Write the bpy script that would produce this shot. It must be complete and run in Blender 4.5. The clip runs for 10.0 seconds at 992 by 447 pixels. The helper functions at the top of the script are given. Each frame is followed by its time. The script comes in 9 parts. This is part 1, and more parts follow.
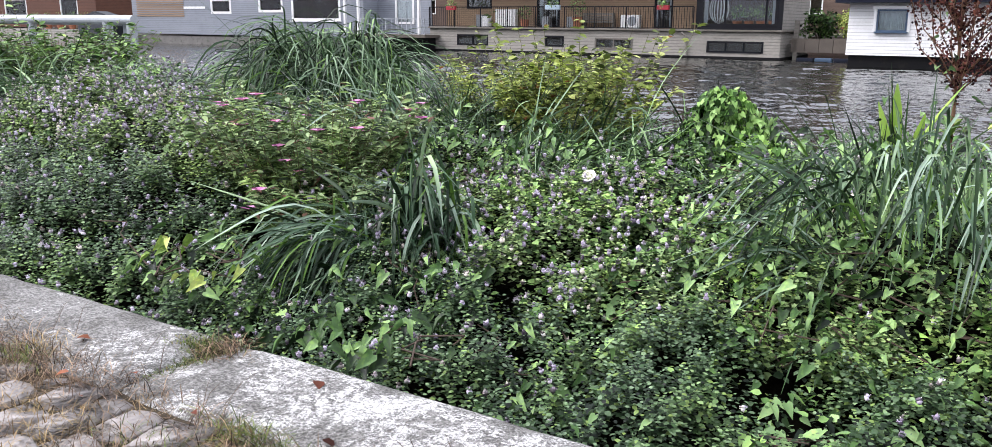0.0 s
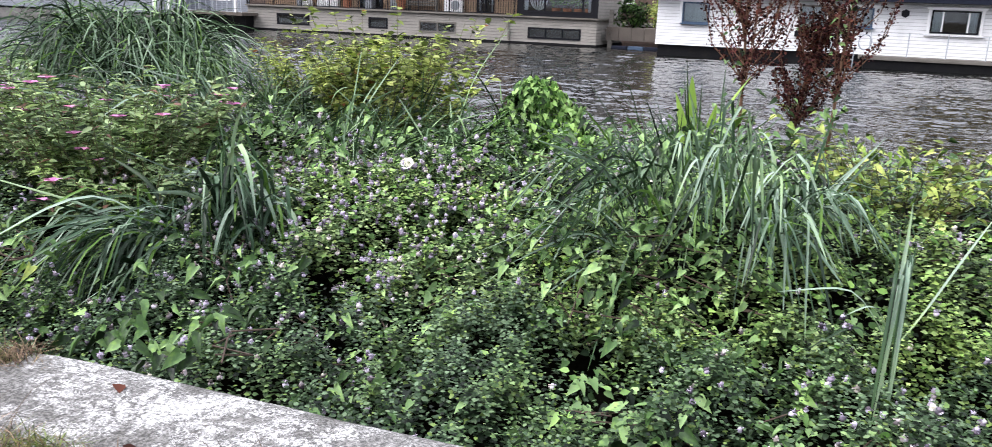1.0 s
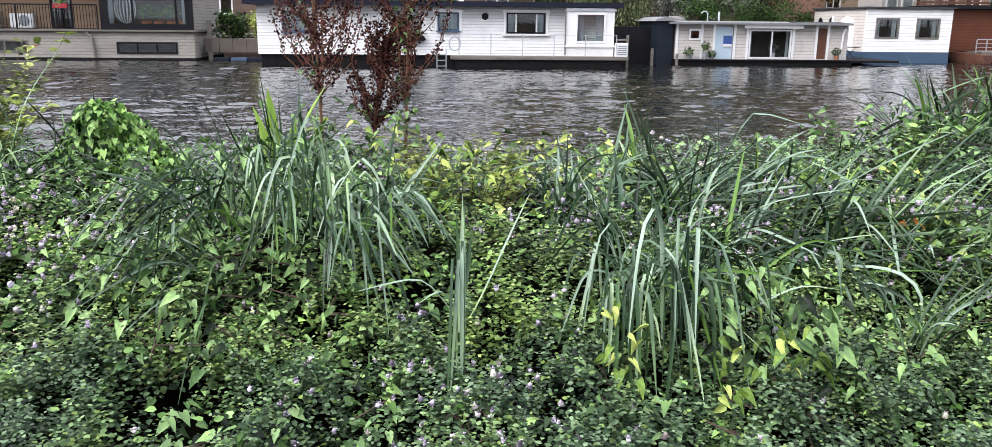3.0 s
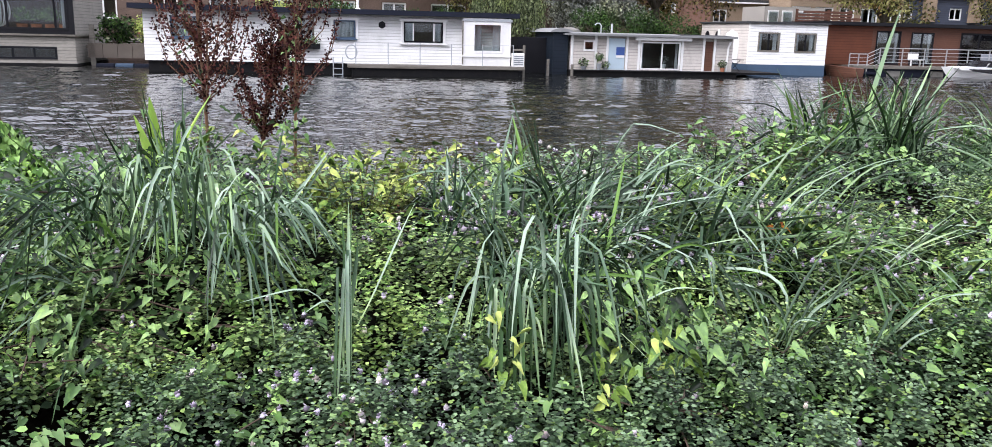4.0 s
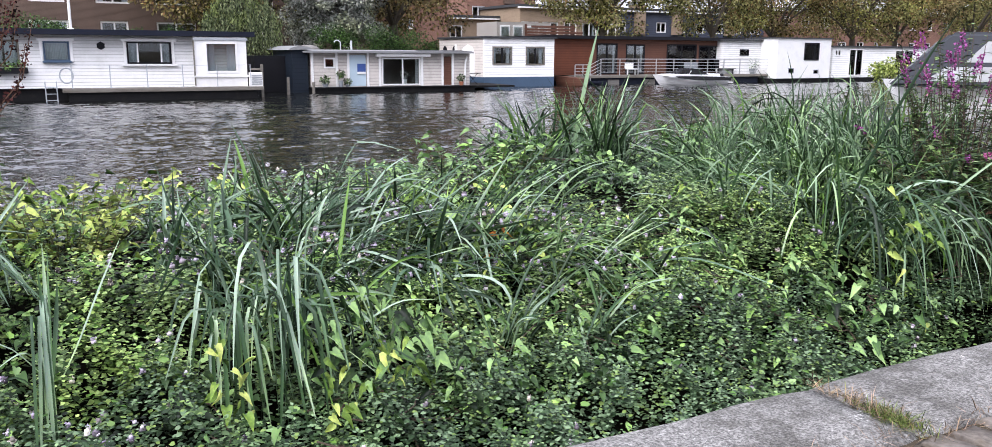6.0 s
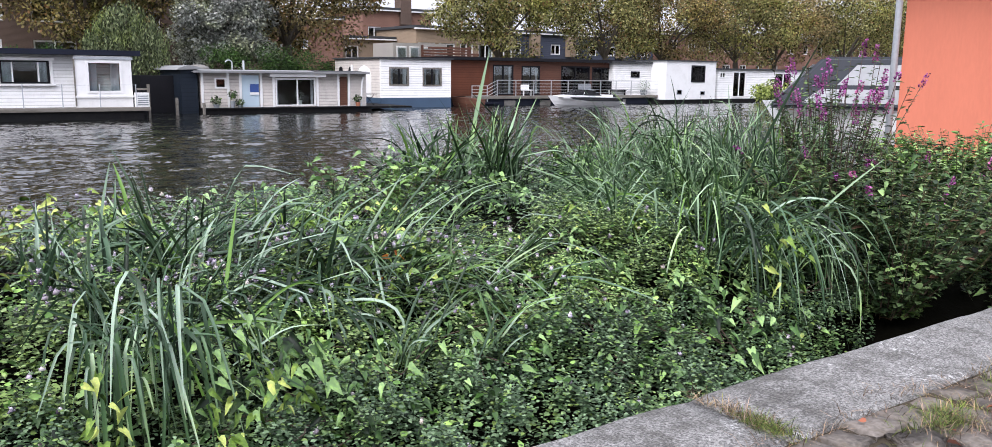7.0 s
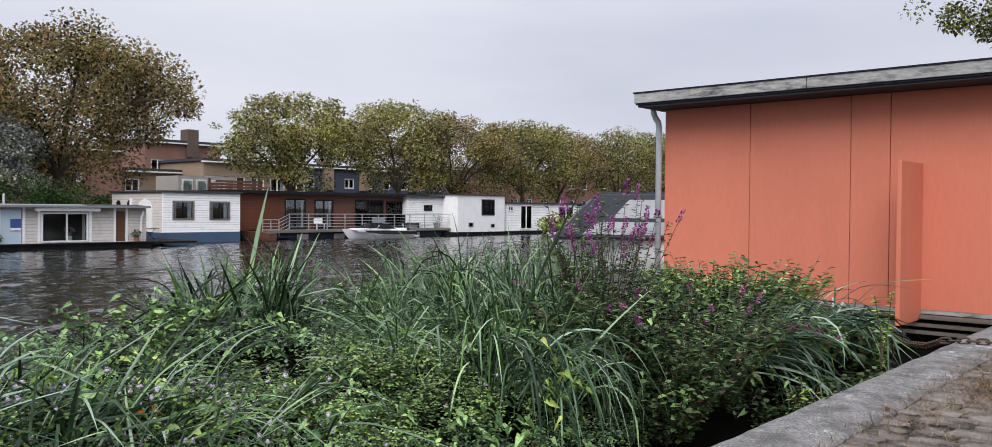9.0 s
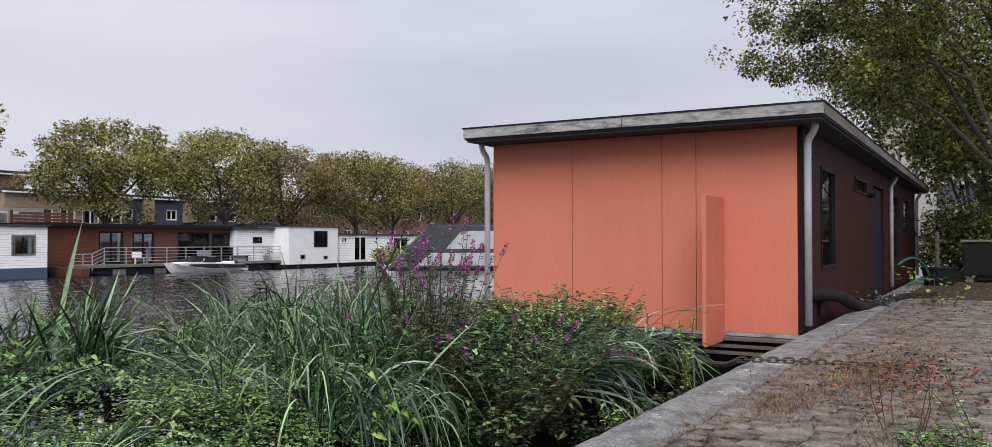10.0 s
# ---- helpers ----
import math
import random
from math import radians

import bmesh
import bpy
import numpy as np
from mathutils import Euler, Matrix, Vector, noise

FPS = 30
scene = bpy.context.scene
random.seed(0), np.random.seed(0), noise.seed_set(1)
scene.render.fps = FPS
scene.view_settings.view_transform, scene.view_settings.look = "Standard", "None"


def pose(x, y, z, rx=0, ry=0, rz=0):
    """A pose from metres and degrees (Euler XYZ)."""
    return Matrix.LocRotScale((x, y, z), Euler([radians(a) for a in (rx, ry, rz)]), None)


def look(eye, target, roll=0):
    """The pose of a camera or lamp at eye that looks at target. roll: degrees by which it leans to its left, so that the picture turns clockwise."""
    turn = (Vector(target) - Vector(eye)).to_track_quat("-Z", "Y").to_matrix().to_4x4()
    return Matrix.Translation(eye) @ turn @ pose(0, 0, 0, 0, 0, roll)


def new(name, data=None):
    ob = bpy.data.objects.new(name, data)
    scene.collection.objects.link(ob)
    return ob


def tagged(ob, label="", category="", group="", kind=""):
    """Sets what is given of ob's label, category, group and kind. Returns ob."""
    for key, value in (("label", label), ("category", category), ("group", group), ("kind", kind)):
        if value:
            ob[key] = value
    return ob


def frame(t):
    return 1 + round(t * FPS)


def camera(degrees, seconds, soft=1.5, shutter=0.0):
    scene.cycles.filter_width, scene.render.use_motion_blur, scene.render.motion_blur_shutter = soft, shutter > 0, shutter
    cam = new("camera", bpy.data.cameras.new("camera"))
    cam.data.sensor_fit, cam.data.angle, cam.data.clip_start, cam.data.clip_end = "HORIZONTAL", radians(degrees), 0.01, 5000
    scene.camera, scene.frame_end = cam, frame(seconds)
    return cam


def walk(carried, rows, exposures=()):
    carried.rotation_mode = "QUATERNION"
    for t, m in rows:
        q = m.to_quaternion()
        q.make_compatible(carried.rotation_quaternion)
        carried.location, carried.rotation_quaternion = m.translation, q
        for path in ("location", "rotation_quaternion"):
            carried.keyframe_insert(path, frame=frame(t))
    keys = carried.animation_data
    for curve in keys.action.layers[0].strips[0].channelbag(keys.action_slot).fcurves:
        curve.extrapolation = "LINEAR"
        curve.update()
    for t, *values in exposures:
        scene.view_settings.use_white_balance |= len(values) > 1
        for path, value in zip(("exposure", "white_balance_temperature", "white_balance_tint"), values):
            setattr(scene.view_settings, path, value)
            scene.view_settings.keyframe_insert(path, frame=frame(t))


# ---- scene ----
cam = camera(60.4, 10.0, soft=0.6, shutter=0.08)
PATH = [
    (0, (1.125, -1.573, 0.899), (0.094, 0.077, 0.432), 0.3),
    (0.5, (1.135, -1.583, 0.91), (0.135, 0.082, 0.433), 0.6),
    (1, (1.177, -1.58, 0.929), (0.511, 0.239, 0.432), 2.2),
    (1.5, (1.238, -1.563, 0.938), (0.841, 0.329, 0.427), 2.4),
    (2, (1.297, -1.568, 0.943), (1.144, 0.361, 0.438), 3.1),
    (2.5, (1.342, -1.568, 0.95), (1.37, 0.374, 0.471), 1.4),
    (4, (1.421, -1.644, 0.967), (1.818, 0.267, 0.531), 1.4),
    (4.5, (1.444, -1.668, 0.973), (1.963, 0.213, 0.539), 1.3),
    (5, (1.476, -1.668, 0.972), (2.143, 0.169, 0.544), 1.0),
    (5.5, (1.502, -1.699, 0.974), (2.298, 0.089, 0.564), 0.8),
    (6, (1.529, -1.726, 0.986), (2.459, 0.0, 0.594), 0.3),
    (7.5, (1.584, -1.775, 1.001), (2.809, -0.223, 0.7), 1.0),
    (8, (1.648, -1.687, 0.989), (2.962, -0.194, 0.773), 1.0),
    (8.5, (1.66, -1.723, 1.009), (3.049, -0.289, 0.886), 1.0),
    (9, (1.678, -1.765, 1.026), (3.179, -0.444, 0.994), 0.5),
    (9.5, (1.584, -1.851, 1.031), (3.207, -0.682, 1.051), 0.3),
    (10, (1.571, -1.905, 1.058), (3.298, -0.896, 1.099), -0.0),
]
EXPOSURES = [(0.0, 0.42, 6350, 13), (1.0, 0.48, 6350, 13), (2.5, 0.43, 6400, 11), (5.0, 0.46, 6250, 16), (6.2, 0.40, 6250, 15), (7.5, 0.20, 6250, 14), (8.0, 0.09, 6250, 13), (8.5, -0.08, 6300, 12), (9.0, -0.28, 6350, 12), (10.0, -0.39, 6400, 12)]
walk(cam, [(t, look(eye, target, roll)) for t, eye, target, roll in PATH], EXPOSURES)

# ---- world and light: an overcast afternoon, the brighter sky behind the camera ----
SUN_ELEVATION, SUN_AZIMUTH = radians(47), radians(246)
world = bpy.data.worlds.new("overcast_sky")
scene.world = world
world.use_nodes = True
wn, wl = world.node_tree.nodes, world.node_tree.links
wn.clear()
w_out = wn.new("ShaderNodeOutputWorld")
w_bg = wn.new("ShaderNodeBackground")
w_sky = wn.new("ShaderNodeTexSky")
w_sky.sky_type, w_sky.sun_disc = "NISHITA", False
w_sky.sun_elevation, w_sky.sun_rotation = SUN_ELEVATION, SUN_AZIMUTH
w_sky.dust_density, w_sky.air_density = 4.0, 1.0
w_co = wn.new("ShaderNodeTexCoord")
w_map = wn.new("ShaderNodeMapping")
w_map.inputs["Scale"].default_value = (1.0, 1.0, 4.5)
w_noise = wn.new("ShaderNodeTexNoise")
w_noise.inputs["Scale"].default_value, w_noise.inputs["Detail"].default_value = 1.6, 5.0
w_ramp = wn.new("ShaderNodeValToRGB")
w_ramp.color_ramp.elements[0].position, w_ramp.color_ramp.elements[0].color = 0.3, (7.7, 8.0, 9.1, 1)
w_ramp.color_ramp.elements[1].position, w_ramp.color_ramp.elements[1].color = 0.75, (10.2, 10.3, 11.1, 1)
w_mix = wn.new("ShaderNodeMix")
w_mix.data_type = "RGBA"
w_mix.inputs[0].default_value = 0.93
wl.new(w_co.outputs["Generated"], w_map.inputs["Vector"])
wl.new(w_map.outputs["Vector"], w_noise.inputs["Vector"])
wl.new(w_noise.outputs["Fac"], w_ramp.inputs["Fac"])
wl.new(w_sky.outputs["Color"], w_mix.inputs[6])
wl.new(w_ramp.outputs["Color"], w_mix.inputs[7])
# An overcast sky is about twice as bright overhead as at the horizon.
w_sep, w_rise, w_lift = wn.new("ShaderNodeSeparateXYZ"), wn.new("ShaderNodeMapRange"), wn.new("ShaderNodeVectorMath")
w_rise.inputs["From Min"].default_value, w_rise.inputs["From Max"].default_value = 0.20, 0.75
w_rise.inputs["To Min"].default_value, w_rise.inputs["To Max"].default_value = 1.0, 1.6
w_lift.operation = "SCALE"
wl.new(w_co.outputs["Generated"], w_sep.inputs[0])
wl.new(w_sep.outputs["Z"], w_rise.inputs["Value"])
wl.new(w_mix.outputs[2], w_lift.inputs[0])
wl.new(w_rise.outputs["Result"], w_lift.inputs["Scale"])
wl.new(w_lift.outputs[0], w_bg.inputs["Color"])
w_bg.inputs["Strength"].default_value = 0.1
wl.new(w_bg.outputs["Background"], w_out.inputs["Surface"])

sun = new("sun", bpy.data.lights.new("sun", "SUN"))
sun.data.energy, sun.data.angle, sun.data.color = 3.1, radians(48), (1.0, 0.97, 0.96)
sun.matrix_world = look((0, 0, 0), (-math.sin(SUN_AZIMUTH), -math.cos(SUN_AZIMUTH), -math.tan(SUN_ELEVATION)))

# ---- materials ----
def nodes_of(name):
    m = bpy.data.materials.new(name)
    m.use_nodes = True
    return m, m.node_tree.nodes, m.node_tree.links, m.node_tree.nodes["Principled BSDF"]


LEAF_TINT = (1.06, 1.0, 1.18)


def shade(c, k, tint=(1, 1, 1)):
    return (c[0] * k * tint[0], c[1] * k * tint[1], c[2] * k * tint[2], 1)


def surface(name, color, rough=0.6, vary=0.25, grain=40.0, patch=1.5, bump=0.15, dist=0.004, metal=0.0, spec=0.5,
            stretch=(1, 1, 1), stain=None, stain_amount=0.3, per_object=0.0, boards=0.0, board_axis=2):
    """A paint, stone, wood or metal surface: fine grain, large patches, stains and a little relief.
    boards: height of a siding board, whose laps show as fine relief and painted shade lines along board_axis."""
    m, n, l, p = nodes_of(name)
    co = n.new("ShaderNodeTexCoord")
    mp = n.new("ShaderNodeMapping")
    mp.inputs["Scale"].default_value = stretch
    if per_object:
        l.new(n.new("ShaderNodeNewGeometry").outputs["Position"], mp.inputs["Vector"])
    else:
        l.new(co.outputs["Object"], mp.inputs["Vector"])
    fine, big = n.new("ShaderNodeTexNoise"), n.new("ShaderNodeTexNoise")
    fine.inputs["Scale"].default_value, fine.inputs["Detail"].default_value = grain, 4
    big.inputs["Scale"].default_value, big.inputs["Detail"].default_value = patch, 5
    l.new(mp.outputs["Vector"], fine.inputs["Vector"])
    l.new(mp.outputs["Vector"], big.inputs["Vector"])
    add = n.new("ShaderNodeMath")
    add.operation = "MULTIPLY_ADD"
    add.inputs[1].default_value = 0.45
    l.new(fine.outputs["Fac"], add.inputs[0])
    half = n.new("ShaderNodeMath")
    half.operation = "MULTIPLY"
    half.inputs[1].default_value = 0.55
    l.new(big.outputs["Fac"], half.inputs[0])
    l.new(half.outputs[0], add.inputs[2])
    last = add.outputs[0]
    if per_object:
        info = n.new("ShaderNodeObjectInfo")
        sway = n.new("ShaderNodeMath")
        sway.operation = "MULTIPLY_ADD"
        sway.inputs[1].default_value = per_object
        piece = n.new("ShaderNodeNewGeometry")
        two = n.new("ShaderNodeMath")
        two.operation = "ADD"
        l.new(info.outputs["Random"], two.inputs[0])
        l.new(piece.outputs["Random Per Island"], two.inputs[1])
        part_of = n.new("ShaderNodeMath")
        part_of.operation = "FRACT"
        l.new(two.outputs[0], part_of.inputs[0])
        l.new(part_of.outputs[0], sway.inputs[0])
        l.new(last, sway.inputs[2])
        off = n.new("ShaderNodeMath")
        off.operation = "SUBTRACT"
        off.inputs[1].default_value = per_object / 2
        l.new(sway.outputs[0], off.inputs[0])
        last = off.outputs[0]
    ramp = n.new("ShaderNodeValToRGB")
    ramp.color_ramp.elements[0].position, ramp.color_ramp.elements[0].color = 0.3, shade(color, 1 - vary)
    ramp.color_ramp.elements[1].position, ramp.color_ramp.elements[1].color = 0.7, shade(color, 1 + vary * 0.7)
    l.new(last, ramp.inputs["Fac"])
    color_out = ramp.outputs["Color"]
    if stain:
        sn = n.new("ShaderNodeTexNoise")
        sn.inputs["Scale"].default_value, sn.inputs["Detail"].default_value, sn.inputs["Roughness"].default_value = patch * 2.3, 8, 0.7
        l.new(mp.outputs["Vector"], sn.inputs["Vector"])
        sr = n.new("ShaderNodeValToRGB")
        sr.color_ramp.elements[0].position, sr.color_ramp.elements[1].position = 0.5, 0.66
        sr.color_ramp.elements[1].color = (stain_amount,) * 3 + (1,)
        l.new(sn.outputs["Fac"], sr.inputs["Fac"])
        mx = n.new("ShaderNodeMix")
        mx.data_type = "RGBA"
        l.new(sr.outputs["Color"], mx.inputs[0])
        l.new(color_out, mx.inputs[6])
        mx.inputs[7].default_value = (*stain, 1)
        color_out = mx.outputs[2]
    l.new(color_out, p.inputs["Base Color"])
    rr = n.new("ShaderNodeMapRange")
    rr.inputs["To Min"].default_value, rr.inputs["To Max"].default_value = max(rough - 0.12, 0.02), min(rough + 0.12, 1)
    l.new(big.outputs["Fac"], rr.inputs["Value"])
    l.new(rr.outputs["Result"], p.inputs["Roughness"])
    p.inputs["Metallic"].default_value = metal
    p.inputs["Specular IOR Level"].default_value = spec
    height = fine.outputs["Fac"]
    if boards:
        sep = n.new("ShaderNodeSeparateXYZ")
        l.new(co.outputs["Object"], sep.inputs[0])
        div = n.new("ShaderNodeMath")
        div.operation = "DIVIDE"
        div.inputs[1].default_value = boards
        l.new(sep.outputs[board_axis], div.inputs[0])
        fr = n.new("ShaderNodeMath")
        fr.operation = "FRACT"
        l.new(div.outputs[0], fr.inputs[0])
        lap = n.new("ShaderNodeMath")
        lap.operation = "MULTIPLY_ADD"
        lap.inputs[1].default_value = -3.0
        l.new(fr.outputs[0], lap.inputs[0])
        l.new(fine.outputs["Fac"], lap.inputs[2])
        height = lap.outputs[0]
        # Lap shading is painted into the colour as thin dark seam lines.
        seam, lap_shade = n.new("ShaderNodeMapRange"), n.new("ShaderNodeMix")
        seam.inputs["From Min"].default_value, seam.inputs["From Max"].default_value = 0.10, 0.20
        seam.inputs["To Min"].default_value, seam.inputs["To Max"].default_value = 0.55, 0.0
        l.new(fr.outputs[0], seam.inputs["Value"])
        lap_shade.data_type, lap_shade.blend_type = "RGBA", "MULTIPLY"
        lap_shade.inputs[7].default_value = (0.35, 0.34, 0.33, 1)
        l.new(seam.outputs["Result"], lap_shade.inputs[0])
        l.new(color_out, lap_shade.inputs[6])
        l.new(lap_shade.outputs[2], p.inputs["Base Color"])
    if bump:
        b = n.new("ShaderNodeBump")
        b.inputs["Strength"].default_value, b.inputs["Distance"].default_value = bump, dist
        l.new(height, b.inputs["Height"])
        l.new(b.outputs["Normal"], p.inputs["Normal"])
    return m


def foliage(name, dark, mid, light, rough=0.5, through_light=0.3, patch=1.2, rare=None, rare_part=0.04, spec=0.35):
    """Leaves: a random tone each, stretched to stand in for shade and lit tops, larger drifts of tone over the plant,
    some light shining through.
    """
    m, n, l, p = nodes_of(name)
    geo = n.new("ShaderNodeNewGeometry")
    co = n.new("ShaderNodeTexCoord")
    big = n.new("ShaderNodeTexNoise")
    big.inputs["Scale"].default_value, big.inputs["Detail"].default_value = patch, 3
    l.new(co.outputs["Object"], big.inputs["Vector"])
    mixv = n.new("ShaderNodeMath")
    mixv.operation = "MULTIPLY_ADD"
    mixv.inputs[1].default_value = 0.6
    info = n.new("ShaderNodeObjectInfo")
    both = n.new("ShaderNodeMath")
    both.operation = "ADD"
    l.new(geo.outputs["Random Per Island"], both.inputs[0])
    l.new(info.outputs["Random"], both.inputs[1])
    each = n.new("ShaderNodeMath")
    each.operation = "FRACT"
    l.new(both.outputs[0], each.inputs[0])
    l.new(each.outputs[0], mixv.inputs[0])
    half = n.new("ShaderNodeMath")
    half.operation = "MULTIPLY"
    half.inputs[1].default_value = 0.4
    l.new(big.outputs["Fac"], half.inputs[0])
    l.new(half.outputs[0], mixv.inputs[2])
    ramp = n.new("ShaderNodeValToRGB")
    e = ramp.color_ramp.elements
    # Shade and highlights are in the tones: dark end cut, light end raised.
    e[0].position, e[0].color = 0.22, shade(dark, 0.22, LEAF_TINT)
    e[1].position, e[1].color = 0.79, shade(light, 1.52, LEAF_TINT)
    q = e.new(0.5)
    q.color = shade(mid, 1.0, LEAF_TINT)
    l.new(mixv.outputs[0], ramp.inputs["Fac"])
    color_out = ramp.outputs["Color"]
    # Drifts of fresher, yellower growth.
    drift, step, fresh = n.new("ShaderNodeTexNoise"), n.new("ShaderNodeMapRange"), n.new("ShaderNodeMix")
    drift.inputs["Scale"].default_value, drift.inputs["Detail"].default_value = patch * 2.1, 4
    l.new(co.outputs["Object"], drift.inputs["Vector"])
    step.inputs["From Min"].default_value, step.inputs["From Max"].default_value, step.inputs["To Max"].default_value = 0.50, 0.64, 0.85
    l.new(drift.outputs["Fac"], step.inputs["Value"])
    fresh.data_type, fresh.blend_type = "RGBA", "MULTIPLY"
    fresh.inputs[7].default_value = (1.28, 1.32, 0.86, 1)
    l.new(step.outputs["Result"], fresh.inputs[0])
    l.new(color_out, fresh.inputs[6])
    color_out = fresh.outputs[2]
    if rare:
        gt = n.new("ShaderNodeMath")
        gt.operation = "GREATER_THAN"
        gt.inputs[1].default_value = 1 - rare_part
        l.new(each.outputs[0], gt.inputs[0])
        mx = n.new("ShaderNodeMix")
        mx.data_type = "RGBA"
        l.new(gt.outputs[0], mx.inputs[0])
        l.new(color_out, mx.inputs[6])
        mx.inputs[7].default_value = (*rare, 1)
        color_out = mx.outputs[2]
    vein = n.new("ShaderNodeTexNoise")
    vein.inputs["Scale"].default_value, vein.inputs["Detail"].default_value = 180.0, 2
    l.new(co.outputs["Object"], vein.inputs["Vector"])
    vm = n.new("ShaderNodeMix")
    vm.data_type, vm.blend_type = "RGBA", "MULTIPLY"
    vm.inputs[0].default_value = 0.35
    l.new(color_out, vm.inputs[6])
    l.new(vein.outputs["Color"], vm.inputs[7])
    color_out = vm.outputs[2]
    l.new(color_out, p.inputs["Base Color"])
    p.inputs["Roughness"].default_value = rough
    p.inputs["Specular IOR Level"].default_value = spec * 0.65
    tr = n.new("ShaderNodeBsdfTranslucent")
    l.new(color_out, tr.inputs["Color"])
    ms = n.new("ShaderNodeMixShader")
    ms.inputs[0].default_value = through_light
    l.new(p.outputs["BSDF"], ms.inputs[1])
    l.new(tr.outputs["BSDF"], ms.inputs[2])
    l.new(ms.outputs["Shader"], n["Material Output"].inputs["Surface"])
    return m


def glass_material(name, tint=(0.9, 0.95, 0.95)):
    m, n, l, p = nodes_of(name)
    clear, gloss, mixer, fres = (n.new(k) for k in ("ShaderNodeBsdfTransparent", "ShaderNodeBsdfGlossy", "ShaderNodeMixShader", "ShaderNodeFresnel"))
    clear.inputs["Color"].default_value = (*tint, 1)
    gloss.inputs["Roughness"].default_value = 0.02
    fres.inputs["IOR"].default_value = 1.6
    l.new(fres.outputs["Fac"], mixer.inputs[0])
    l.new(clear.outputs["BSDF"], mixer.inputs[1])
    l.new(gloss.outputs["BSDF"], mixer.inputs[2])
    l.new(mixer.outputs["Shader"], n["Material Output"].inputs["Surface"])
    return m


def water_material():
    """Dark canal water; on its waves the surface leans to all sides in fine wind ripples."""
    m, n, l, p = nodes_of("canal_water")
    co = n.new("ShaderNodeTexCoord")
    p.inputs["Base Color"].default_value = (0.010, 0.011, 0.010, 1)
    p.inputs["Roughness"].default_value = 0.06
    p.inputs["IOR"].default_value = 1.9
    total = None
    for scale, lean in ((4.2, 0.24), (11.0, 0.36)):
        mp = n.new("ShaderNodeMapping")
        mp.inputs["Scale"].default_value = (0.75, 1.15, 1)
        mp.inputs["Rotation"].default_value = (0, 0, radians(14))
        no = n.new("ShaderNodeTexNoise")
        no.inputs["Scale"].default_value, no.inputs["Detail"].default_value, no.inputs["Distortion"].default_value = scale, 2, 0.4
        l.new(co.outputs["Object"], mp.inputs["Vector"])
        l.new(mp.outputs["Vector"], no.inputs["Vector"])
        off, ma = n.new("ShaderNodeVectorMath"), n.new("ShaderNodeVectorMath")
        off.operation, ma.operation = "SUBTRACT", "MULTIPLY_ADD"
        off.inputs[1].default_value = (0.5, 0.5, 0.5)
        l.new(no.outputs["Color"], off.inputs[0])
        l.new(off.outputs[0], ma.inputs[0])
        ma.inputs[1].default_value = (lean, lean, 0)
        if total is not None:
            l.new(total, ma.inputs[2])
        else:
            l.new(n.new("ShaderNodeNewGeometry").outputs["Normal"], ma.inputs[2])
        total = ma.outputs[0]
    level = n.new("ShaderNodeVectorMath")
    level.operation = "NORMALIZE"
    l.new(total, level.inputs[0])
    l.new(level.outputs[0], p.inputs["Normal"])
    return m


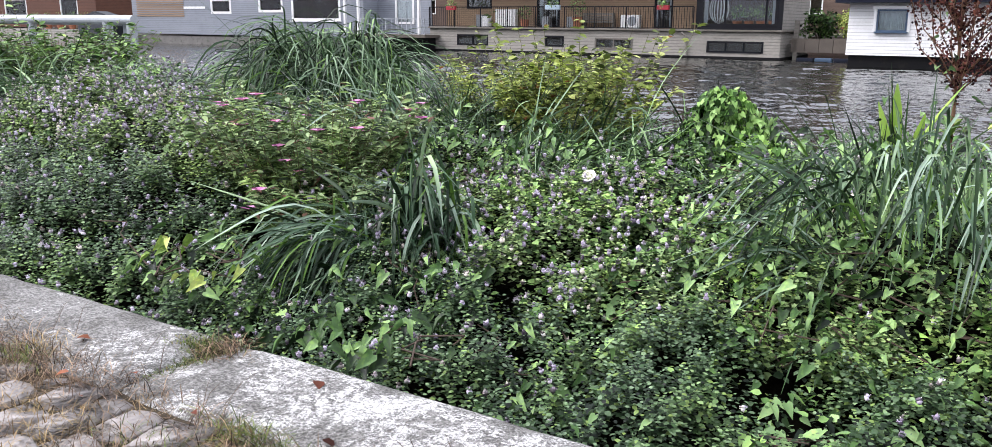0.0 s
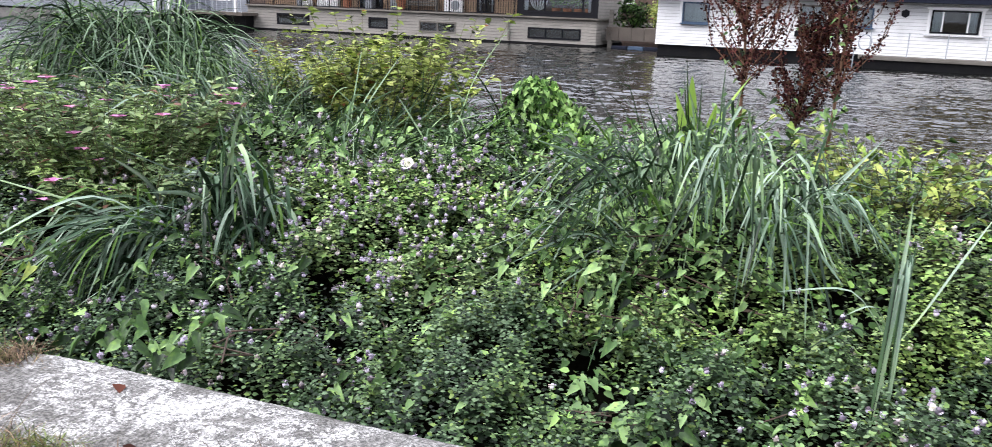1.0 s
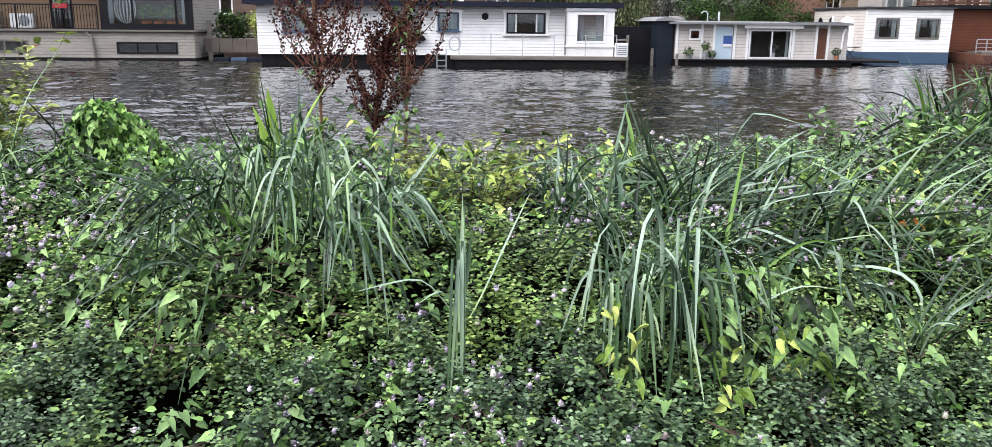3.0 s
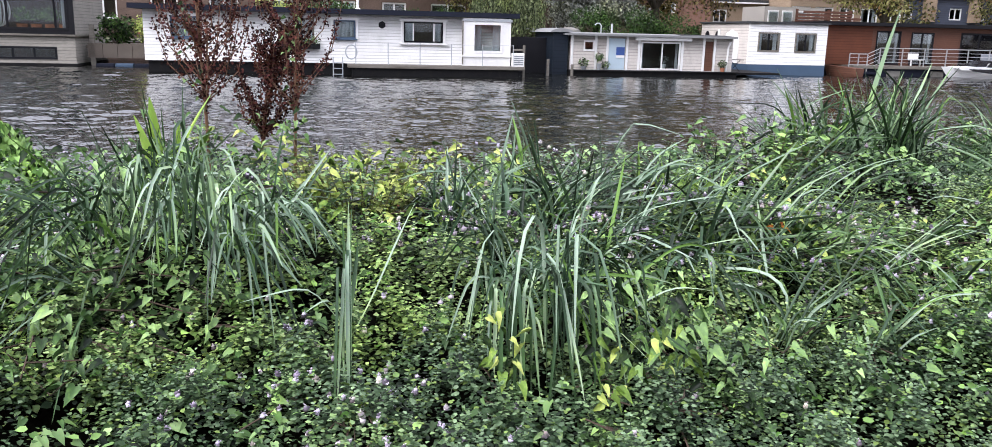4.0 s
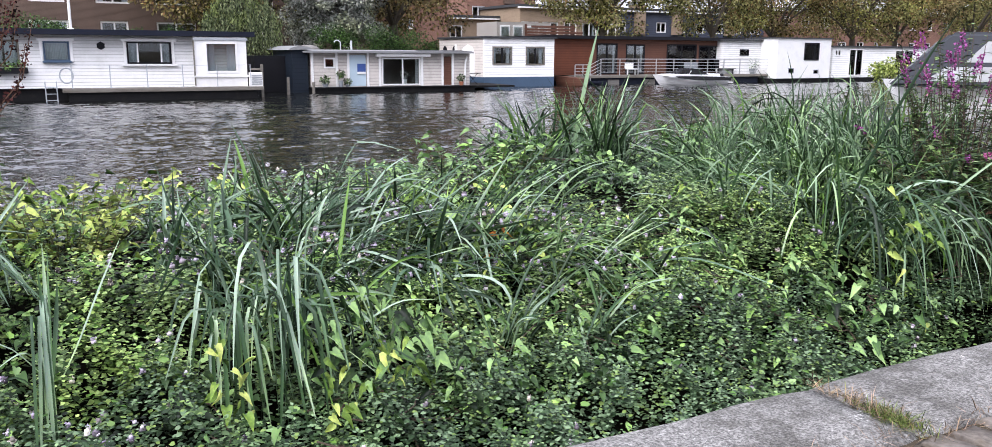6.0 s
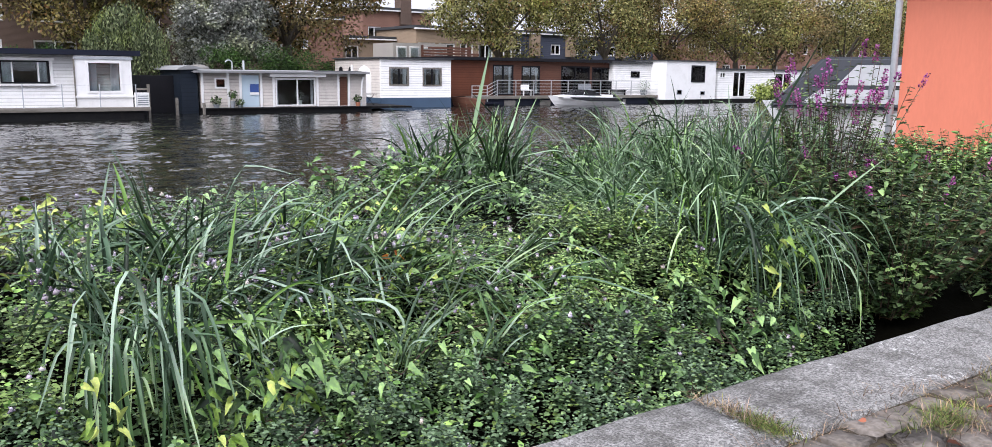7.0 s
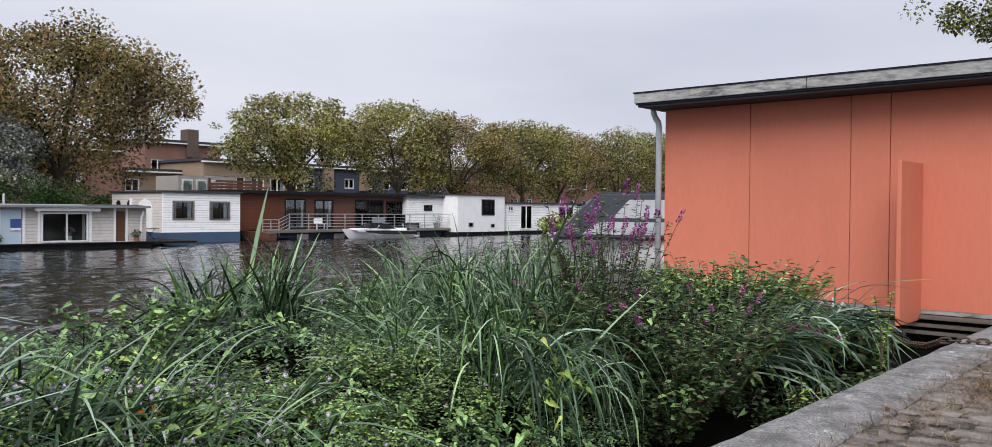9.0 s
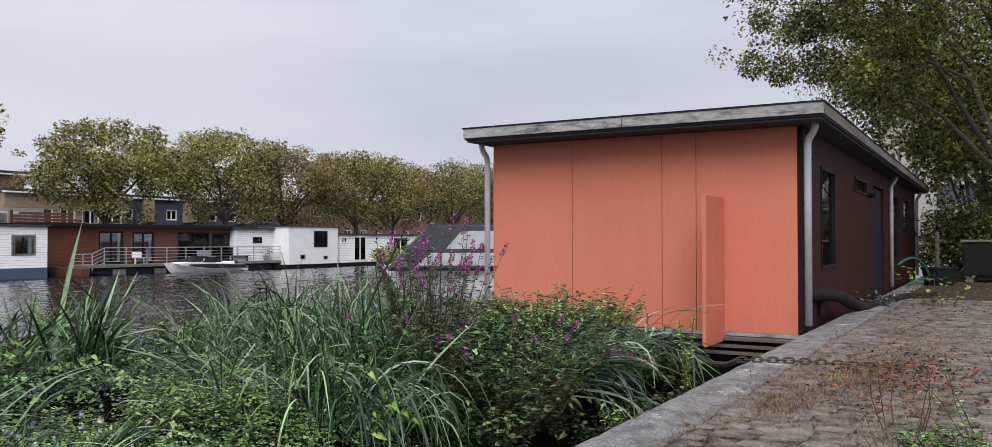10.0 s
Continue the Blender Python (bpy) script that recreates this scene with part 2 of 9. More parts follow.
def coping_material():
    """Old granite coping: grey speckle, pale lichen crusts, dark damp patches."""
    m, n, l, p = nodes_of("coping_stone")
    co = n.new("ShaderNodeTexCoord")
    speck, crust, damp = (n.new("ShaderNodeTexNoise") for _ in range(3))
    speck.inputs["Scale"].default_value, speck.inputs["Detail"].default_value, speck.inputs["Roughness"].default_value = 48, 6, 0.85
    crust.inputs["Scale"].default_value, crust.inputs["Detail"].default_value, crust.inputs["Roughness"].default_value = 2.4, 12, 0.82
    damp.inputs["Scale"].default_value, damp.inputs["Detail"].default_value, damp.inputs["Roughness"].default_value = 3.2, 10, 0.82
    shift = n.new("ShaderNodeMapping")
    shift.inputs["Location"].default_value = (7.3, 2.1, 0)
    l.new(co.outputs["Object"], shift.inputs["Vector"])
    l.new(co.outputs["Object"], speck.inputs["Vector"])
    l.new(co.outputs["Object"], crust.inputs["Vector"])
    l.new(shift.outputs["Vector"], damp.inputs["Vector"])
    base = n.new("ShaderNodeValToRGB")
    base.color_ramp.elements[0].position, base.color_ramp.elements[0].color = 0.40, (0.15, 0.145, 0.138, 1)
    base.color_ramp.elements[1].position, base.color_ramp.elements[1].color = 0.60, (0.37, 0.362, 0.345, 1)
    l.new(speck.outputs["Fac"], base.inputs["Fac"])
    cf = n.new("ShaderNodeMath")
    cf.operation = "MULTIPLY_ADD"
    cf.inputs[1].default_value = 0.70
    l.new(speck.outputs["Fac"], cf.inputs[0])
    # One broad old crust lies on the stones beside the herbs.
    here = n.new("ShaderNodeNewGeometry")
    far = n.new("ShaderNodeVectorMath")
    far.operation = "DISTANCE"
    far.inputs[1].default_value = (-0.28, -0.27, 0.0)
    l.new(here.outputs["Position"], far.inputs[0])
    reach = n.new("ShaderNodeMapRange")
    reach.interpolation_type = "SMOOTHSTEP"
    reach.inputs["From Min"].default_value, reach.inputs["From Max"].default_value = 0.25, 1.0
    reach.inputs["To Min"].default_value, reach.inputs["To Max"].default_value = 0.085, -0.035
    l.new(far.outputs["Value"], reach.inputs["Value"])
    addc = n.new("ShaderNodeMath")
    addc.operation = "ADD"
    l.new(crust.outputs["Fac"], addc.inputs[0])
    l.new(reach.outputs["Result"], addc.inputs[1])
    l.new(addc.outputs[0], cf.inputs[2])
    cr = n.new("ShaderNodeValToRGB")
    cr.color_ramp.elements[0].position, cr.color_ramp.elements[1].position = 0.905, 0.93
    l.new(cf.outputs[0], cr.inputs["Fac"])
    pale = n.new("ShaderNodeMix")
    pale.data_type = "RGBA"
    l.new(cr.outputs["Color"], pale.inputs[0])
    l.new(base.outputs["Color"], pale.inputs[6])
    pale.inputs[7].default_value = (0.66, 0.655, 0.64, 1)
    df = n.new("ShaderNodeMath")
    df.operation = "MULTIPLY_ADD"
    df.inputs[1].default_value = 0.60
    l.new(speck.outputs["Fac"], df.inputs[0])
    l.new(damp.outputs["Fac"], df.inputs[2])
    dr = n.new("ShaderNodeValToRGB")
    dr.color_ramp.elements[0].position, dr.color_ramp.elements[1].position = 0.81, 0.855
    dr.color_ramp.elements[1].color = (0.8, 0.8, 0.8, 1)
    l.new(df.outputs[0], dr.inputs["Fac"])
    dark = n.new("ShaderNodeMix")
    dark.data_type = "RGBA"
    l.new(dr.outputs["Color"], dark.inputs[0])
    l.new(pale.outputs[2], dark.inputs[6])
    dark.inputs[7].default_value = (0.085, 0.08, 0.07, 1)
    salt = n.new("ShaderNodeTexNoise")
    salt.inputs["Scale"].default_value, salt.inputs["Detail"].default_value, salt.inputs["Roughness"].default_value = 130, 3, 0.7
    l.new(co.outputs["Object"], salt.inputs["Vector"])
    pepper = n.new("ShaderNodeValToRGB")
    pepper.color_ramp.elements[0].position, pepper.color_ramp.elements[0].color = 0.42, (0.30, 0.30, 0.30, 1)
    pepper.color_ramp.elements[1].position, pepper.color_ramp.elements[1].color = 0.56, (1.05, 1.05, 1.05, 1)
    l.new(salt.outputs["Fac"], pepper.inputs["Fac"])
    grainy = n.new("ShaderNodeMix")
    grainy.data_type, grainy.blend_type = "RGBA", "MULTIPLY"
    grainy.inputs[0].default_value = 0.9
    l.new(dark.outputs[2], grainy.inputs[6])
    l.new(pepper.outputs["Color"], grainy.inputs[7])
    l.new(grainy.outputs[2], p.inputs["Base Color"])
    p.inputs["Roughness"].default_value = 0.85
    b = n.new("ShaderNodeBump")
    b.inputs["Strength"].default_value, b.inputs["Distance"].default_value = 0.6, 0.006
    l.new(speck.outputs["Fac"], b.inputs["Height"])
    l.new(b.outputs["Normal"], p.inputs["Normal"])
    return m


WATER = water_material()
COPING = coping_material()
GLASS = glass_material("window_glass")
SETTBROWN = surface("earthy_granite_setts", (0.185, 0.163, 0.143), 0.9, 0.6, 60, 9, 1.0, 0.008, per_object=0.22, spec=0.15, stain=(0.12, 0.098, 0.07), stain_amount=0.65)
SETT = surface("granite_setts", (0.31, 0.288, 0.276), 0.85, 0.6, 60, 9, 1.0, 0.008, per_object=0.22, spec=0.2, stain=(0.14, 0.13, 0.12), stain_amount=0.55)
SOIL = surface("joint_soil", (0.062, 0.050, 0.036), 0.95, 0.45, 60, 2, 0.6, 0.01, spec=0.1, stain=(0.085, 0.072, 0.040), stain_amount=0.5)
# Near black: the deep shade between the plants is put into this colour.
BEDSHADE = surface("bed_gap_shade", (0.0040, 0.0040, 0.0025), 0.95, 0.4, 30, 2, 0.5, 0.02, spec=0.03)
BRICKWORK = surface("quay_brick", (0.12, 0.08, 0.065), 0.9, 0.35, 20, 2, 0.4, 0.01, stain=(0.04, 0.05, 0.03), stain_amount=0.6)
ORANGE = surface("terracotta_paint", (0.63, 0.200, 0.122), 0.55, 0.07, 30, 0.9, 0.06, 0.003, spec=0.3, stretch=(1, 1, 0.3), stain=(0.54, 0.168, 0.103), stain_amount=0.45)
BROWNRED = surface("dark_red_brown_paint", (0.045, 0.015, 0.011), 0.65, 0.25, 30, 1.1, 0.08, 0.003, spec=0.10, stain=(0.03, 0.02, 0.016), stain_amount=0.4)
BLACKPAINT = surface("black_paint", (0.012, 0.012, 0.015), 0.6, 0.25, 30, 2, 0.1, 0.003, spec=0.15)
BLUEBLACK = surface("blue_black_paint", (0.014, 0.017, 0.030), 0.6, 0.25, 30, 2, 0.1, 0.003, spec=0.15)
GREYWOOD = surface("weathered_grey_wood", (0.36, 0.36, 0.34), 0.85, 0.5, 40, 5, 0.4, 0.004, spec=0.2, stretch=(1, 0.22, 1), stain=(0.045, 0.045, 0.042), stain_amount=0.9)
GREYWOODX = surface("weathered_grey_board", (0.20, 0.185, 0.16), 0.85, 0.4, 40, 2, 0.4, 0.004, spec=0.2, stretch=(0.12, 1, 1), stain=(0.07, 0.06, 0.05), stain_amount=0.7)
ZINC = surface("zinc_pipe", (0.52, 0.55, 0.58), 0.55, 0.2, 30, 3, 0.1, 0.002)
GALV = surface("galvanised_steel", (0.42, 0.45, 0.48), 0.5, 0.15, 40, 3, 0.1, 0.002, metal=0.35)
RUST = surface("rusty_iron", (0.10, 0.065, 0.045), 0.7, 0.4, 60, 6, 0.4, 0.003, metal=0.4)
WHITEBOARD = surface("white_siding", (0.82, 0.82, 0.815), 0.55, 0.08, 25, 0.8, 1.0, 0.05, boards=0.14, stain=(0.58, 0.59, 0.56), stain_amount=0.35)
WHITE = surface("white_paint", (0.82, 0.82, 0.81), 0.5, 0.06, 25, 1.0, 0.05, 0.003, stain=(0.6, 0.6, 0.57), stain_amount=0.3)
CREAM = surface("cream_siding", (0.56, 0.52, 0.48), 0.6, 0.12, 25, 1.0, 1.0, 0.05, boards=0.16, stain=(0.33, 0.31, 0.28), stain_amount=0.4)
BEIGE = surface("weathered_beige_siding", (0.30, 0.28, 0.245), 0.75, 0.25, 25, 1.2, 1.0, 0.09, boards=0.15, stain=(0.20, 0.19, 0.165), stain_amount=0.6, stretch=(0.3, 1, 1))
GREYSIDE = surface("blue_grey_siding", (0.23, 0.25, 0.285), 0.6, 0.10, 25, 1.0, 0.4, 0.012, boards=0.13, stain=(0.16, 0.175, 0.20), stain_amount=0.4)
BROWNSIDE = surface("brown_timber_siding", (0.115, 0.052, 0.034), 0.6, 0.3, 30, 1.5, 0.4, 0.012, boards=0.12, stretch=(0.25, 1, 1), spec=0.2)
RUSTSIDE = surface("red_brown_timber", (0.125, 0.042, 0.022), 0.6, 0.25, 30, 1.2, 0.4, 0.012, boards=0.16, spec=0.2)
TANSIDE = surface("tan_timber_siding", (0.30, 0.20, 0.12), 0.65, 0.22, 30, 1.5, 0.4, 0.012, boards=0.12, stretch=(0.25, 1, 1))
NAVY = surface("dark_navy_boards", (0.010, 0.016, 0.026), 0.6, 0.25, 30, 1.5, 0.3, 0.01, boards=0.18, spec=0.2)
BLUEPAINT = surface("blue_paint", (0.05, 0.09, 0.15), 0.5, 0.15, 30, 1.5, 0.1, 0.003)
PALEBLUE = surface("pale_blue_paint", (0.48, 0.60, 0.68), 0.5, 0.06, 25, 1.0, 0.05, 0.003)
HULLBLACK = surface("tarred_hull", (0.010, 0.010, 0.011), 0.7, 0.35, 20, 1.5, 0.3, 0.01, spec=0.12, stain=(0.022, 0.02, 0.017), stain_amount=0.5)
CONCRETE = surface("pontoon_concrete", (0.20, 0.19, 0.175), 0.85, 0.3, 25, 1.2, 0.3, 0.008, stain=(0.07, 0.07, 0.06), stain_amount=0.7)
ROOFING = surface("grey_roofing_felt", (0.22, 0.225, 0.23), 0.85, 0.2, 30, 1.0, 0.2, 0.005)
DARKROOF = surface("black_roofing_felt", (0.04, 0.042, 0.046), 0.85, 0.25, 30, 1.0, 0.2, 0.005)
INTERIOR = surface("dim_interior", (0.12, 0.10, 0.085), 0.9, 0.2, 10, 1.0, 0.05, 0.003)
CURTAIN = surface("curtain_cloth", (0.62, 0.64, 0.68), 0.9, 0.25, 3, 1.0, 0.6, 0.02, stretch=(9, 9, 0.3))
DECKWOOD = surface("deck_boards", (0.13, 0.108, 0.088), 0.8, 0.3, 30, 1.5, 0.3, 0.006)
STEEL = surface("stainless_rail", (0.55, 0.56, 0.57), 0.35, 0.08, 30, 2, 0.03, 0.002, metal=0.8)
CANVAS = surface("dark_canvas", (0.035, 0.04, 0.05), 0.8, 0.2, 60, 1.5, 0.2, 0.004)
CLEARVINYL = surface("milky_vinyl_window", (0.62, 0.64, 0.66), 0.3, 0.10, 6, 1.5, 0.3, 0.02)
GELCOAT = surface("white_gelcoat", (0.80, 0.80, 0.80), 0.35, 0.04, 20, 1.0, 0.02, 0.002)
GELBLACK = surface("black_gelcoat", (0.015, 0.015, 0.018), 0.2, 0.1, 20, 1.0, 0.02, 0.002)
TERRACOTTA = surface("clay_pot", (0.38, 0.15, 0.08), 0.8, 0.2, 30, 3, 0.2, 0.003)
PLASTIC = surface("grey_plastic", (0.25, 0.27, 0.29), 0.5, 0.1, 20, 2, 0.05, 0.002)
GREENPLASTIC = surface("dark_green_plastic", (0.011, 0.014, 0.011), 0.6, 0.15, 20, 2, 0.05, 0.002, spec=0.2)
HOSE = surface("green_hose", (0.03, 0.12, 0.075), 0.55, 0.15, 40, 4, 0.1, 0.002, spec=0.25)
RUBBER = surface("ribbed_black_rubber", (0.018, 0.014, 0.013), 0.75, 0.3, 60, 4, 0.3, 0.004, spec=0.15)
REDPAINT = surface("red_plastic", (0.45, 0.03, 0.05), 0.5, 0.1, 20, 2, 0.03, 0.002)
SIGNBLUE = surface("blue_sign", (0.04, 0.09, 0.30), 0.5, 0.1, 20, 2, 0.02, 0.002)
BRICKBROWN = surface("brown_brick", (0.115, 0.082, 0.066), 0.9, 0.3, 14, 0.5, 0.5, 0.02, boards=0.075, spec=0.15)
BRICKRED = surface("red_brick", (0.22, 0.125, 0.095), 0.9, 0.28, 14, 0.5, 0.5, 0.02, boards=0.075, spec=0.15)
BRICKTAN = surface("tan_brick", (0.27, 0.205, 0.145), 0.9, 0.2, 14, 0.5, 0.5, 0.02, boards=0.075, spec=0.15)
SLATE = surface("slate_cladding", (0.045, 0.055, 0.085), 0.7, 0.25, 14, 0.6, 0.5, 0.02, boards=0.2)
RENDERWALL = surface("grey_render", (0.38, 0.36, 0.33), 0.9, 0.12, 14, 0.5, 0.2, 0.01)
BARK = surface("tree_bark", (0.085, 0.07, 0.055), 0.95, 0.35, 18, 2, 0.6, 0.03, stretch=(1, 1, 0.3))
GRASSGROUND = surface("far_bank_ground", (0.09, 0.10, 0.045), 0.95, 0.35, 12, 0.4, 0.4, 0.03)

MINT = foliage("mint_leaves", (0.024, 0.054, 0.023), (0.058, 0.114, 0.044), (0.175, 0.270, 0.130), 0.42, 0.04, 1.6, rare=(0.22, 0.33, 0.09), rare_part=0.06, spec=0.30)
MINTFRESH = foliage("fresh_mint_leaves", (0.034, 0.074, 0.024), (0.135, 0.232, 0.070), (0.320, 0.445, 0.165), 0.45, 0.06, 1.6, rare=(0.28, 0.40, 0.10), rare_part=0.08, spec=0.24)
MINTFLOWER = foliage("mint_flowers", (0.32, 0.28, 0.32), (0.45, 0.41, 0.45), (0.63, 0.60, 0.63), 0.8, 0.1, 3.0, spec=0.2)
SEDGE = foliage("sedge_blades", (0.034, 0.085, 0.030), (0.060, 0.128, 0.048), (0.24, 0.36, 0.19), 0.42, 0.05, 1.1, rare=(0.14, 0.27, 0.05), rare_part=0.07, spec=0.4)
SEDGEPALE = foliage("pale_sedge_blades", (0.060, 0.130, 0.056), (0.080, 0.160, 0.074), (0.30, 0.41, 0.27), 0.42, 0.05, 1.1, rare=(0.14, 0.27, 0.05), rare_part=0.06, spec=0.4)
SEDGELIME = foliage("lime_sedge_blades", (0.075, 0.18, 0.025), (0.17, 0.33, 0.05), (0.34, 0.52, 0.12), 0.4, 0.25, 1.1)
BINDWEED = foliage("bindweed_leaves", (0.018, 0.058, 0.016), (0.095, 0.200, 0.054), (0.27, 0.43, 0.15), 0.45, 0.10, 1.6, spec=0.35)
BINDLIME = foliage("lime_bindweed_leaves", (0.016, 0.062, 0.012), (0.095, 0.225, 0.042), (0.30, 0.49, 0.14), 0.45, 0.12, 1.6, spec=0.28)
BINDYELLOW = foliage("yellowing_bindweed_leaves", (0.06, 0.15, 0.025), (0.19, 0.33, 0.055), (0.44, 0.52, 0.14), 0.5, 0.15, 2.0, spec=0.25)
YELLOWHERB = foliage("yellow_green_leaves", (0.14, 0.23, 0.045), (0.29, 0.40, 0.085), (0.46, 0.53, 0.16), 0.5, 0.30, 2.0, rare=(0.36, 0.14, 0.06), rare_part=0.015, spec=0.25)
WILLOWHERB = foliage("willowherb_leaves", (0.085, 0.165, 0.055), (0.195, 0.320, 0.110), (0.36, 0.48, 0.21), 0.5, 0.26, 2.0, rare=(0.26, 0.14, 0.10), rare_part=0.04, spec=0.3)
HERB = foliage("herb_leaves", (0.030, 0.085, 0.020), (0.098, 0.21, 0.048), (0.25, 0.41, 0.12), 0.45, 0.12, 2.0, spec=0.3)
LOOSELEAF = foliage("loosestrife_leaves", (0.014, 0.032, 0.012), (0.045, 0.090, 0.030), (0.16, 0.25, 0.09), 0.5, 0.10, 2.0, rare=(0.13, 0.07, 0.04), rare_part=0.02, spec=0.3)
MAGENTA = foliage("magenta_petals", (0.24, 0.05, 0.17), (0.32, 0.075, 0.24), (0.46, 0.15, 0.36), 0.7, 0.2, 4.0, spec=0.2)
PINK = foliage("pink_petals", (0.45, 0.12, 0.28), (0.62, 0.22, 0.42), (0.74, 0.36, 0.55), 0.7, 0.3, 4.0)
PETALWHITE = foliage("white_petals", (0.80, 0.80, 0.78), (0.84, 0.84, 0.82), (0.87, 0.87, 0.85), 0.6, 0.3, 4.0)
DOCKSEED = foliage("dock_seeds", (0.022, 0.008, 0.009), (0.052, 0.018, 0.016), (0.13, 0.048, 0.036), 0.8, 0.1, 3.0, spec=0.2)
DOCKSTEM = surface("dock_stem", (0.16, 0.08, 0.045), 0.7, 0.3, 40, 8, 0.2, 0.002)
ORANGELEAF = foliage("orange_leaf", (0.50, 0.14, 0.02), (0.60, 0.20, 0.03), (0.65, 0.30, 0.06), 0.6, 0.3, 4.0)
PLANE = foliage("plane_tree_leaves", (0.09, 0.11, 0.032), (0.26, 0.275, 0.085), (0.42, 0.42, 0.155), 0.5, 0.3, 0.16, rare=(0.34, 0.21, 0.09), rare_part=0.08, spec=0.25)
PLANEBROWN = foliage("browning_tree_leaves", (0.09, 0.092, 0.032), (0.25, 0.222, 0.082), (0.39, 0.335, 0.14), 0.5, 0.3, 0.16, rare=(0.36, 0.21, 0.09), rare_part=0.12, spec=0.25)
SILVER = foliage("silver_willow_leaves", (0.29, 0.325, 0.25), (0.29, 0.33, 0.25), (0.42, 0.46, 0.36), 0.6, 0.35, 0.3, spec=0.25)
WEEPING = foliage("weeping_willow_leaves", (0.08, 0.11, 0.04), (0.11, 0.155, 0.06), (0.22, 0.27, 0.115), 0.55, 0.25, 0.4)
HEDGE = foliage("hedge_leaves", (0.018, 0.045, 0.012), (0.035, 0.085, 0.018), (0.07, 0.14, 0.03), 0.55, 0.2, 0.6)
NEARTREE = foliage("lime_tree_leaves", (0.07, 0.095, 0.025), (0.145, 0.185, 0.045), (0.34, 0.38, 0.11), 0.45, 0.40, 0.35, rare=(0.30, 0.15, 0.05), rare_part=0.07)
DRYGRASS = foliage("dry_grass", (0.10, 0.068, 0.038), (0.20, 0.145, 0.082), (0.36, 0.28, 0.17), 0.7, 0.2, 2.0, spec=0.2)
GREENGRASS = foliage("green_grass", (0.06, 0.10, 0.02), (0.12, 0.18, 0.035), (0.22, 0.29, 0.07), 0.6, 0.25, 2.0, rare=(0.3, 0.22, 0.1), rare_part=0.12)
LITTER = foliage("fallen_leaves", (0.07, 0.026, 0.016), (0.17, 0.058, 0.030), (0.28, 0.11, 0.055), 0.7, 0.15, 2.0, spec=0.2)
STEMGREEN = surface("green_brown_stems", (0.13, 0.12, 0.055), 0.7, 0.3, 40, 8, 0.2, 0.002)
TWIG = surface("twigs", (0.075, 0.05, 0.035), 0.8, 0.3, 40, 8, 0.2, 0.002)

# ---- building helpers ----
def link(name, mesh, material, parent=None, label=""):
    ob = new(name, mesh)
    if material is not None and not mesh.materials:
        mesh.materials.append(material)
    if parent is not None:
        ob.parent = parent
        base = parent
        shift = Vector((0, 0, 0))
        while base is not None:
            shift += base.location
            base = base.parent
        ob.matrix_parent_inverse = Matrix.Translation(-shift)
    if label:
        tagged(ob, label=label)
    return ob


def part(name, bm, material, parent=None, label="", smooth=False):
    """Links a bmesh, built in world metres, as one mesh under a thing, a part or nothing."""
    me = bpy.data.meshes.new(name)
    if smooth:
        for f in bm.faces:
            f.smooth = True
    bm.to_mesh(me)
    bm.free()
    return link(name, me, material, parent, label)


GROUPS = {"sedge_tuft": "sedges in the planted bed", "bindweed": "bindweed in the planted bed", "plane_tree": "trees along the far street", "row_house": "houses along the far street",
          "purple_loosestrife": "loosestrife in the planted bed", "dock_plant": "dock plants in the bed", "potted_plant": "pots on the houseboat decks", "lime_tree": "trees along the near quay",
          "flower_box": "flower boxes on the terrace", "storage_bin": "bins on the terrace", "deck_chair": "chairs on the deck", "bank_hedge": "hedges on the far bank", "quay_shrub": "shrubs at the end of the quay",
          "willowherb": "willowherb in the planted bed", "roadside_weed": "weeds on the quay", "distant_houseboat": "distant houseboats"}


def thing(name, at, label, category, group="", kind=""):
    ob = new(name)
    group = group or GROUPS.get(name, "")
    ob.empty_display_size = 0.2
    ob.location = at
    return tagged(ob, label, category, group, kind)


def arrays(name, verts, faces, material, parent=None, label="", smooth=False):
    """A mesh out of numpy arrays: verts (n, 3) and faces (m, 3 or 4)."""
    me = bpy.data.meshes.new(name)
    verts, faces = np.asarray(verts, np.float32), np.asarray(faces, np.int32)
    k = faces.shape[1]
    me.vertices.add(len(verts))
    me.vertices.foreach_set("co", verts.ravel())
    me.loops.add(faces.size)
    me.loops.foreach_set("vertex_index", faces.ravel())
    me.polygons.add(len(faces))
    me.polygons.foreach_set("loop_start", np.arange(0, faces.size, k, dtype=np.int32))
    if smooth:
        me.polygons.foreach_set("use_smooth", np.ones(len(faces), bool))
    me.update(calc_edges=True)
    return link(name, me, material, parent, label)


def box(bm, x0, y0, z0, x1, y1, z1, bevel=0.0):
    r = bmesh.ops.create_cube(bm, size=1.0, matrix=Matrix.LocRotScale(((x0 + x1) / 2, (y0 + y1) / 2, (z0 + z1) / 2), None, (abs(x1 - x0), abs(y1 - y0), abs(z1 - z0))))
    if bevel:
        edges = list({e for v in r["verts"] for e in v.link_edges})
        bmesh.ops.bevel(bm, geom=edges, offset=bevel, segments=2, profile=0.6, affect="EDGES")
    return bm


def boxed(*spans, bevel=0.0):
    bm = bmesh.new()
    for s in spans:
        box(bm, *s, bevel=bevel)
    return bm


def rod(bm, a, b, r0, r1=None, sides=10):
    a, b = Vector(a), Vector(b)
    d = b - a
    m = Matrix.Translation((a + b) / 2) @ d.to_track_quat("Z", "Y").to_matrix().to_4x4()
    bmesh.ops.create_cone(bm, cap_ends=True, segments=sides, radius1=r0, radius2=r0 if r1 is None else r1, depth=d.length, matrix=m)
    return bm


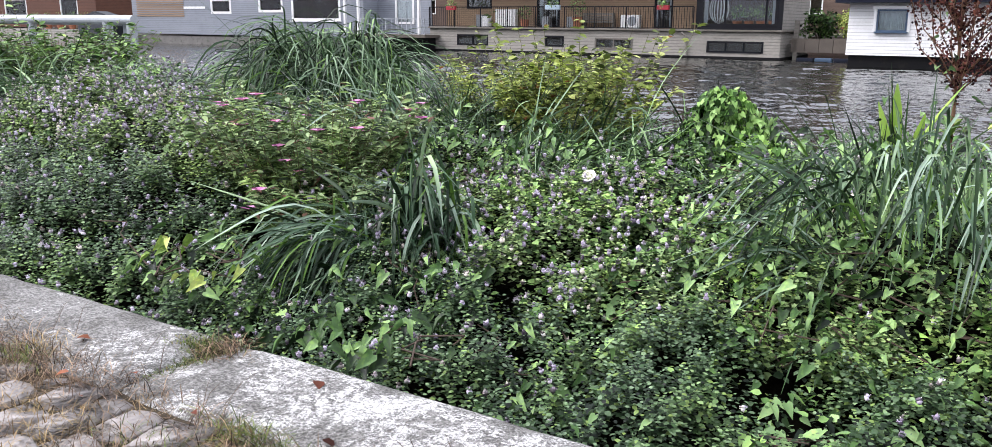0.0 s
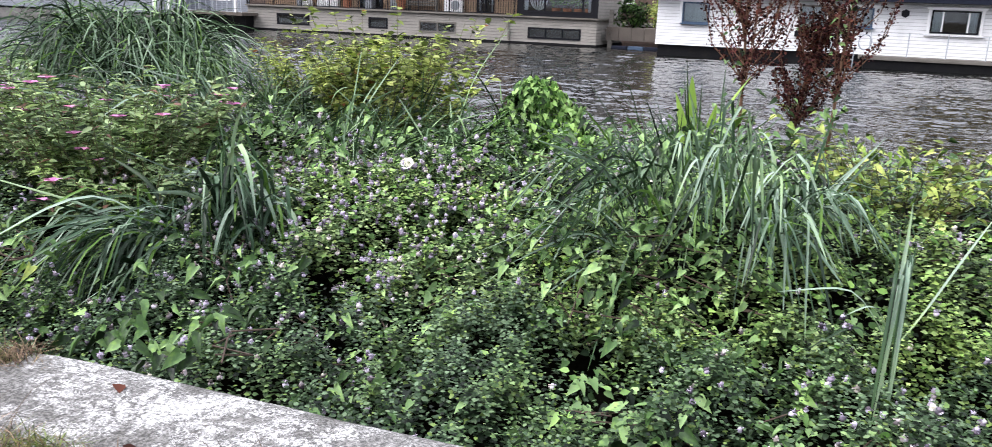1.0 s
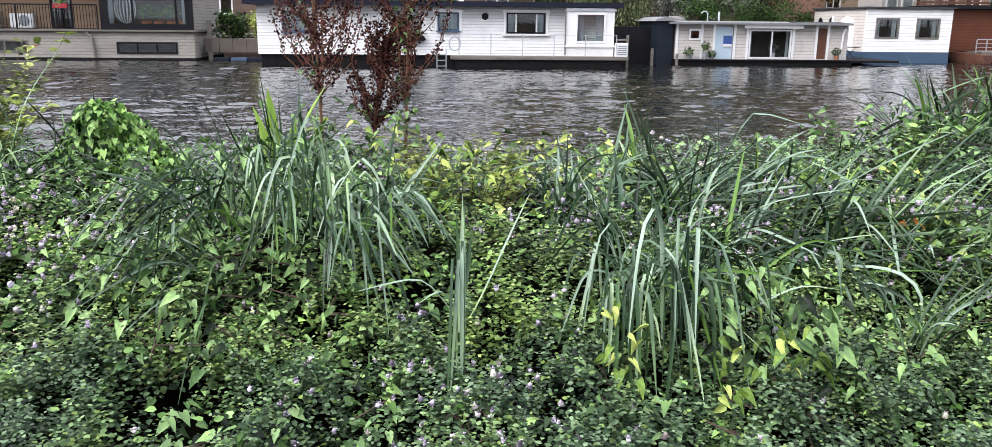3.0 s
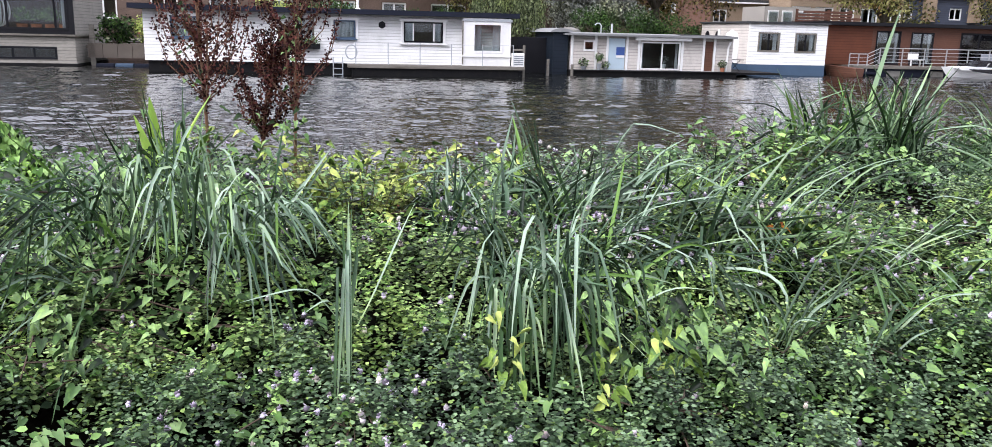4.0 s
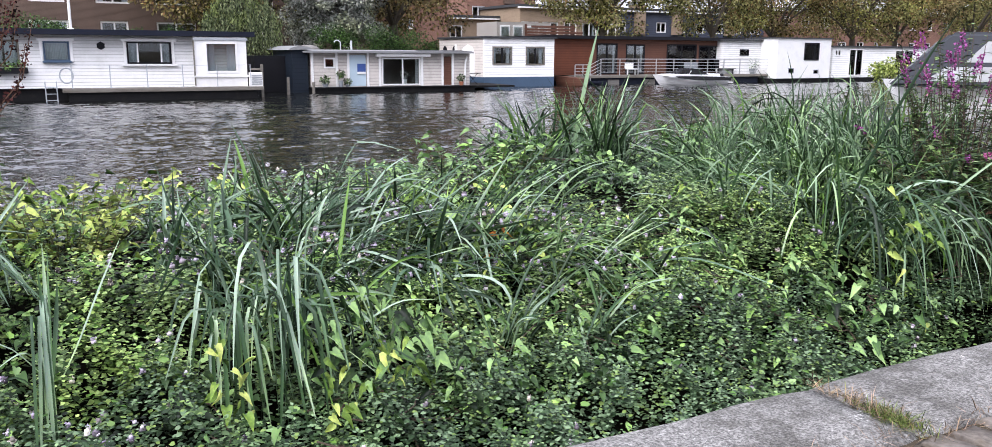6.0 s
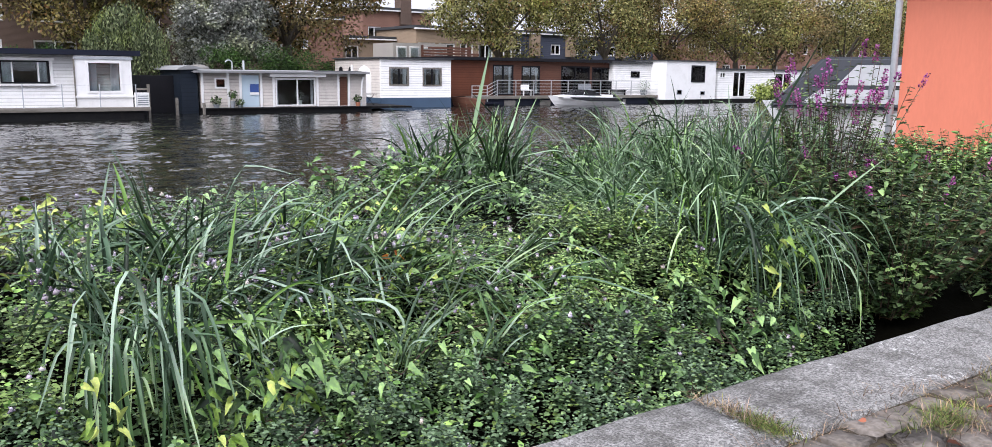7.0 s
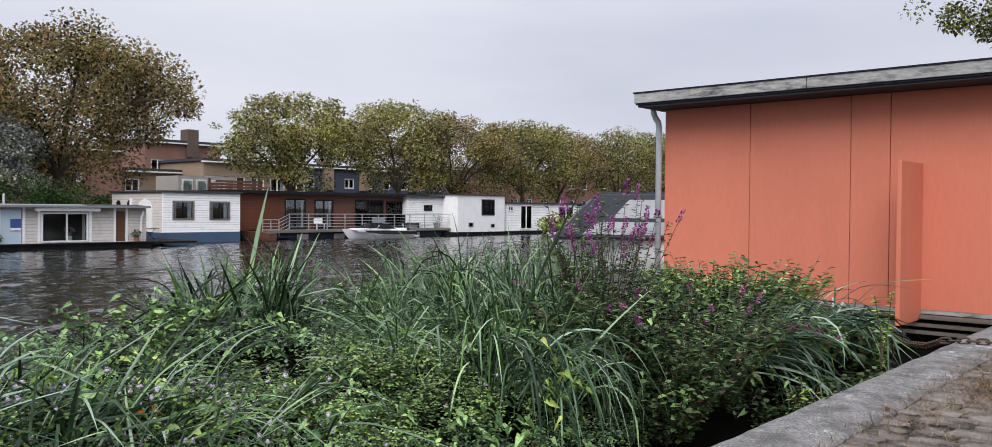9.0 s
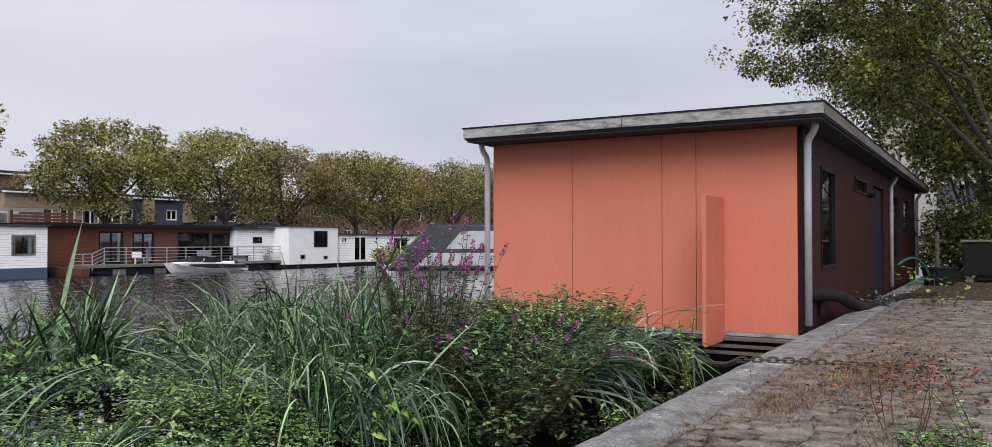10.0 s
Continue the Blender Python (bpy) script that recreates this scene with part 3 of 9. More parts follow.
def pipe(bm, points, r, sides=10, taper=None):
    """A bent tube through points."""
    pts = [Vector(p) for p in points]
    rings = []
    for i, p in enumerate(pts):
        d = (pts[min(i + 1, len(pts) - 1)] - pts[max(i - 1, 0)]).normalized()
        side = d.cross(Vector((0.13, 0.31, 0.94))).normalized()
        up = d.cross(side)
        q = r if taper is None else r + (taper - r) * i / (len(pts) - 1)
        rings.append([bm.verts.new(p + (side * math.cos(a) + up * math.sin(a)) * q) for a in (2 * math.pi * k / sides for k in range(sides))])
    for a, b in zip(rings, rings[1:]):
        for k in range(sides):
            bm.faces.new((a[k], a[(k + 1) % sides], b[(k + 1) % sides], b[k]))
    bm.faces.new(rings[0][::-1])
    bm.faces.new(rings[-1])
    return bm


def prism(bm, outline, axis, lo, hi):
    """A closed outline, given in the two other axes, drawn out along axis from lo to hi."""
    def at(p, v):
        q = list(p)
        q.insert(axis, v)
        return q
    a = [bm.verts.new(at(p, lo)) for p in outline]
    b = [bm.verts.new(at(p, hi)) for p in outline]
    n = len(outline)
    bm.faces.new(a[::-1])
    bm.faces.new(b)
    for i in range(n):
        bm.faces.new((a[i], a[(i + 1) % n], b[(i + 1) % n], b[i]))
    bmesh.ops.recalc_face_normals(bm, faces=bm.faces)
    return bm


def wall_x(bm, x0, x1, z0, z1, y0, y1, holes=()):
    """A wall that runs along x, thick from y0 to y1, in one piece, with rectangular holes (x0, x1, z0, z1) through it."""
    xs = sorted({round(v, 4) for v in (x0, x1, *(h[i] for h in holes for i in (0, 1)))})
    zs = sorted({round(v, 4) for v in (z0, z1, *(h[i] for h in holes for i in (2, 3)))})
    made = {}

    def corner(i, k, side):
        if (i, k, side) not in made:
            made[i, k, side] = bm.verts.new((xs[i], (y0, y1)[side], zs[k]))
        return made[i, k, side]

    def solid(i, k):
        if not (0 <= i < len(xs) - 1 and 0 <= k < len(zs) - 1):
            return False
        cx, cz = (xs[i] + xs[i + 1]) / 2, (zs[k] + zs[k + 1]) / 2
        return not any(h[0] < cx < h[1] and h[2] < cz < h[3] for h in holes)
    for i in range(len(xs) - 1):
        for k in range(len(zs) - 1):
            if not solid(i, k):
                continue
            bm.faces.new([corner(*p, 0) for p in ((i, k), (i + 1, k), (i + 1, k + 1), (i, k + 1))])
            bm.faces.new([corner(*p, 1) for p in ((i, k), (i, k + 1), (i + 1, k + 1), (i + 1, k))])
            for nb, p, q in (((i - 1, k), (i, k), (i, k + 1)), ((i + 1, k), (i + 1, k + 1), (i + 1, k)), ((i, k - 1), (i + 1, k), (i, k)), ((i, k + 1), (i, k + 1), (i + 1, k + 1))):
                if not solid(*nb):
                    bm.faces.new((corner(*p, 0), corner(*q, 0), corner(*q, 1), corner(*p, 1)))
    bmesh.ops.recalc_face_normals(bm, faces=bm.faces)
    return bm


def window_on(parent, x0, x1, z0, z1, y, frame_mat, lights=(), thick=0.06, curtain=0.0, sill=False, name="window", cross=None, sash_mat=None):
    """A window in a wall that faces -y: frame, mullions, panes, perhaps a curtain behind and a sill below."""
    w = thing(name, ((x0 + x1) / 2, y, z0), "", "")
    w.parent = parent
    base, shift = parent, Vector((0, 0, 0))
    while base is not None:
        shift += base.location
        base = base.parent
    w.matrix_parent_inverse = Matrix.Translation(-shift)
    part_shift = w.location.copy()

    def under(nm, bm, mt):
        me = bpy.data.meshes.new(nm)
        bm.to_mesh(me)
        bm.free()
        o = link(nm, me, mt)
        o.parent = w
        o.matrix_parent_inverse = Matrix.Translation(-part_shift)
        return o

    f = thick
    under("window_frame", boxed((x0, y - 0.05, z0, x0 + f, y + 0.05, z1), (x1 - f, y - 0.05, z0, x1, y + 0.05, z1),
                                (x0 + f, y - 0.05, z0, x1 - f, y + 0.05, z0 + f), (x0 + f, y - 0.05, z1 - f, x1 - f, y + 0.05, z1)), frame_mat)
    cuts = [x0 + f, *[x0 + (x1 - x0) * c for c in lights], x1 - f]
    for c in cuts[1:-1]:
        under("mullion", boxed((c - f * 0.45, y - 0.04, z0 + f, c + f * 0.45, y + 0.04, z1 - f)), sash_mat or frame_mat)
    if cross is not None:
        zc = z0 + (z1 - z0) * cross
        under("glazing_bar", boxed((x0 + f, y - 0.035, zc - f * 0.35, x1 - f, y + 0.035, zc + f * 0.35)), frame_mat)
    for a, b in zip(cuts, cuts[1:]):
        g = under("pane", boxed((a + 0.01, y - 0.004, z0 + f * 0.7, b - 0.01, y + 0.004, z1 - f * 0.7)), GLASS)
        g.visible_shadow = False
    if curtain:
        bm = bmesh.new()
        n = 40
        for side in ((x0 + f, x0 + f + (x1 - x0) * curtain * 0.5), (x1 - f - (x1 - x0) * curtain * 0.5, x1 - f)):
            prev = None
            for i in range(n + 1):
                xx = side[0] + (side[1] - side[0]) * i / n
                yy = y + 0.16 + 0.03 * math.sin(i * 1.3)
                cur = (bm.verts.new((xx, yy, z0 + 0.02)), bm.verts.new((xx, yy, z1 - 0.02)))
                if prev:
                    bm.faces.new((prev[0], cur[0], cur[1], prev[1]))
                prev = cur
        under("curtain", bm, CURTAIN)
    if sill:
        under("sill", boxed((x0 - 0.06, y - 0.14, z0 - 0.06, x1 + 0.06, y + 0.03, z0), bevel=0.01), frame_mat)
    return w


def child_thing(name, parent, at):
    """An empty part, to hold sub-parts."""
    o = new(name)
    o.location = at
    o.parent = parent
    o.matrix_parent_inverse = Matrix.Translation(-parent.location)
    return o


# ---- ground, water, quay ----
WATER_Z = -1.0
JOINTS = (-13.1, -8.9, -4.7, -0.72, 3.53, 7.45, 11.4, 15.4, 19.3, 23.2, 27.1, 31.0, 35.0)
BANK_Y = 49.5

bm = bmesh.new()
profile = [(-2500, -0.015), (-0.25, -0.015), (-0.25, -2.4), (BANK_Y + 0.4, -2.4), (BANK_Y + 0.4, 0.02), (58, 0.05), (3000, 0.05)]
rows = [[bm.verts.new((x, y, z)) for x in (-2500, -60, -12, 40, 120, 2500)] for y, z in profile]
for a, b in zip(rows, rows[1:]):
    for k in range(5):
        bm.faces.new((a[k], a[k + 1], b[k + 1], b[k]))
bmesh.ops.recalc_face_normals(bm, faces=bm.faces)
tagged(part("ground", bm, SOIL), "dry brown earth and far bank of the canal", "ground", kind="structure")

def rippled_water():
    """The canal: one sheet, raised into small wind waves between the two banks."""
    rng = np.random.default_rng(19)
    xs = np.concatenate([[-900, -400, -160, -80], np.arange(-50, 74, 0.2), [90, 140, 240, 420, 900]])
    ys = np.concatenate([[-0.2, 1.5], np.arange(3.2, 45.5, 0.15), [47, BANK_Y + 0.3]])
    gx, gy = np.meshgrid(xs, ys, indexing="ij")
    z = np.zeros(gx.shape)
    for k in range(46):
        length = rng.uniform(0.5, 1.1) if k % 3 else rng.uniform(1.2, 3.2)
        a = rng.normal(1.5, 0.5)
        z += length * (0.0040 if k % 3 else 0.0020) * np.sin((gx * math.cos(a) + gy * math.sin(a)) * 2 * math.pi / length + rng.random() * 6.28)
    # Gusts leave some stretches smoother than others.
    gust = 0.75 + 0.35 * np.sin(gx * 0.21 + 1.3 * np.sin(gy * 0.16)) * np.sin(gy * 0.33 + 0.7 * np.sin(gx * 0.11))
    calm = np.clip((gy - 3.2) / 3, 0, 1) * np.clip((45 - gy) / 2, 0, 1) * np.clip((gx + 50) / 8, 0, 1) * np.clip((73 - gx) / 8, 0, 1)
    idx = np.arange(gx.size).reshape(gx.shape)
    quads = np.stack([idx[:-1, :-1], idx[1:, :-1], idx[1:, 1:], idx[:-1, 1:]], -1).reshape(-1, 4)
    water = arrays("water", np.stack([gx, gy, WATER_Z + z * gust * calm], -1).reshape(-1, 3), quads, WATER, smooth=True)
    tagged(water, "dark rippled canal water reflecting a grey sky", "water", kind="structure")


rippled_water()

quay = thing("quay_wall", (0, 0, -2), "old stone quay wall with worn granite coping", "quay", kind="structure")
part("brick_face", boxed((-200, -0.24, -2.3, 220, -0.03, -0.27)), BRICKWORK, quay)
for a, b in zip(JOINTS, JOINTS[1:]):
    # A long worn coping stone with a rounded nose and a slightly uneven top.
    rng = np.random.default_rng(int(a * 10) + 500)
    bm = bmesh.new()
    n = 44
    ring = [(-0.41, -0.28), (-0.41, -0.012), (-0.385, 0.0), (-0.25, 0.004), (-0.12, 0.004), (-0.045, 0.0), (-0.015, -0.010), (0.0, -0.035), (0.0, -0.28)]
    cols = []
    for i in range(n + 1):
        x = a + 0.006 + (b - a - 0.012) * i / n
        end = min(1.0, min(i, n - i) / 1.5 + 0.3)
        col = []
        for k, (y, z) in enumerate(ring):
            wob = 0.006 * noise.noise((x * 3.1, k * 0.9, 3.7)) + 0.004 * noise.noise((x * 9, k * 2.3, 1.7))
            col.append(bm.verts.new((x, y + (0.012 * noise.noise((x * 2.2, k, 8.8)) if k in (5, 6, 7, 1, 2) else 0), z + (wob if 0 < k < 8 else 0) - (0.012 * (1 - end) if 0 < k < 8 else 0))))
        cols.append(col)
    for p0, p1 in zip(cols, cols[1:]):
        for k in range(len(ring) - 1):
            bm.faces.new((p0[k], p0[k + 1], p1[k + 1], p1[k]))
    bm.faces.new(cols[0])
    bm.faces.new(cols[-1][::-1])
    bmesh.ops.recalc_face_normals(bm, faces=bm.faces)
    part("coping_stone", bm, COPING, quay, smooth=True)

far_quay = thing("far_quay", (0, BANK_Y, -2), "low dark quay wall along the far bank", "quay", kind="structure")
part("wall_face", boxed((-300, BANK_Y, -2.3, 400, BANK_Y + 0.45, 0.0)), BRICKWORK, far_quay)
part("edge_beam", boxed((-300, BANK_Y - 0.06, 0.0, 400, BANK_Y + 0.5, 0.14)), CONCRETE, far_quay)
tagged(arrays("bank_strip", [(-2400, BANK_Y + 0.5, 0.06), (2400, BANK_Y + 0.5, 0.06), (2400, 61, 0.07), (-2400, 61, 0.07)], [(0, 1, 2, 3)], GRASSGROUND), "grassy strip along the far bank", "ground", kind="structure")

# ---- the terracotta houseboat beside the quay ----
def orange_houseboat():
    X0, X1, Y0, Y1, ZB, ZT = 12.98, 31.0, 0.21, 4.81, -0.15, 2.54
    h = thing("terracotta_houseboat", (22, 2.5, WATER_Z), "flat-roofed terracotta and dark brown wooden houseboat moored at the quay", "houseboat")
    part("hull", boxed((X0 + 0.35, Y0 + 0.05, -1.5, X1 - 0.2, Y1 - 0.05, -0.46), bevel=0.03), HULLBLACK, h, "black tarred hull low in the water")
    for k, (z, out) in enumerate(((-0.235, 0.10), (-0.335, 0.06), (-0.43, 0.03))):
        part("rubbing_board", boxed((X0 - out, Y0 - 0.02, z - 0.024, X0 + 0.5, Y1, z + 0.024), bevel=0.008), DECKWOOD, h, "weathered dark fender board")
    part("deck_edge", boxed((X0 + 0.5, Y0 + 0.02, -0.45, X1, Y1, ZB - 0.004)), HULLBLACK, h)
    # The gable wall is made of four tall panels with fine gaps.
    cuts = [Y0 + 0.06, 1.60, 2.085, 3.46, Y1]
    for a, b in zip(cuts, cuts[1:]):
        part("wall_panel", boxed((X0, a + 0.004, ZB, X0 + 0.06, b - 0.004, ZT), bevel=0.003), ORANGE, h, "terracotta painted wall panel")
    part("backing_wall", boxed((X0 + 0.061, Y0 + 0.07, ZB, X0 + 0.12, Y1, ZT)), BLACKPAINT, h)
    part("corner_post", boxed((X0 - 0.004, Y0 - 0.012, ZB, X0 + 0.10, Y0 + 0.058, ZT), bevel=0.004), BLACKPAINT, h)
    part("plinth_strip", boxed((X0 - 0.012, Y0, ZB - 0.05, X0 + 0.1, Y1, ZB - 0.002)), GREYWOOD, h)
    # Narrow screen that stands out from the wall.
    screen = part("screen", boxed((12.12, 1.215, -0.275, X0 - 0.002, 1.265, 1.64), bevel=0.006), ORANGE, h, "narrow terracotta screen standing out from the wall")
    for z in (0.25, 0.75, 1.25):
        bm = bmesh.new()
        bmesh.ops.create_uvsphere(bm, u_segments=8, v_segments=6, radius=0.018, matrix=Matrix.Translation((X0 - 0.02, 1.208, z)))
        part("bolt", bm, RUST, screen)
    # Long side wall towards the quay, with its openings.
    holes = [(14.30, 15.50, 0.66, 2.12), (17.7, 19.3, 1.93, 2.20), (20.4, 22.3, ZB + 0.05, 2.2), (24.2, 25.5, 0.62, 2.2), (26.9, 28.6, 1.25, 2.2)]
    part("side_wall", wall_x(bmesh.new(), X0 + 0.10, X1, ZB, ZT, Y0, Y0 + 0.12, holes), BROWNRED, h, "dark red-brown painted side wall")
    for hx0, hx1, hz0, hz1 in (holes[0], holes[1], holes[3], holes[4]):
        window_on(h, hx0, hx1, hz0, hz1, Y0 + 0.03, BLACKPAINT, thick=0.045)
    door = part("door", boxed((20.45, Y0 + 0.05, ZB + 0.05, 22.25, Y0 + 0.10, 2.16), bevel=0.01), BLUEBLACK, h, "blue-black painted door")
    part("door_handle", boxed((20.62, Y0 + 0.0, 1.02, 20.68, Y0 + 0.05, 1.16), bevel=0.008), STEEL, door)
    part("back_wall", boxed((X0 + 0.12, Y1 - 0.10, ZB, X1, Y1, ZT)), ORANGE, h)
    part("end_wall", boxed((X1 - 0.1, Y0 + 0.12, ZB, X1, Y1 - 0.10, ZT)), BROWNRED, h)
    part("interior_floor", boxed((X0 + 0.12, Y0 + 0.12, ZB, X1 - 0.1, Y1 - 0.10, ZB + 0.03)), INTERIOR, h)
    part("interior_partition", boxed((X0 + 0.12, 1.6, ZB + 0.03, X1 - 0.1, 1.68, ZT)), INTERIOR, h)
    # Roof: dark soffit and deep weathered fascia all round.
    RX0, RX1, RY0, RY1 = 12.40, 31.6, -0.15, 5.0
    part("roof", boxed((RX0 + 0.045, RY0 + 0.045, ZT + 0.006, RX1 - 0.045, RY1 - 0.045, 2.715)), DARKROOF, h, "flat felted roof with dark soffit")
    part("soffit_band", boxed((RX0 + 0.02, RY0 + 0.02, ZT + 0.035, RX1 - 0.02, RY0 + 0.044, 2.60), (RX0 + 0.02, RY0 + 0.044, ZT + 0.035, RX0 + 0.044, RY1 - 0.02, 2.60)), BLUEBLACK, h)
    ys = [RY0, 2.45, RY1]
    for a, b in zip(ys, ys[1:]):
        part("fascia", boxed((RX0, a + 0.004, 2.602, RX0 + 0.042, b - 0.004, 2.742), bevel=0.006), GREYWOOD, h, "weathered grey wooden fascia board")
    xs = [RX0 + 0.046, 16.5, 21.0, 25.8, RX1]
    for a, b in zip(xs, xs[1:]):
        part("fascia", boxed((a + 0.004, RY0, 2.602, b - 0.004, RY0 + 0.042, 2.742), bevel=0.006), GREYWOODX, h, "weathered grey wooden fascia board")
    part("fascia", boxed((RX0 + 0.05, RY1 - 0.042, 2.602, RX1, RY1, 2.742), bevel=0.006), GREYWOODX, h)
    part("roof_edge_trim", boxed((RX0 - 0.012, RY0 - 0.012, 2.744, RX0 + 0.09, RY1 + 0.012, 2.762), (RX0 + 0.09, RY0 - 0.012, 2.744, RX1, RY0 + 0.09, 2.762)), BLUEBLACK, h)
    bm = bmesh.new()
    rod(bm, (27.2, 1.2, 2.7), (27.2, 1.2, 3.5), 0.16, sides=16)
    part("chimney_pipe", bm, ZINC, h, "grey metal chimney pipe")

    def downpipe(x, y, z_low, out=(0, 0), r=0.045):
        bm = bmesh.new()
        ox, oy = out
        pipe(bm, [(x + ox, y + oy, 2.56), (x + ox, y + oy, 2.50), (x + ox * 0.7, y + oy * 0.7, 2.43), (x + ox * 0.15, y + oy * 0.15, 2.36), (x, y, 2.28), (x, y, z_low)], r, 14)
        p = part("downpipe", bm, ZINC, h, "grey zinc downpipe", smooth=True)
        for z in (2.0, 1.0, 0.25):
            if z > z_low:
                bm = bmesh.new()
                rod(bm, (x, y, z), (x, y, z + 0.035), r + 0.012, sides=14)
                part("pipe_clip", bm, ZINC, p)
    downpipe(12.94, Y0 - 0.075, -0.02, (-0.05, -0.10))
    downpipe(12.92, Y1 + 0.07, -0.4, (-0.10, 0.04))
    downpipe(23.3, Y0 - 0.06, 0.0, (0, -0.10))
    downpipe(30.9, Y0 - 0.06, 0.0, (0, -0.10))
    bm = bmesh.new()
    box(bm, 14.0, Y0 - 0.05, 0.02, 14.28, Y0 - 0.001, 0.24, bevel=0.01)
    part("vent_box", bm, BROWNRED, h)
    bm = bmesh.new()
    rod(bm, (19.55, Y0 - 0.14, 1.95), (19.55, Y0, 1.95), 0.05, sides=12)
    part("wall_lamp", bm, BLACKPAINT, h)
    return h


orange_houseboat()

bm = bmesh.new()
pipe(bm, [(13.35, 0.20, 0.34), (13.9, 0.10, 0.33), (14.6, 0.0, 0.26), (15.2, -0.08, 0.12), (15.8, -0.14, 0.02), (16.8, -0.2, 0.0), (18.2, -0.35, 0.03), (19.6, -0.6, 0.0), (20.2, -0.9, -0.03)], 0.085, 14)
tagged(part("drain_hose", bm, RUBBER, smooth=True), "thick black ribbed hose running from the wall over the stones", "hose")
bm = bmesh.new()
arc = [(23.25 + 1.45 * u, 0.02 - 0.62 * u, 0.50 + 0.20 * math.sin(u * 3.0) - 0.42 * u ** 3) for u in np.linspace(0, 1, 12)]
coil = [(24.7 - 1.2 * u, -0.60 + 0.42 * u, 0.08 - 0.05 * u + 0.10 * math.sin(u * 3.14)) for u in np.linspace(0.08, 1, 9)]
pipe(bm, arc + coil, 0.032, 10)
tagged(part("garden_hose", bm, HOSE, smooth=True), "green garden hose hanging loose beside the wall", "hose")

barrel = thing("rain_tub", (24.9, -0.75, -0.03), "dark green plastic tub standing on the quay", "tub")
bm = bmesh.new()
rod(bm, (24.9, -0.75, -0.03), (24.9, -0.75, 0.38), 0.32, 0.39, 24)
part("tub_body", bm, GREENPLASTIC, barrel, smooth=False)
bm = bmesh.new()
rod(bm, (24.9, -0.75, 0.385), (24.9, -0.75, 0.42), 0.41, 0.41, 24)
part("rim", bm, GREENPLASTIC, barrel)

crate = thing("storage_box", (27.5, -1.75, -0.03), "dark grey-green storage box with a pale lid on feet", "storage box")
part("box_body", boxed((26.9, -2.35, 0.16, 28.1, -1.2, 1.02), bevel=0.03), GREENPLASTIC, crate)
part("lid", boxed((26.84, -2.42, 1.025, 28.16, -1.14, 1.09), bevel=0.02), GREYWOODX, crate, "pale weathered lid")
for y in (-2.2, -1.35):
    part("foot", boxed((27.0, y - 0.08, -0.03, 28.0, y + 0.08, 0.158)), CONCRETE, crate)

# Mooring chain from the quay out to the boat.
chain = thing("mooring_chain", (9.2, -0.2, 0.0), "rusty iron mooring chain lying over the coping", "chain")
way = [(9.45, -1.05, 0.0), (9.33, -0.75, 0.015), (9.22, -0.45, 0.03), (9.12, -0.12, 0.03), (9.12, 0.03, 0.015), (9.7, 0.30, -0.12), (10.4, 0.62, -0.22), (11.2, 1.0, -0.28), (12.0, 1.40, -0.33), (12.95, 1.85, -0.35)]
bm = bmesh.new()
n_major, n_minor, big, small = 14, 6, 0.026, 0.0085
ring = []
for i in range(n_major):
    a = 2 * math.pi * i / n_major
    cx, cy = math.cos(a) * big + (0.018 if math.cos(a) > 0 else -0.018), math.sin(a) * big * 0.85
    nx, ny = math.cos(a), math.sin(a)
    ring.append([bm.verts.new((cx + nx * small * math.cos(b), cy + ny * small * math.cos(b), small * math.sin(b))) for b in (2 * math.pi * j / n_minor for j in range(n_minor))])
for i in range(n_major):
    for j in range(n_minor):
        bm.faces.new((ring[i][j], ring[(i + 1) % n_major][j], ring[(i + 1) % n_major][(j + 1) % n_minor], ring[i][(j + 1) % n_minor]))
link_mesh = bpy.data.meshes.new("chain_link")
bm.to_mesh(link_mesh)
bm.free()
link_mesh.materials.append(RUST)
count, acc = 0, 0.0
for p, q in zip(way, way[1:]):
    p, q = Vector(p), Vector(q)
    length, d = (q - p).length, (q - p).normalized()
    while acc < length:
        o = new("chain_link", link_mesh)
        o.parent = chain
        rot = d.to_track_quat("X", "Z").to_matrix().to_4x4()
        o.matrix_basis = Matrix.Translation(-chain.location + p + d * acc) @ rot @ Matrix.Rotation(radians(90 if count % 2 else 8), 4, "X")
        count += 1
        acc += 0.066
    acc -= length

# White steel mooring frame in the reeds.
rail = thing("mooring_barrier", (-9.4, 5.0, WATER_Z), "white painted steel tube mooring barrier in the water", "barrier")
for x0, x1, y in ((-13.5, -8.15, 5.0),):
    bm = bmesh.new()
    rod(bm, (x0, y, 0.86), (x1 + 0.06, y, 0.86), 0.062, sides=16)
    part("rail_tube", bm, GALV, rail)
for x, y, r in ((-10.25, 5.0, 0.055), (-8.62, 5.0, 0.06), (-8.40, 5.12, 0.055), (-8.15, 5.0, 0.06), (-12.6, 5.0, 0.055)):
    bm = bmesh.new()
    rod(bm, (x, y, -1.6), (x, y, 0.86), r, sides=14)
    part("post", bm, GALV, rail)

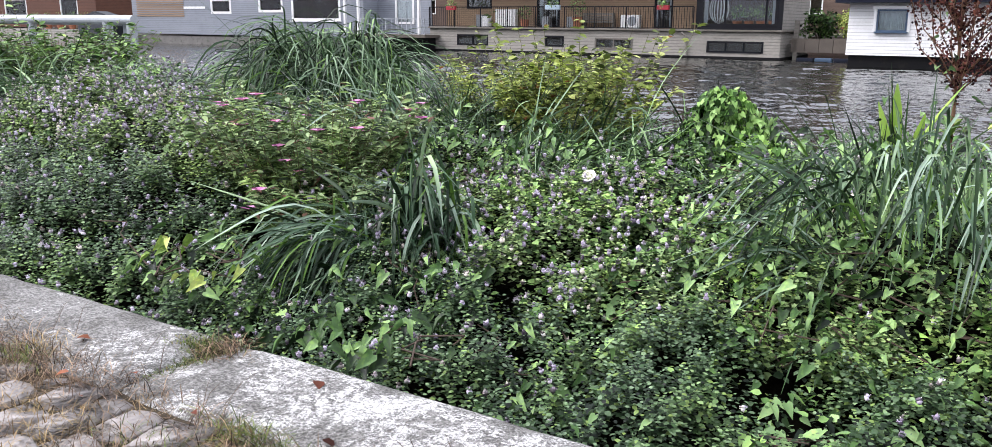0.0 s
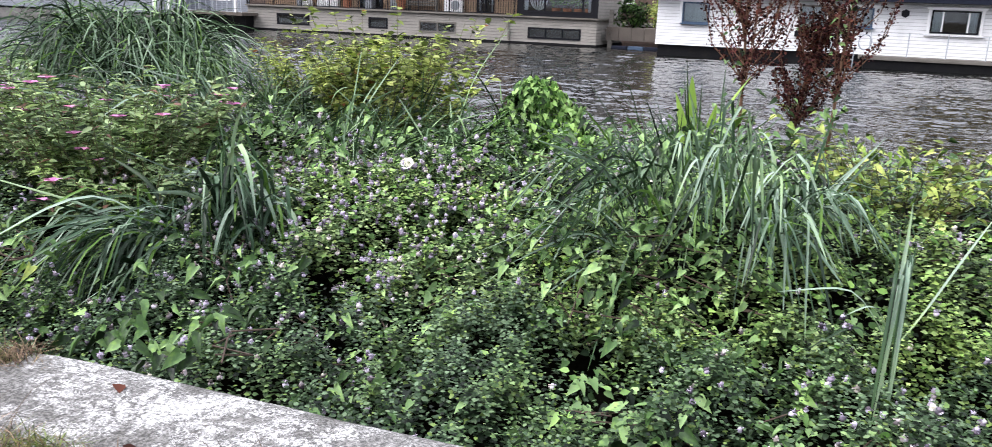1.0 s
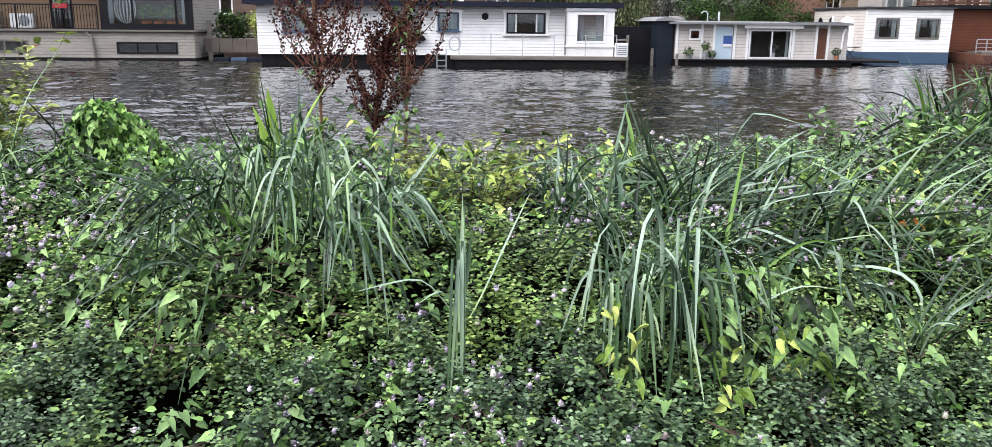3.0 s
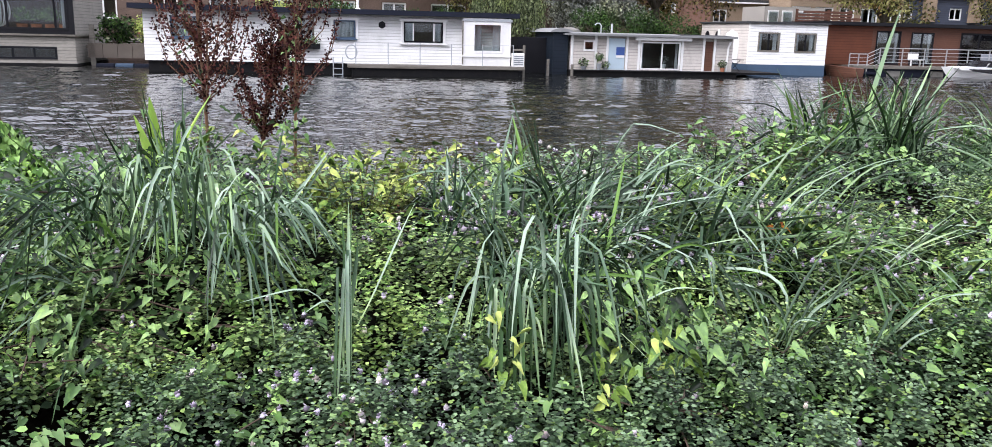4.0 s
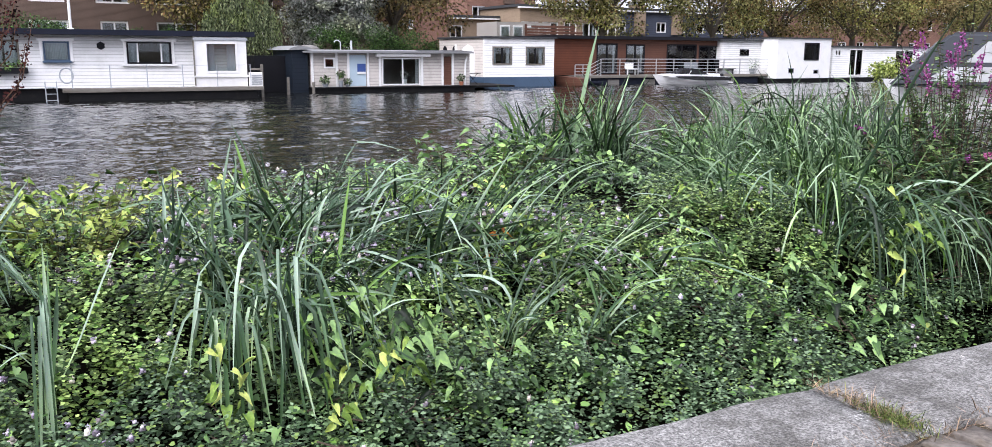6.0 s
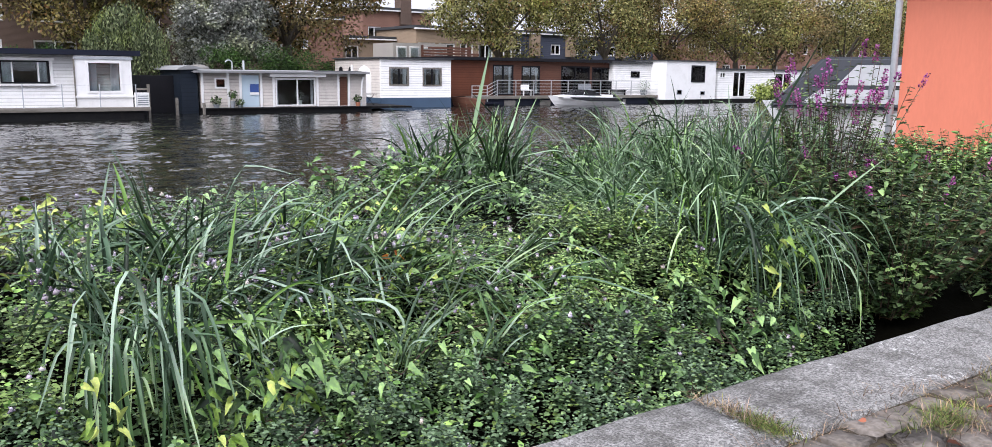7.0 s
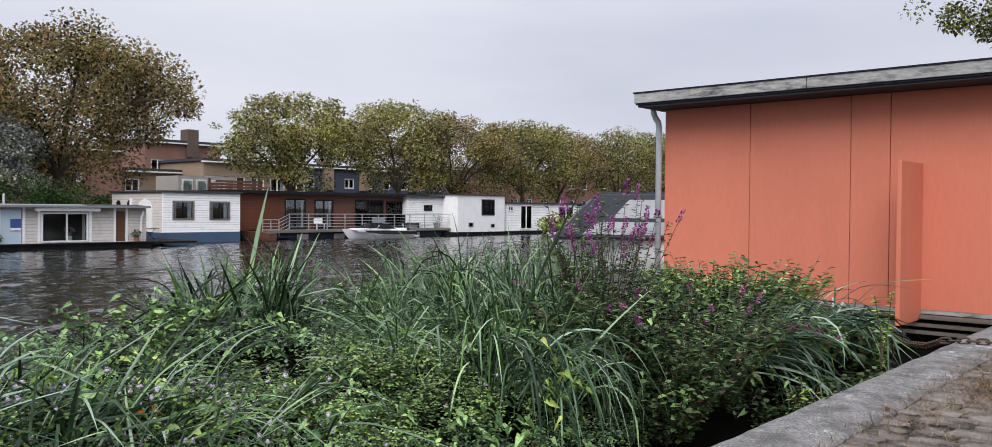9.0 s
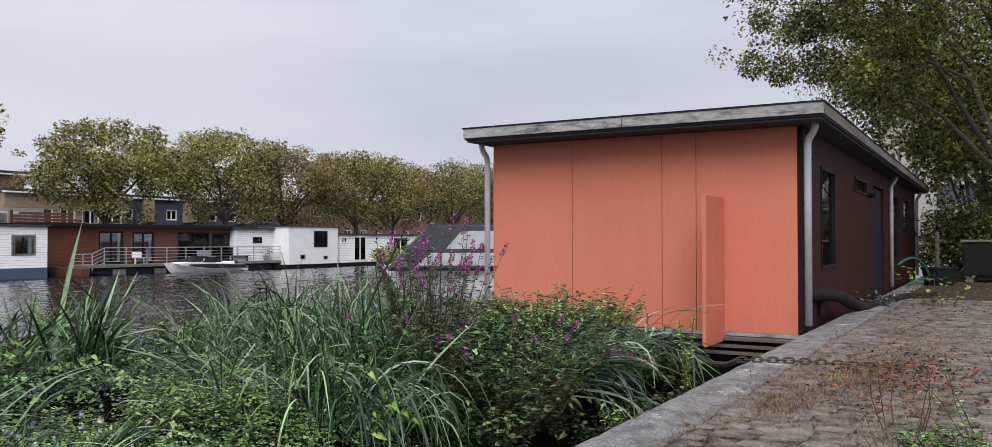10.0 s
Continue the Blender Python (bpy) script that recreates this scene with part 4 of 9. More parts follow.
# ---- the far bank: houseboats, from upstream to downstream ----
def shell(h, x0, x1, y0, y1, z0, z1, mat, holes=(), side_mat=None, label="", inside=True):
    """Four walls of a boathouse whose front faces the canal at y0, with openings in the front."""
    part("front_wall", wall_x(bmesh.new(), x0, x1, z0, z1, y0, y0 + 0.12, holes), mat, h, label)
    part("side_wall", boxed((x0, y0 + 0.12, z0, x0 + 0.12, y1 - 0.12, z1)), side_mat or mat, h)
    part("side_wall", boxed((x1 - 0.12, y0 + 0.12, z0, x1, y1 - 0.12, z1)), side_mat or mat, h)
    part("back_wall", boxed((x0, y1 - 0.12, z0, x1, y1, z1)), side_mat or mat, h)
    if inside:
        part("floor", boxed((x0 + 0.12, y0 + 0.12, z0, x1 - 0.12, y1 - 0.12, z0 + 0.05)), INTERIOR, h)
        part("partition", boxed((x0 + 0.12, y0 + 2.2, z0 + 0.05, x1 - 0.12, y0 + 2.3, z1)), INTERIOR, h)


def flat_roof(h, x0, x1, y0, y1, z, mat, edge_mat, over=0.2, thick=0.16):
    part("roof", boxed((x0 - over + 0.03, y0 - over + 0.03, z + 0.004, x1 + over - 0.03, y1 + over - 0.03, z + thick - 0.01)), mat, h)
    part("roof_edge", boxed((x0 - over, y0 - over, z + 0.01, x1 + over, y0 - over + 0.028, z + thick)), edge_mat, h)
    part("roof_edge", boxed((x0 - over, y0 - over + 0.03, z + 0.01, x0 - over + 0.028, y1 + over, z + thick)), edge_mat, h)
    part("roof_edge", boxed((x1 + over - 0.028, y0 - over + 0.03, z + 0.01, x1 + over, y1 + over, z + thick)), edge_mat, h)


def railing(h, x0, x1, y, z0, z1, bars="vertical", mat=None, posts=6, name="railing", gap=0.13):
    r = child_thing(name, h, ((x0 + x1) / 2, y, z0))
    shift = Matrix.Translation(-r.location)

    def under(nm, bm):
        me = bpy.data.meshes.new(nm)
        bm.to_mesh(me)
        bm.free()
        o = link(nm, me, mat)
        o.parent = r
        o.matrix_parent_inverse = shift
    for k in range(posts + 1):
        x = x0 + (x1 - x0) * k / posts
        under("post", boxed((x - 0.025, y - 0.025, z0, x + 0.025, y + 0.025, z1)))
    under("top_rail", boxed((x0, y - 0.03, z1, x1, y + 0.03, z1 + 0.05)))
    if bars == "vertical":
        n = int((x1 - x0) / gap)
        for k in range(n):
            x = x0 + (k + 0.5) * (x1 - x0) / n
            under("baluster", boxed((x - 0.011, y - 0.011, z0 + 0.06, x + 0.011, y + 0.011, z1)))
        under("bottom_rail", boxed((x0, y - 0.015, z0 + 0.03, x1, y + 0.015, z0 + 0.06)))
    else:
        for k in range(1, 5):
            z = z0 + (z1 - z0) * k / 5
            under("bar", boxed((x0, y - 0.012, z - 0.014, x1, y + 0.012, z + 0.014)))


def pot_plant(x, y, z, r, hgt, leaf_mat, seed, pot_mat=None, label="potted plant on a houseboat deck"):
    t = thing("potted_plant", (x, y, z), label, "plant")
    bm = bmesh.new()
    rod(bm, (x, y, z), (x, y, z + hgt * 0.4), r * 0.7, r, 14)
    part("pot", bm, pot_mat or TERRACOTTA, t)
    leaf_cloud("foliage", [(x, y, z + hgt * 0.8)], [r * 1.5], 160, 0.09, leaf_mat, seed, t)


# -- leaves for shrubs and crowns --
LEAF4_V = np.array([(0, 0, 0), (0.36, 0.42, 0.10), (0, 1, -0.06), (-0.36, 0.42, 0.10)], float)
LEAF4_F = np.array([(0, 1, 2), (0, 2, 3)])
LEAF7_V = np.array([(0, 0, 0), (0.30, 0.24, 0.05), (0.29, 0.60, 0.05), (0, 1, -0.10), (-0.29, 0.60, 0.05), (-0.30, 0.24, 0.05), (0, 0.45, -0.02)], float)
LEAF6_V = np.array([(0, 0, 0), (0.30, 0.30, 0.05), (0.26, 0.66, 0.04), (0, 1, -0.08), (-0.26, 0.66, 0.04), (-0.30, 0.30, 0.05)], float)
LEAF6_F = np.array([(0, 1, 5), (1, 2, 5), (2, 4, 5), (2, 3, 4)])
LEAF7_F = np.array([(0, 1, 6), (1, 2, 6), (2, 3, 6), (3, 4, 6), (4, 5, 6), (5, 0, 6)])
HEART_V = np.array([(0, 0.02, 0), (0.17, -0.10, 0.04), (0.34, 0.05, 0.08), (0.27, 0.42, 0.06), (0, 1.0, -0.14), (-0.27, 0.42, 0.06), (-0.34, 0.05, 0.08), (-0.17, -0.10, 0.04), (0, 0.42, -0.02)], float)
HEART_F = np.array([(0, 1, 8), (1, 2, 8), (2, 3, 8), (3, 4, 8), (4, 5, 8), (5, 6, 8), (6, 7, 8), (7, 0, 8)])
NARROW_V = LEAF7_V * np.array([0.42, 1, 1])


def unit(v):
    return v / np.maximum(np.linalg.norm(v, axis=-1, keepdims=True), 1e-9)


def spread(template, faces, places, along, normal, size, width=1.0):
    """Copies a leaf to many places; along: its midrib's direction, normal: its upper side."""
    along = unit(along)
    side = unit(np.cross(along, normal))
    up = np.cross(side, along)
    size = np.broadcast_to(np.asarray(size, float), (len(places),))
    t = template[None] * size[:, None, None]
    v = places[:, None] + t[..., 0:1] * width * side[:, None] + t[..., 1:2] * along[:, None] + t[..., 2:3] * up[:, None]
    f = faces[None] + (np.arange(len(places)) * len(template))[:, None, None]
    return v.reshape(-1, 3), f.reshape(-1, faces.shape[1])


def leaf_cloud(name, centres, radii, count, size, material, seed, parent=None, template=None, faces=None, flat=(1, 1, 0.85), label="", hang=0.35):
    """Leaves gathered on the outside of overlapping clumps, uneven and with gaps."""
    rng = np.random.default_rng(seed)
    c, r = np.asarray(centres, float), np.asarray(radii, float)
    pick = rng.choice(len(c), count, p=r ** 2 / (r ** 2).sum())
    d = unit(rng.normal(size=(count, 3)))
    rad = r[pick] * (0.35 + 0.75 * rng.random(count) ** 0.7)
    places = c[pick] + d * rad[:, None] * np.array(flat)
    along = unit(d + rng.normal(size=(count, 3)) * 0.7 + np.array([0, 0, -hang]))
    normal = unit(rng.normal(size=(count, 3)) * 0.6 + np.array([0, 0, 1.0]) + d * 0.4)
    s = size * (0.6 + 0.8 * rng.random(count))
    v, f = spread(LEAF4_V if template is None else template, LEAF4_F if faces is None else faces, places, along, normal, s)
    return arrays(name, v, f, material, parent, label)


def tree(name, x, y, z, height, spread_r, material, seed, label, leaves=5200, leaf=0.34, trunk_r=0.28, bare=0.28, lean=(0, 0), clumps=26, flat=(1, 1, 0.8), low=0.36):
    rng = np.random.default_rng(seed)
    t = thing(name, (x, y, z), label, "tree")
    bm = bmesh.new()
    fork = z + height * bare
    pts = [(x, y, z - 0.1), (x + 0.06, y, z + height * bare * 0.5), (x + lean[0] * 0.2, y + lean[1] * 0.2, fork)]
    pipe(bm, pts, trunk_r, 12, taper=trunk_r * 0.72)
    part("trunk", bm, BARK, t)
    centres, radii = [], []
    n_limb = 7
    for k in range(n_limb):
        a = 2 * math.pi * (k + rng.random() * 0.6) / n_limb
        reach = spread_r * (0.45 + 0.4 * rng.random())
        top = z + height * (0.55 + 0.38 * rng.random())
        ex, ey = x + lean[0] + math.cos(a) * reach, y + lean[1] + math.sin(a) * reach
        mid = (x + lean[0] * 0.5 + math.cos(a) * reach * 0.38, y + lean[1] * 0.5 + math.sin(a) * reach * 0.38, fork + (top - fork) * 0.48)
        bm = bmesh.new()
        pipe(bm, [pts[-1], mid, (ex, ey, top)], trunk_r * 0.42, 8, taper=trunk_r * 0.10)
        for q in range(3):
            b = a + (rng.random() - 0.5) * 1.8
            s = 0.35 + 0.3 * rng.random()
            st = (mid[0] + (ex - mid[0]) * s, mid[1] + (ey - mid[1]) * s, mid[2] + (top - mid[2]) * s)
            en = (st[0] + math.cos(b) * reach * 0.5, st[1] + math.sin(b) * reach * 0.5, st[2] + (rng.random() - 0.1) * height * 0.16)
            pipe(bm, [st, en], trunk_r * 0.16, 6, taper=trunk_r * 0.05)
            centres.append(en)
            radii.append(spread_r * (0.16 + 0.12 * rng.random()))
        part("limb", bm, BARK, t)
        centres.append((ex, ey, top))
        radii.append(spread_r * (0.18 + 0.12 * rng.random()))
    while len(centres) < clumps + 20:
        a, q = rng.random() * 2 * math.pi, math.sqrt(rng.random())
        zz = z + height * (low + (0.96 - low) * rng.random())
        wide = math.sqrt(max(0.05, 1 - ((zz - z) / height * 2 - 1.24) ** 2 * 1.2))
        centres.append((x + lean[0] + math.cos(a) * q * spread_r * 0.86 * wide, y + lean[1] + math.sin(a) * q * spread_r * 0.86 * wide, zz))
        radii.append(spread_r * (0.10 + 0.13 * rng.random()))
    # Loose sprays stand out of the crown and break its outline.
    for k in range(clumps):
        a, e = rng.random() * 2 * math.pi, rng.uniform(-0.1, 1.4)
        q = spread_r * (0.9 + 0.22 * rng.random())
        centres.append((x + lean[0] + math.cos(a) * math.cos(e) * q, y + lean[1] + math.sin(a) * math.cos(e) * q, z + height * 0.56 + math.sin(e) * height * 0.44 * (0.9 + 0.2 * rng.random())))
        radii.append(spread_r * (0.05 + 0.07 * rng.random()))
    leaf_cloud("crown", centres, radii, leaves, leaf, material, seed + 1, t, flat=flat)
    return t


def shrub(name, x, y, z, rx, rz, material, seed, label, leaves=1500, leaf=0.16, category="shrub", ry=None, clumps=14):
    rng = np.random.default_rng(seed)
    t = thing(name, (x, y, z), label, category)
    for k in range(5):
        a = rng.random() * 6.28
        bm = bmesh.new()
        pipe(bm, [(x, y, z), (x + math.cos(a) * rx * 0.3, y + math.sin(a) * rx * 0.3, z + rz * 0.5), (x + math.cos(a) * rx * 0.6, y + math.sin(a) * rx * 0.6, z + rz * 1.0)], 0.04, 6, taper=0.012)
        part("branch", bm, BARK, t)
    ry = ry or rx
    c = [(x + rx * 0.7 * (rng.random() * 2 - 1), y + ry * 0.7 * (rng.random() * 2 - 1), z + rz * (0.25 + 1.2 * rng.random())) for _ in range(clumps)]
    leaf_cloud("leaves", c, [min(rx, rz) * (0.35 + 0.3 * rng.random()) for _ in c], leaves, leaf, material, seed + 5, t)
    return t


# -- blue-grey boathouse --
def grey_boat():
    y = 40.5
    h = thing("grey_houseboat", (-44, y, WATER_Z), "blue-grey clapboard houseboat on a concrete pontoon", "houseboat")
    part("pontoon", boxed((-58.3, y + 0.1, -1.6, -35.0, y + 5.4, -0.42)), CONCRETE, h, "stained concrete pontoon")
    holes = [(-49.1, -47.0, 1.15, 2.2), (-44.3, -42.0, 1.25, 2.3), (-41.2, -36.9, 0.72, 2.4)]
    shell(h, -58.0, -35.0, y, y + 5.2, -0.30, 3.0, GREYSIDE, holes, label="blue-grey clapboard wall")
    for k, (a, b, c, d) in enumerate(holes):
        window_on(h, a, b, c, d, y + 0.03, WHITE, thick=0.16, sill=(k == 2))
    for k in range(8):
        part("shutter_slat", boxed((-57.4, y - 0.03, 0.95 + 0.16 * k, -52.0, y - 0.005, 1.04 + 0.16 * k)), TANSIDE, h, "tan shutter slat")
    flat_roof(h, -58.0, -35.0, y, y + 5.2, 3.0, ROOFING, WHITE)
    part("porch_deck", boxed((-35.0, y - 0.5, -0.22, -29.9, y + 3, -0.05)), DECKWOOD, h)
    part("porch_hull", boxed((-35.0, y + 0.2, -1.5, -30.2, y + 3, -0.224)), HULLBLACK, h)
    hole = [(-33.6, -32.1, 0.55, 2.6)]
    part("porch_wall", wall_x(bmesh.new(), -34.99, -30.8, -0.05, 3.0, y + 1.4, y + 1.5, hole), GREYSIDE, h)
    window_on(h, *hole[0], y + 1.43, WHITE, thick=0.14, curtain=0.7)
    for x in (-36.2, -35.1, -30.4):
        part("porch_post", boxed((x - 0.07, y - 0.45, -0.05, x + 0.07, y - 0.31, 3.0)), WHITE, h)
    railing(h, -34.9, -30.0, y - 0.4, -0.05, 0.85, "vertical", GALV, 5, gap=0.35)
    part("house_sign", boxed((-52.0, y - 0.03, 1.50, -49.7, y - 0.004, 1.66)), WHITE, h)
    ship = thing("model_ship", (-38.0, y + 0.5, 0.80), "white model sailing ship behind a window", "model ship")
    part("hull", boxed((-38.9, y + 0.42, 0.80, -37.4, y + 0.6, 0.98), bevel=0.05), TERRACOTTA, ship)
    for k in range(3):
        part("sail", prism(bmesh.new(), [(-38.7 + 0.45 * k, 1.02), (-38.25 + 0.45 * k, 1.05), (-38.35 + 0.45 * k, 1.65)], 1, y + 0.5, y + 0.52), WHITE, ship)
    return h


# -- long brick-red and dark boat at the far left --
def left_boats():
    h = thing("brown_houseboat", (-72, 41, WATER_Z), "brown timber houseboat with flower pots on its deck", "houseboat")
    y = 41.2
    part("hull", boxed((-95, y - 0.6, -1.6, -62.2, y + 4.8, -0.1)), BEIGE, h)
    holes = [(-88, -84, 0.9, 2.4), (-78, -74.5, 0.9, 2.4), (-69.5, -67, 0.3, 2.5)]
    shell(h, -95, -64.5, y + 0.6, y + 4.6, 0.0, 3.0, BROWNSIDE, holes)
    for a, b, c, d in holes:
        window_on(h, a, b, c, d, y + 0.64, WHITE, thick=0.12, curtain=0.4)
    flat_roof(h, -95, -64.5, y + 0.6, y + 4.6, 3.0, DARKROOF, BLACKPAINT)
    for k in range(5):
        pot_plant(-72 + k * 1.7, y - 0.1, -0.1, 0.3, 1.2, HERB, 900 + k)
    t = thing("covered_sloop", (-60, 39.6, WATER_Z), "open sloop under a dark blue canvas cover", "boat")
    bm = bmesh.new()
    prism(bm, [(-62.6, -0.95), (-58.6, -0.95), (-57.9, 0.35), (-58.4, 0.9), (-60.6, 1.35), (-62.4, 0.9), (-62.9, 0.3)], 1, 38.9, 40.2)
    bmesh.ops.bevel(bm, geom=bm.edges[:], offset=0.16, segments=2, affect="EDGES")
    part("cover", bm, CANVAS, t)


# -- beige boathouse with a terrace --
def beige_boat():
    y, x0, x1 = 41.5, -30.6, -9.6
    h = thing("beige_houseboat", (-20, y, WATER_Z), "tall houseboat with weathered beige siding and a railed terrace", "houseboat")
    part("waterline_beam", boxed((x0 - 0.05, y - 0.07, -1.5, x1 + 0.05, y + 5.9, -0.88)), HULLBLACK, h)
    holes = [(-28.6, -26.4, -0.62, 0.0), (-22.6, -21.4, -0.58, 0.0), (-19.5, -17.3, -0.66, -0.06), (-13.25, -10.4, -0.70, -0.13)]
    shell(h, x0, x1, y, y + 5.8, -0.88, 0.34, BEIGE, holes, label="weathered beige clapboard hull")
    for k, (a, b, c, d) in enumerate(holes):
        window_on(h, a, b, c, d, y + 0.03, BLACKPAINT if k != 2 else GREYWOODX, thick=0.09, lights=(0.5,) if k in (0, 2) else ((0.34, 0.66) if k == 3 else ()))
    part("terrace_deck", boxed((x0 - 0.1, y - 0.12, 0.345, x1 + 0.1, y + 5.8, 0.43), bevel=0.015), GREYWOODX, h)
    up = [(-28.9, -27.1, 1.5, 2.6), (-24.0, -22.5, 0.46, 2.6), (-16.75, -15.7, 0.46, 2.6)]
    part("upper_wall", wall_x(bmesh.new(), x0 + 0.2, -13.9, 0.434, 3.1, y + 1.5, y + 1.62, up), TANSIDE, h, "tan timber upper wall")
    window_on(h, *up[0], y + 1.53, BLACKPAINT, thick=0.1)
    for d in up[1:]:
        window_on(h, *d, y + 1.53, BLACKPAINT, thick=0.09, lights=(0.5,), curtain=0.3, name="glass_door")
    part("upper_back", boxed((x0 + 0.2, y + 5.6, 0.434, x1 - 0.1, y + 5.7, 3.1)), TANSIDE, h)
    part("upper_side", boxed((x0 + 0.2, y + 1.62, 0.434, x0 + 0.3, y + 5.6, 3.1)), TANSIDE, h)
    part("upper_partition", boxed((x0 + 0.3, y + 3.6, 0.434, x1 - 0.2, y + 3.68, 3.1)), INTERIOR, h)
    bay = [(-13.65, -9.85, 0.62, 2.9)]
    part("bay_wall", wall_x(bmesh.new(), -13.9, x1, 0.434, 3.1, y + 0.02, y + 0.14, bay), BLACKPAINT, h)
    part("bay_side", boxed((-13.9, y + 0.14, 0.434, -13.8, y + 1.5, 3.1)), BLACKPAINT, h)
    part("bay_side", boxed((x1 - 0.1, y + 0.14, 0.434, x1, y + 5.6, 3.1)), BEIGE, h)
    window_on(h, *bay[0], y + 0.05, BLACKPAINT, thick=0.10, lights=(0.33, 0.86), curtain=0.1)
    flat_roof(h, x0, x1, y, y + 5.8, 3.1, DARKROOF, BLACKPAINT)
    railing(h, x0, -14.0, y - 0.05, 0.434, 1.55, "vertical", BLACKPAINT, 9, gap=0.14)
    bm = bmesh.new()
    pipe(bm, [(-14.6, y - 0.06, 0.30), (-14.35, y - 0.08, 0.10), (-14.25, y - 0.08, -0.86)], 0.05, 8)
    part("drain_pipe", bm, GREYWOODX, h)
    # What stands on the terrace.
    radiator = thing("white_cabinet", (-25.9, y + 1.2, 0.434), "white ribbed cabinet on the terrace", "cabinet")
    for k in range(7):
        part("panel", boxed((-26.6 + 0.2 * k, y + 1.1, 0.5, -26.42 + 0.2 * k, y + 1.4, 1.45), bevel=0.02), WHITE, radiator)
    part("plinth", boxed((-26.6, y + 1.12, 0.434, -25.22, y + 1.38, 0.498)), PLASTIC, radiator)
    for x, z1, m in ((-27.5, 1.15, PLASTIC), (-27.1, 1.05, WHITE), (-23.0, 1.05, PLASTIC), (-21.4, 1.05, PLASTIC)):
        c = thing("storage_bin", (x, y + 0.9, 0.434), "grey storage bin on the terrace", "bin")
        part("body", boxed((x - 0.22, y + 0.7, 0.434, x + 0.22, y + 1.15, z1 - 0.05), bevel=0.03), m, c)
        part("lid", boxed((x - 0.24, y + 0.68, z1 - 0.045, x + 0.24, y + 1.17, z1), bevel=0.015), m, c)
    for x in (-18.0,):
        ac = thing("air_conditioner", (x, y + 1.3, 0.434), "white outdoor air-conditioning unit", "air conditioner")
        part("casing", boxed((x - 0.55, y + 1.1, 0.47, x + 0.55, y + 1.45, 1.15), bevel=0.02), WHITE, ac)
        bm = bmesh.new()
        rod(bm, (x + 0.15, y + 1.095, 0.81), (x + 0.15, y + 1.085, 0.81), 0.26, sides=20)
        part("fan_grille", bm, PLASTIC, ac)
        part("foot", boxed((x - 0.5, y + 1.15, 0.434, x + 0.5, y + 1.4, 0.468)), PLASTIC, ac)
    bench = thing("slatted_bench", (-19.8, y + 1.2, 0.434), "pale slatted bench on the terrace", "bench")
    part("slats", boxed(*[(-20.8, y + 1.05, 0.72 + 0.14 * k, -18.9, y + 1.1, 0.82 + 0.14 * k) for k in range(4)]), GREYWOODX, bench)
    for x in (-20.7, -19.0):
        part("leg", boxed((x - 0.05, y + 1.11, 0.434, x + 0.05, y + 1.3, 1.25)), GREYWOODX, bench)
    for x, z in ((-28.9, 1.62), (-15.6, 1.62)):
        p = thing("flower_box", (x, y - 0.12, z - 0.2), "red flower box hung on the terrace rail", "flower box")
        part("box", boxed((x - 0.32, y - 0.28, z - 0.22, x + 0.32, y - 0.08, z), bevel=0.02), REDPAINT, p)
        leaf_cloud("flowers", [(x, y - 0.18, z + 0.1)], [0.28], 120, 0.09, HERB, 40 + int(-x), p)
    p = thing("flower_box", (-22.0, y - 0.12, 1.4), "pale blue flower box hung on the terrace rail", "flower box")
    part("box", boxed((-22.5, y - 0.28, 1.42, -21.6, y - 0.08, 1.66), bevel=0.02), PALEBLUE, p)
    leaf_cloud("flowers", [(-22.05, y - 0.18, 1.78)], [0.34], 140, 0.09, HERB, 77, p)
    pot_plant(-24.4, y + 0.8, 0.434, 0.28, 1.1, HERB, 301)
    pot_plant(-20.9, y + 0.6, 0.434, 0.30, 1.5, HERB, 302)
    for k in range(4):
        pot_plant(-12.0 + 0.6 * k, y + 0.75, 0.434, 0.24, 1.1, HERB, 310 + k)
    swing = thing("hanging_chair", (-13.0, y + 0.9, 0.7), "white woven egg-shaped hanging chair", "chair")
    bm = bmesh.new()
    for k in range(9):
        a = math.pi * k / 9
        pts = [(-13.0 + 0.48 * math.sin(b) * math.cos(a), y + 0.9 + 0.48 * math.sin(b) * math.sin(a), 1.45 - 0.72 * math.cos(b)) for b in (2 * math.pi * q / 18 for q in range(18))]
        pipe(bm, pts, 0.02, 5)
    part("basket", bm, WHITE, swing)
    bm = bmesh.new()
    rod(bm, (-13.0, y + 0.9, 2.15), (-13.0, y + 0.9, 3.1), 0.02, sides=6)
    part("cord", bm, GALV, swing)


